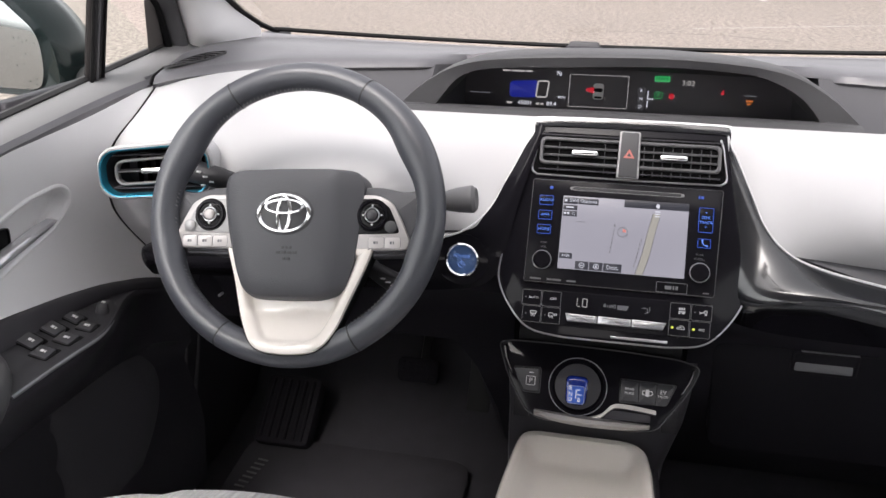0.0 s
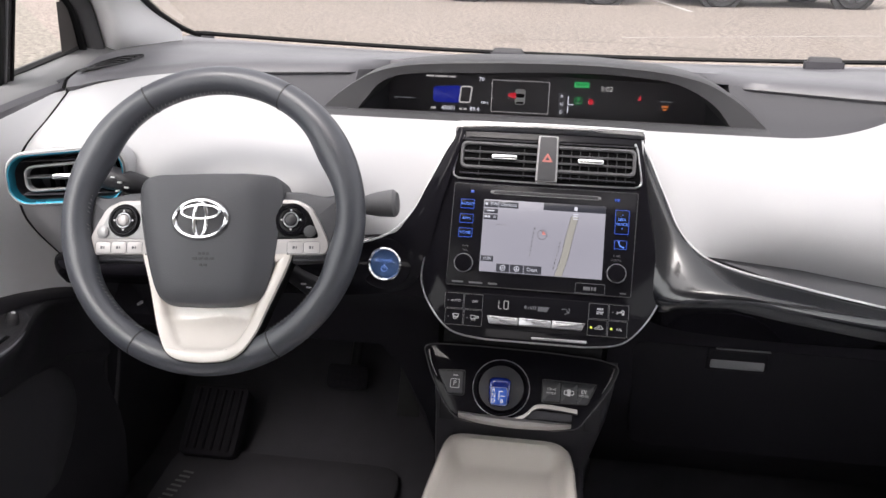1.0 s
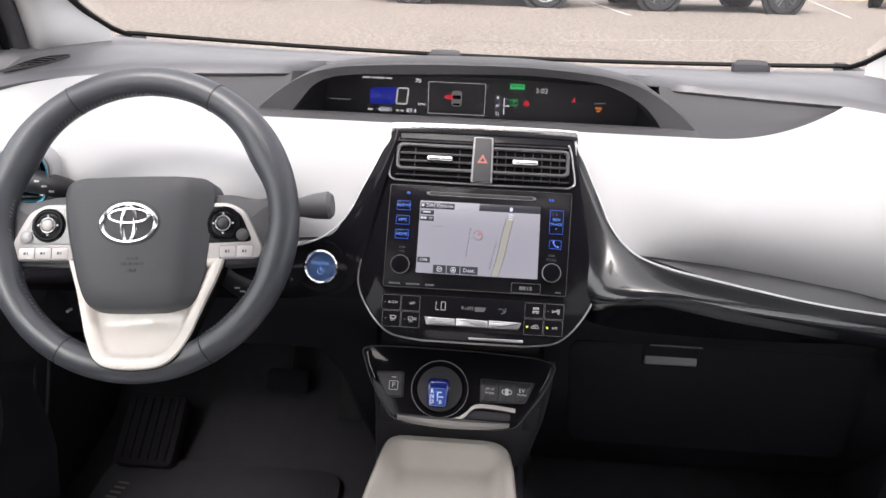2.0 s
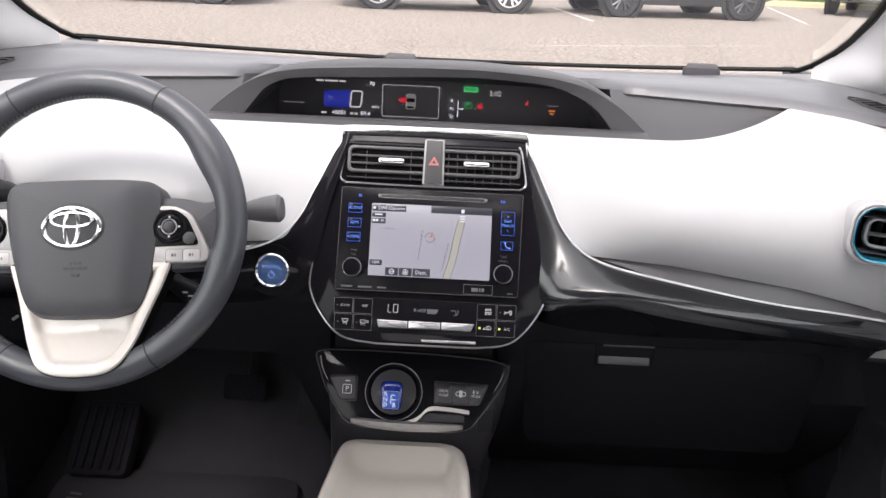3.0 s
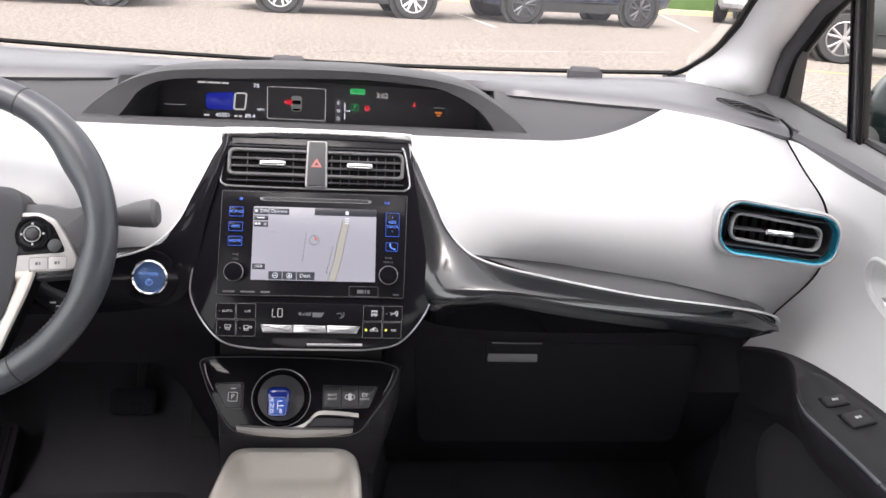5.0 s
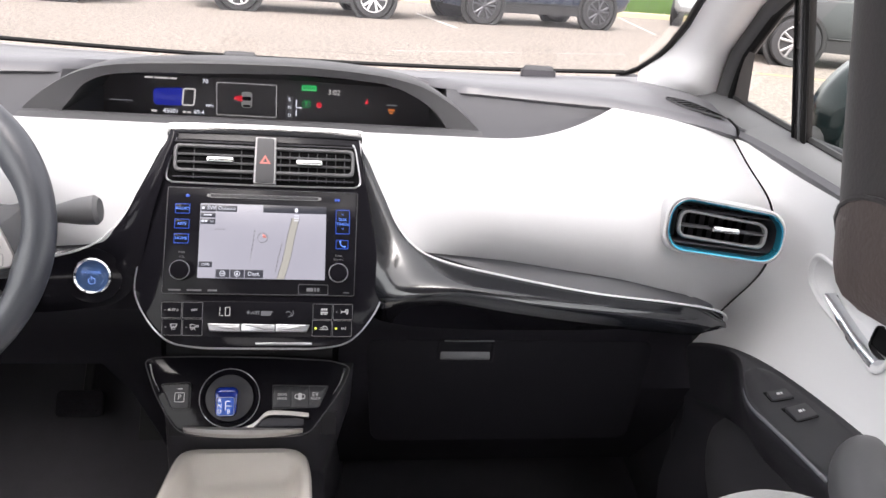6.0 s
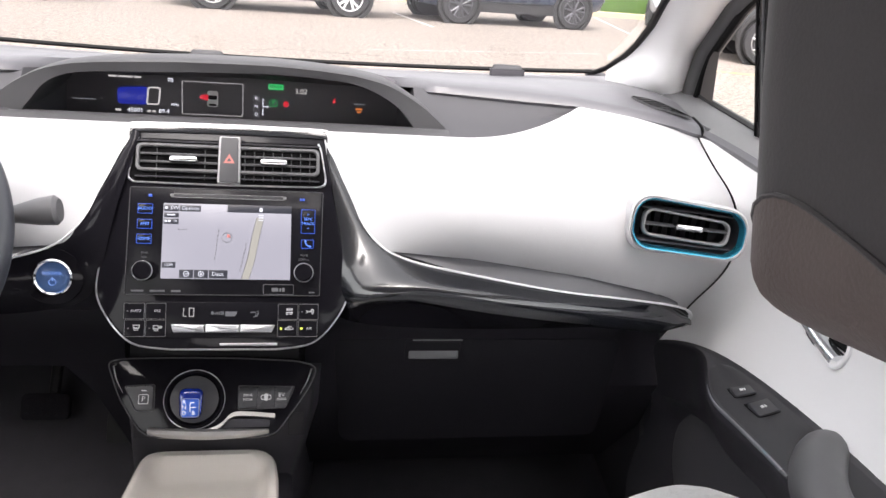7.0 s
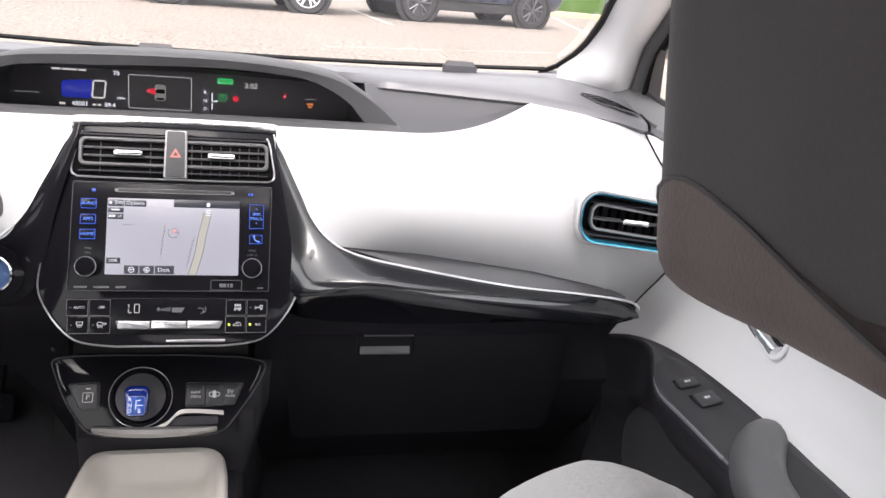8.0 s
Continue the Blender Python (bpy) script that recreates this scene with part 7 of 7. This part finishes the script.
def headrest(x0, root):
    """Padded block: dark cloth above, taupe panel below the slanting seam."""
    ym, hw, hd = 0.176, 0.150, 0.092
    tilt = Matrix.Translation((0, ym, 1.130)) @ pose(0, 0, 0, -15) @ Matrix.Translation((0, -ym, -1.104))

    def lift(y, z):
        # the underside rises towards the front
        return 0.009 * max(0, min(1, (y - ym + 0.04) / 0.12)) * max(0, 1 - (z - 1.095) / 0.035)

    def ring(z, k):
        pts, cs = [], rrect(0, 0, 2 * hw * k, 2 * hd * k, 0.032 * k, 8)
        for p, q in zip(cs, cs[1:] + cs[:1]):
            far = math.hypot(q[0] - p[0], q[1] - p[1]) > 0.03
            pts += [(p[0] + (q[0] - p[0]) * i / 24, p[1] + (q[1] - p[1]) * i / 24) for i in range(24 if far else 1)]
        return [Vector((x0 + a, ym + b, z + lift(ym + b, z))) for a, b in pts]
    # height of the panel's seam, from the front edge backwards
    arch = [tuple(p) for p in smooth_line([(-0.01, 0.40), (0.0, 0.50), (0.010, 0.72), (0.018, 0.85), (0.026, 0.91), (0.034, 0.92), (0.044, 0.87), (0.06, 0.72), (0.08, 0.48), (0.10, 0.28), (0.12, 0.12), (0.14, 0.04), (0.2, 0.04)], 4)]
    bm = bmesh.new()
    zs = [(1.097, 0.90), (1.0985, 0.925), (1.1015, 0.952), (1.106, 0.974), (1.112, 0.988), (1.12, 0.996), (1.16, 1.0), (1.20, 1.0), (1.24, 1.0), (1.28, 0.98), (1.30, 0.94), (1.312, 0.84)]
    loft(bm, [[tilt @ p for p in ring(z, k)] for z, k in zs], True, True)
    part("headrest", bm, HEADCLOTH, root, "dark cloth headrest")
    bm = bmesh.new()
    rings = []
    for z, k in ((1.095, 0.890), (1.0965, 0.918), (1.0985, 0.938), (1.1015, 0.962), (1.106, 0.982), (1.112, 0.993), (1.12, 0.999), (1.140, 1.0), (1.143, 0.985)):
        out = []
        for p in ring(z, k + 0.0005):
            h = 1.095 + (z - 1.095) * along(arch, ym + hd - p.y)[0]
            out.append(tilt @ Vector((p.x, p.y, h + lift(p.y, h))))
        rings.append(out)
    loft(bm, rings, True, True)
    part("headrest_panel", bm, HEADSIDE, root, "taupe lower panel of the headrest")
    bm = bmesh.new()
    tube(bm, rings[-2], 0.0007, 6, True)
    part("headrest_seam", bm, HEADCLOTH, root, "dark seam between cloth and panel")
    for dx in (-0.07, 0.07):
        bm = bmesh.new()
        tube(bm, [(x0 + dx, ym - 0.03, 1.10), (x0 + dx, ym - 0.07, 1.0)], 0.006, 8)
        part("headrest_rod", bm, CHROME, root, "chrome headrest rod")


headrest(0.349, passenger)

# ---- foot well ----
mat = thing("floor_mat", "black carpet floor mat with pale woven marks", "floor mat", at=(-0.45, 1.1, 0.28))
bm = bmesh.new()
MM = pose(-0.42, 1.05, 0.272)
plate(bm, MM, rounded([(-0.21, -0.25), (0.2, -0.25), (0.2, 0.22), (-0.23, 0.22)], 0.05), 0.0, 0.012, 0.004)
mp = part("carpet", bm, CARPET, mat, "black carpet pile")
bm = bmesh.new()
bars(bm, pose(-0.600, 1.196, 0.284, 0, 0, -98), 0.0, -0.010, (0.004, 0.004, 0.004, 0.004, 0.004, 0.004, 0.004), 0.020, 0.009, 0.0012)
tagged(part("woven_marks", bm, STITCH, mp), kind="stuff")
rest = thing("foot_rest", "black ribbed foot rest on the toe board", "foot rest", at=(-0.6, 1.35, 0.28))
mf = plane_at((-0.583, 1.283, 0.338), (0, 0.78, 0.62))
bm = bmesh.new()
plate(bm, mf, rrect(0, 0, 0.108, 0.135, 0.012), -0.03, 0.004, 0.004)
part("pad", bm, KNEE, rest)
for i in range(6):
    bm = bmesh.new()
    box(bm, mf @ pose(-0.040 + 0.016 * i, 0, 0.006), (0.007, 0.118, 0.009), 0.003)
    part("rib", bm, KNEE, rest)
brake = thing("brake_pedal", "black rubber brake pedal on a steel arm", "pedal", "pedals", at=(-0.355, 1.42, 0.38))
mb = plane_at((-0.355, 1.40, 0.386), (0, 0.5, 0.86))
bm = bmesh.new()
plate(bm, mb, rrect(0, 0, 0.082, 0.048, 0.010), -0.012, 0.003, 0.003)
pb = part("pad", bm, KNEE, brake)
for i in range(6):
    for j in range(3):
        bm = bmesh.new()
        box(bm, mb @ pose(-0.030 + 0.012 * i, -0.013 + 0.013 * j, 0.004, 0, 0, 45), (0.006, 0.006, 0.003), 0.001)
        part("stud", bm, KNEE, pb)
bm = bmesh.new()
tube(bm, [(-0.345, 1.415, 0.39), (-0.34, 1.47, 0.48), (-0.34, 1.5, 0.62)], 0.010, 8)
part("arm", bm, BLACK, brake)
gas = thing("accelerator_pedal", "long black accelerator pedal", "pedal", "pedals", at=(-0.24, 1.4, 0.3))
mg = plane_at((-0.235, 1.42, 0.365), (0, 0.4, 0.9))
bm = bmesh.new()
plate(bm, mg, rounded([(-0.022, -0.08), (0.025, -0.08), (0.022, 0.07), (-0.018, 0.07)], 0.008), -0.012, 0.003, 0.003)
part("pad", bm, RUBBER, gas)


for s in (-1, 1):
    bm = bmesh.new()
    loft(bm, [[(s * (0.745 if y < 1.1 else 0.705) + CX, y, z) for y in (0.9, 1.08, 1.13, 1.3, 1.45, 1.7)] for z in (0.24, 0.5, 0.9, 1.0)], False)
    # paler tubes drawn for the highlight streaks on the opening's edge
    for pts in ([(1.165, 0.56), (1.142, 0.50), (1.118, 0.44)], [(1.215, 0.60), (1.185, 0.50), (1.13, 0.38)]):
        seal = bmesh.new()
        tube(seal, smooth_line([(s * (0.690 - 0.004 * i) + CX, y, z) for i, (y, z) in enumerate(pts)], 5), 0.0045, 8)
        structure("trim_door_opening", seal, VENT, "highlight streak along the edge of the door opening, drawn as a tube", "trim")
    kp = structure("wall_kick_panel", bm, MATT, "black kick panel beside the foot well", "kick panel")
    kp.modifiers.new("thickness", "SOLIDIFY").thickness = 0.02


# ---- parked cars ----
def paint(name, c):
    return surface(name, c, 0.28, coat=0.7, vary=0.05)


TYRE = surface("tyre_rubber", (0.028, 0.028, 0.03), 0.8, grain=0.4, grain_size=60)
ALLOY = surface("alloy_silver", (0.66, 0.66, 0.67), 0.35, 0.25)
DARKALLOY = surface("dark_alloy", (0.10, 0.10, 0.11), 0.3, 0.7)
CLAD = surface("black_cladding", (0.02, 0.02, 0.021), 0.6)
TINT = surface("tinted_car_glass", (0.015, 0.018, 0.02), 0.06, coat=0.5)
LAMP = surface("lamp_glass", (0.6, 0.6, 0.6), 0.1, coat=0.6)
ARCH_BLACK = surface("arch_shade", (0.008, 0.008, 0.008), 0.9)


def parked_car(label, colour, alloy, near_a, near_b, flip=False, steer=0.0):
    """A parked sport utility car whose near wheels stand at two places on the ground."""
    a, b = Vector((*near_a, 0)), Vector((*near_b, 0))
    mid, ax = (a + b) / 2, (b - a).normalized()
    yaw = math.degrees(math.atan2(ax.y, ax.x))
    wb = (b - a).length
    root = thing("parked_car", label, "car", "parked cars")
    r, hw = 0.365, 0.90
    f = -1 if flip else 1
    st = [(-wb / 2 - 0.88, 0.45, 0.80, 0.85, 0.80), (-wb / 2 - 0.80, 0.36, 0.95, 1.0, 0.88), (-wb / 2 - 0.3, 0.30, 1.0, 1.55, 0.92), (-wb / 2 + 0.5, 0.27, 1.0, 1.68, 0.93), (0.1, 0.26, 1.0, 1.70, 0.93), (wb / 2 - 1.0, 0.26, 1.0, 1.58, 0.93), (wb / 2 - 0.35, 0.28, 1.0, 1.10, 0.92), (wb / 2 + 0.4, 0.32, 0.92, 1.0, 0.90), (wb / 2 + 0.78, 0.40, 0.78, 0.85, 0.80), (wb / 2 + 0.86, 0.50, 0.66, 0.70, 0.74)]
    bm = bmesh.new()
    rings = []
    for x, zb, zs2, zr, w in st:
        top = max(zr, zs2 + 0.02)
        tw = w * (0.72 if zr > 1.2 else 0.85)
        rings.append([(f * x, hw + sy * yy, z) for sy, yy, z in ((-1, w * 0.9, zb), (-1, w, zb + 0.12), (-1, w + 0.02, (zb + zs2) / 2), (-1, w, zs2), (-1, tw, top - 0.06), (-1, tw * 0.8, top), (1, tw * 0.8, top), (1, tw, top - 0.06), (1, w, zs2), (1, w + 0.02, (zb + zs2) / 2), (1, w, zb + 0.12), (1, w * 0.9, zb))])
    loft(bm, rings, True, True)
    part("body", bm, colour, root, "painted body")
    for sy in (-1, 1):
        bm = bmesh.new()
        loft(bm, [[(f * x, hw + sy * (0.945 if z < 0.45 else 0.935), z) for x in (-wb / 2 + 0.45, 0, wb / 2 - 0.45)] for z in (0.25, 0.33, 0.44)], False)
        part("sill", bm, CLAD, root, "black sill cladding")
        bm = bmesh.new()
        tube(bm, [(f * x, hw + sy * 0.955, 0.46) for x in (-wb / 2 + 0.48, 0, wb / 2 - 0.48)], 0.012, 6)
        part("sill_line", bm, CLAD, root)
        bm = bmesh.new()
        loft(bm, [[(f * -wb / 2, hw + sy * 0.938, 1.04), (f * (wb / 2 - 0.75), hw + sy * 0.938, 1.04)], [(f * (-wb / 2 + 0.2), hw + sy * 0.74, 1.52), (f * (wb / 2 - 1.15), hw + sy * 0.74, 1.50)]], False)
        part("side_window", bm, TINT, root)
        for xx in (-wb / 2, wb / 2):
            bm = bmesh.new()
            m = Matrix.Translation((f * xx, hw + sy * 0.93, r)) @ pose(0, 0, 0, 90)
            frame_ring(bm, m, oval(0, 0.01, 0.47, 0.47, 32), oval(0, 0.01, 0.40, 0.40, 32), -0.03, 0.03, 0.01)
            part("wheel_arch", bm, CLAD, root, "black wheel arch")
            # the body is not cut out here; a black disc stands in for wheel-well shade
            bm = bmesh.new()
            plate(bm, Matrix.Translation((f * xx, hw + sy * 0.93, r)) @ pose(0, 0, 0, 90), oval(0, 0.01, 0.41, 0.41, 28), -0.012, 0.012, 0.002)
            part("arch_shade", bm, ARCH_BLACK, root)
            c = Vector((f * xx, hw + sy * (1.0 if steer and xx > 0 and sy < 0 else 0.87), r))
            m = Matrix.Translation(c) @ pose(0, 0, 0, 0, 0, steer if xx > 0 and sy < 0 else 0.0) @ (pose(0, 0, 0, 90) if sy < 0 else pose(0, 0, 0, -90))
            bm = bmesh.new()
            turned(bm, m, [(0.25, -0.11), (0.345, -0.11), (0.365, -0.08), (0.365, 0.08), (0.345, 0.11), (0.27, 0.115), (0.25, 0.10)], 40)
            tyre = part("tyre", bm, TYRE, root, "black tyre")
            bm = bmesh.new()
            loft(bm, [[m @ Vector((rr * math.cos(2 * math.pi * i / 32), rr * math.sin(2 * math.pi * i / 32), ww)) for i in range(32)] for rr, ww in ((0.258, 0.112), (0.245, 0.118), (0.235, 0.10), (0.22, 0.03), (0.02, 0.03))], True)
            part("rim", bm, alloy, tyre, "alloy rim")
            for q in range(5):
                bm = bmesh.new()
                for o in (-13, 13):
                    t = radians(72 * q + 12 + o)
                    t2 = radians(72 * q + 12 + o * 0.4)
                    tube(bm, [m @ Vector((0.05 * math.cos(t2), 0.05 * math.sin(t2), 0.105)), m @ Vector((0.24 * math.cos(t), 0.24 * math.sin(t), 0.108))], 0.023, 6)
                part("spoke", bm, alloy, tyre, "alloy spoke")
            bm = bmesh.new()
            turned(bm, m, [(0.21, 0.04), (0.0005, 0.045)], 24)
            part("brake_disc", bm, ARCH_BLACK, tyre)
            bm = bmesh.new()
            turned(bm, m, [(0.055, 0.06), (0.05, 0.115), (0.0005, 0.12)], 16)
            part("hub_cap", bm, alloy, tyre)
        bm = bmesh.new()
        box(bm, pose(f * (wb / 2 + 0.72), hw + sy * 0.68, 0.78), (0.16, 0.3, 0.12), 0.03)
        part("headlight", bm, LAMP, root, "clear headlight")
        bm = bmesh.new()
        box(bm, pose(f * (-wb / 2 - 0.80), hw + sy * 0.70, 0.88), (0.12, 0.24, 0.16), 0.03)
        part("tail_light", bm, surface("red_lamp", (0.4, 0.02, 0.02), 0.15), root, "red tail light")
    root.matrix_basis = Matrix.Translation(mid) @ pose(0, 0, 0, 0, 0, yaw)
    return root


parked_car("grey parked sport utility car with silver alloy wheels", paint("grey_paint", (0.2, 0.21, 0.22)), ALLOY, (-7.05, 14.6), (-4.45, 14.95))
parked_car("dark red parked sport utility car with bright alloy wheels", paint("dark_red_paint", (0.10, 0.025, 0.018)), ALLOY, (-1.55, 15.6), (0.92, 15.9))
parked_car("dark blue parked sport utility car with dark alloy wheels", paint("dark_blue_paint", (0.02, 0.03, 0.055)), DARKALLOY, (3.1, 16.25), (5.62, 16.8))
parked_car("silver parked car facing the car park", paint("silver_paint", (0.4, 0.42, 0.44)), ALLOY, (10.4, 22.5), (8.9, 20.3))
parked_car("dark grey parked sport utility car with silver alloy wheels", surface("dark_grey_paint", (0.050, 0.055, 0.056), 0.35, spec=0.3, vary=0.05), surface("dull_alloy", (0.3, 0.3, 0.3), 0.4, 0.6), (7.26, 11.98), (9.83, 11.13), True, -5)

# painted lines, grass
WHITEPAINT = surface("worn_white_line_paint", (0.44, 0.42, 0.40), 0.8, grain=0.5, grain_size=30, vary=0.25, vary_size=3)
YELLOWPAINT = surface("worn_yellow_line_paint", (0.62, 0.45, 0.16), 0.8, grain=0.5, grain_size=30, vary=0.25, vary_size=3)


def stripe(a, b, w, material, label):
    a, b = Vector((*a, 0)), Vector((*b, 0))
    n = (b - a).normalized().cross(Vector((0, 0, 1))) * w / 2
    bm = bmesh.new()
    up = Vector((0, 0, 0.004))
    loft(bm, [[a + n, a - n], [a + n + up, a - n + up], [b + n + up, b - n + up], [b + n, b - n]], False)
    structure("road_marking", bm, material, label, "road marking")


stripe((6.9, 16.6), (8.0, 22.0), 0.07, WHITEPAINT, "worn white parking line on the asphalt")
stripe((2.4, 15.0), (2.0, 18.0), 0.1, WHITEPAINT, "worn white parking line on the asphalt")
stripe((0.9, 10.7), (4.6, 12.1), 0.03, WHITEPAINT, "faint white line across the asphalt")
CRACK = surface("crack_filler", (0.16, 0.145, 0.135), 0.9)
for crack in ([(-0.55, 9.9), (-0.25, 10.2), (-0.05, 10.9), (0.12, 11.6), (-0.05, 12.3)], [(1.9, 9.7), (1.2, 10.1), (0.5, 10.15), (-0.25, 10.2)]):
    line = smooth_line([(x, y, 0.002) for x, y in crack], 6)
    bm = bmesh.new()
    tube(bm, line, [0.005 + 0.003 * math.sin(i * 1.7) for i in range(len(line))], 6, flat=0.3)
    structure("ground_crack", bm, CRACK, "thin dark crack in the asphalt", "crack")
stripe((5.6, 10.9), (10.5, 8.8), 0.1, YELLOWPAINT, "worn yellow parking line on the asphalt")
bm = bmesh.new()
loft(bm, [[(x, y, z) for x in (-40, -14, 0, 10, 40)] for y, z in ((22.6, -0.02), (22.62, 0.11), (22.66, 0.13), (22.95, 0.13), (23.0, 0.10))], False)
structure("kerb", bm, surface("pale_yellow_kerb", (0.52, 0.44, 0.27), 0.85, grain=0.3, grain_size=80, vary=0.15, vary_size=4), "pale yellowish concrete kerb before the grass", "kerb")
bm = bmesh.new()
rng = random.Random(7)
for i in range(14000):
    x, y = rng.uniform(-14, 16), rng.uniform(23.1, 27.5)
    h, d = rng.uniform(0.2, 0.75), rng.uniform(-0.10, 0.10)
    v = [bm.verts.new(p) for p in ((x - 0.02, y, 0.0), (x + 0.02, y, 0.0), (x + d, y + d, h))]
    bm.faces.new(v)
GRASS = surface("summer_grass", (0.09, 0.17, 0.035), 0.7, vary=0.35, vary_size=3)
tagged(part("grass", bm, GRASS, None, smooth=False), "strip of green summer grass beside the car park", "grass", "", "stuff")
bm = bmesh.new()
loft(bm, [[(-40, y, z), (40, y, z)] for y, z in ((22.98, 0.09), (23.3, 0.10), (24.8, 0.12), (40, 0.3))], False)
structure("kerb_verge", bm, surface("verge_earth", (0.10, 0.14, 0.05), 0.9, vary=0.3, vary_size=2), "low grassy verge behind the kerb", "verge")
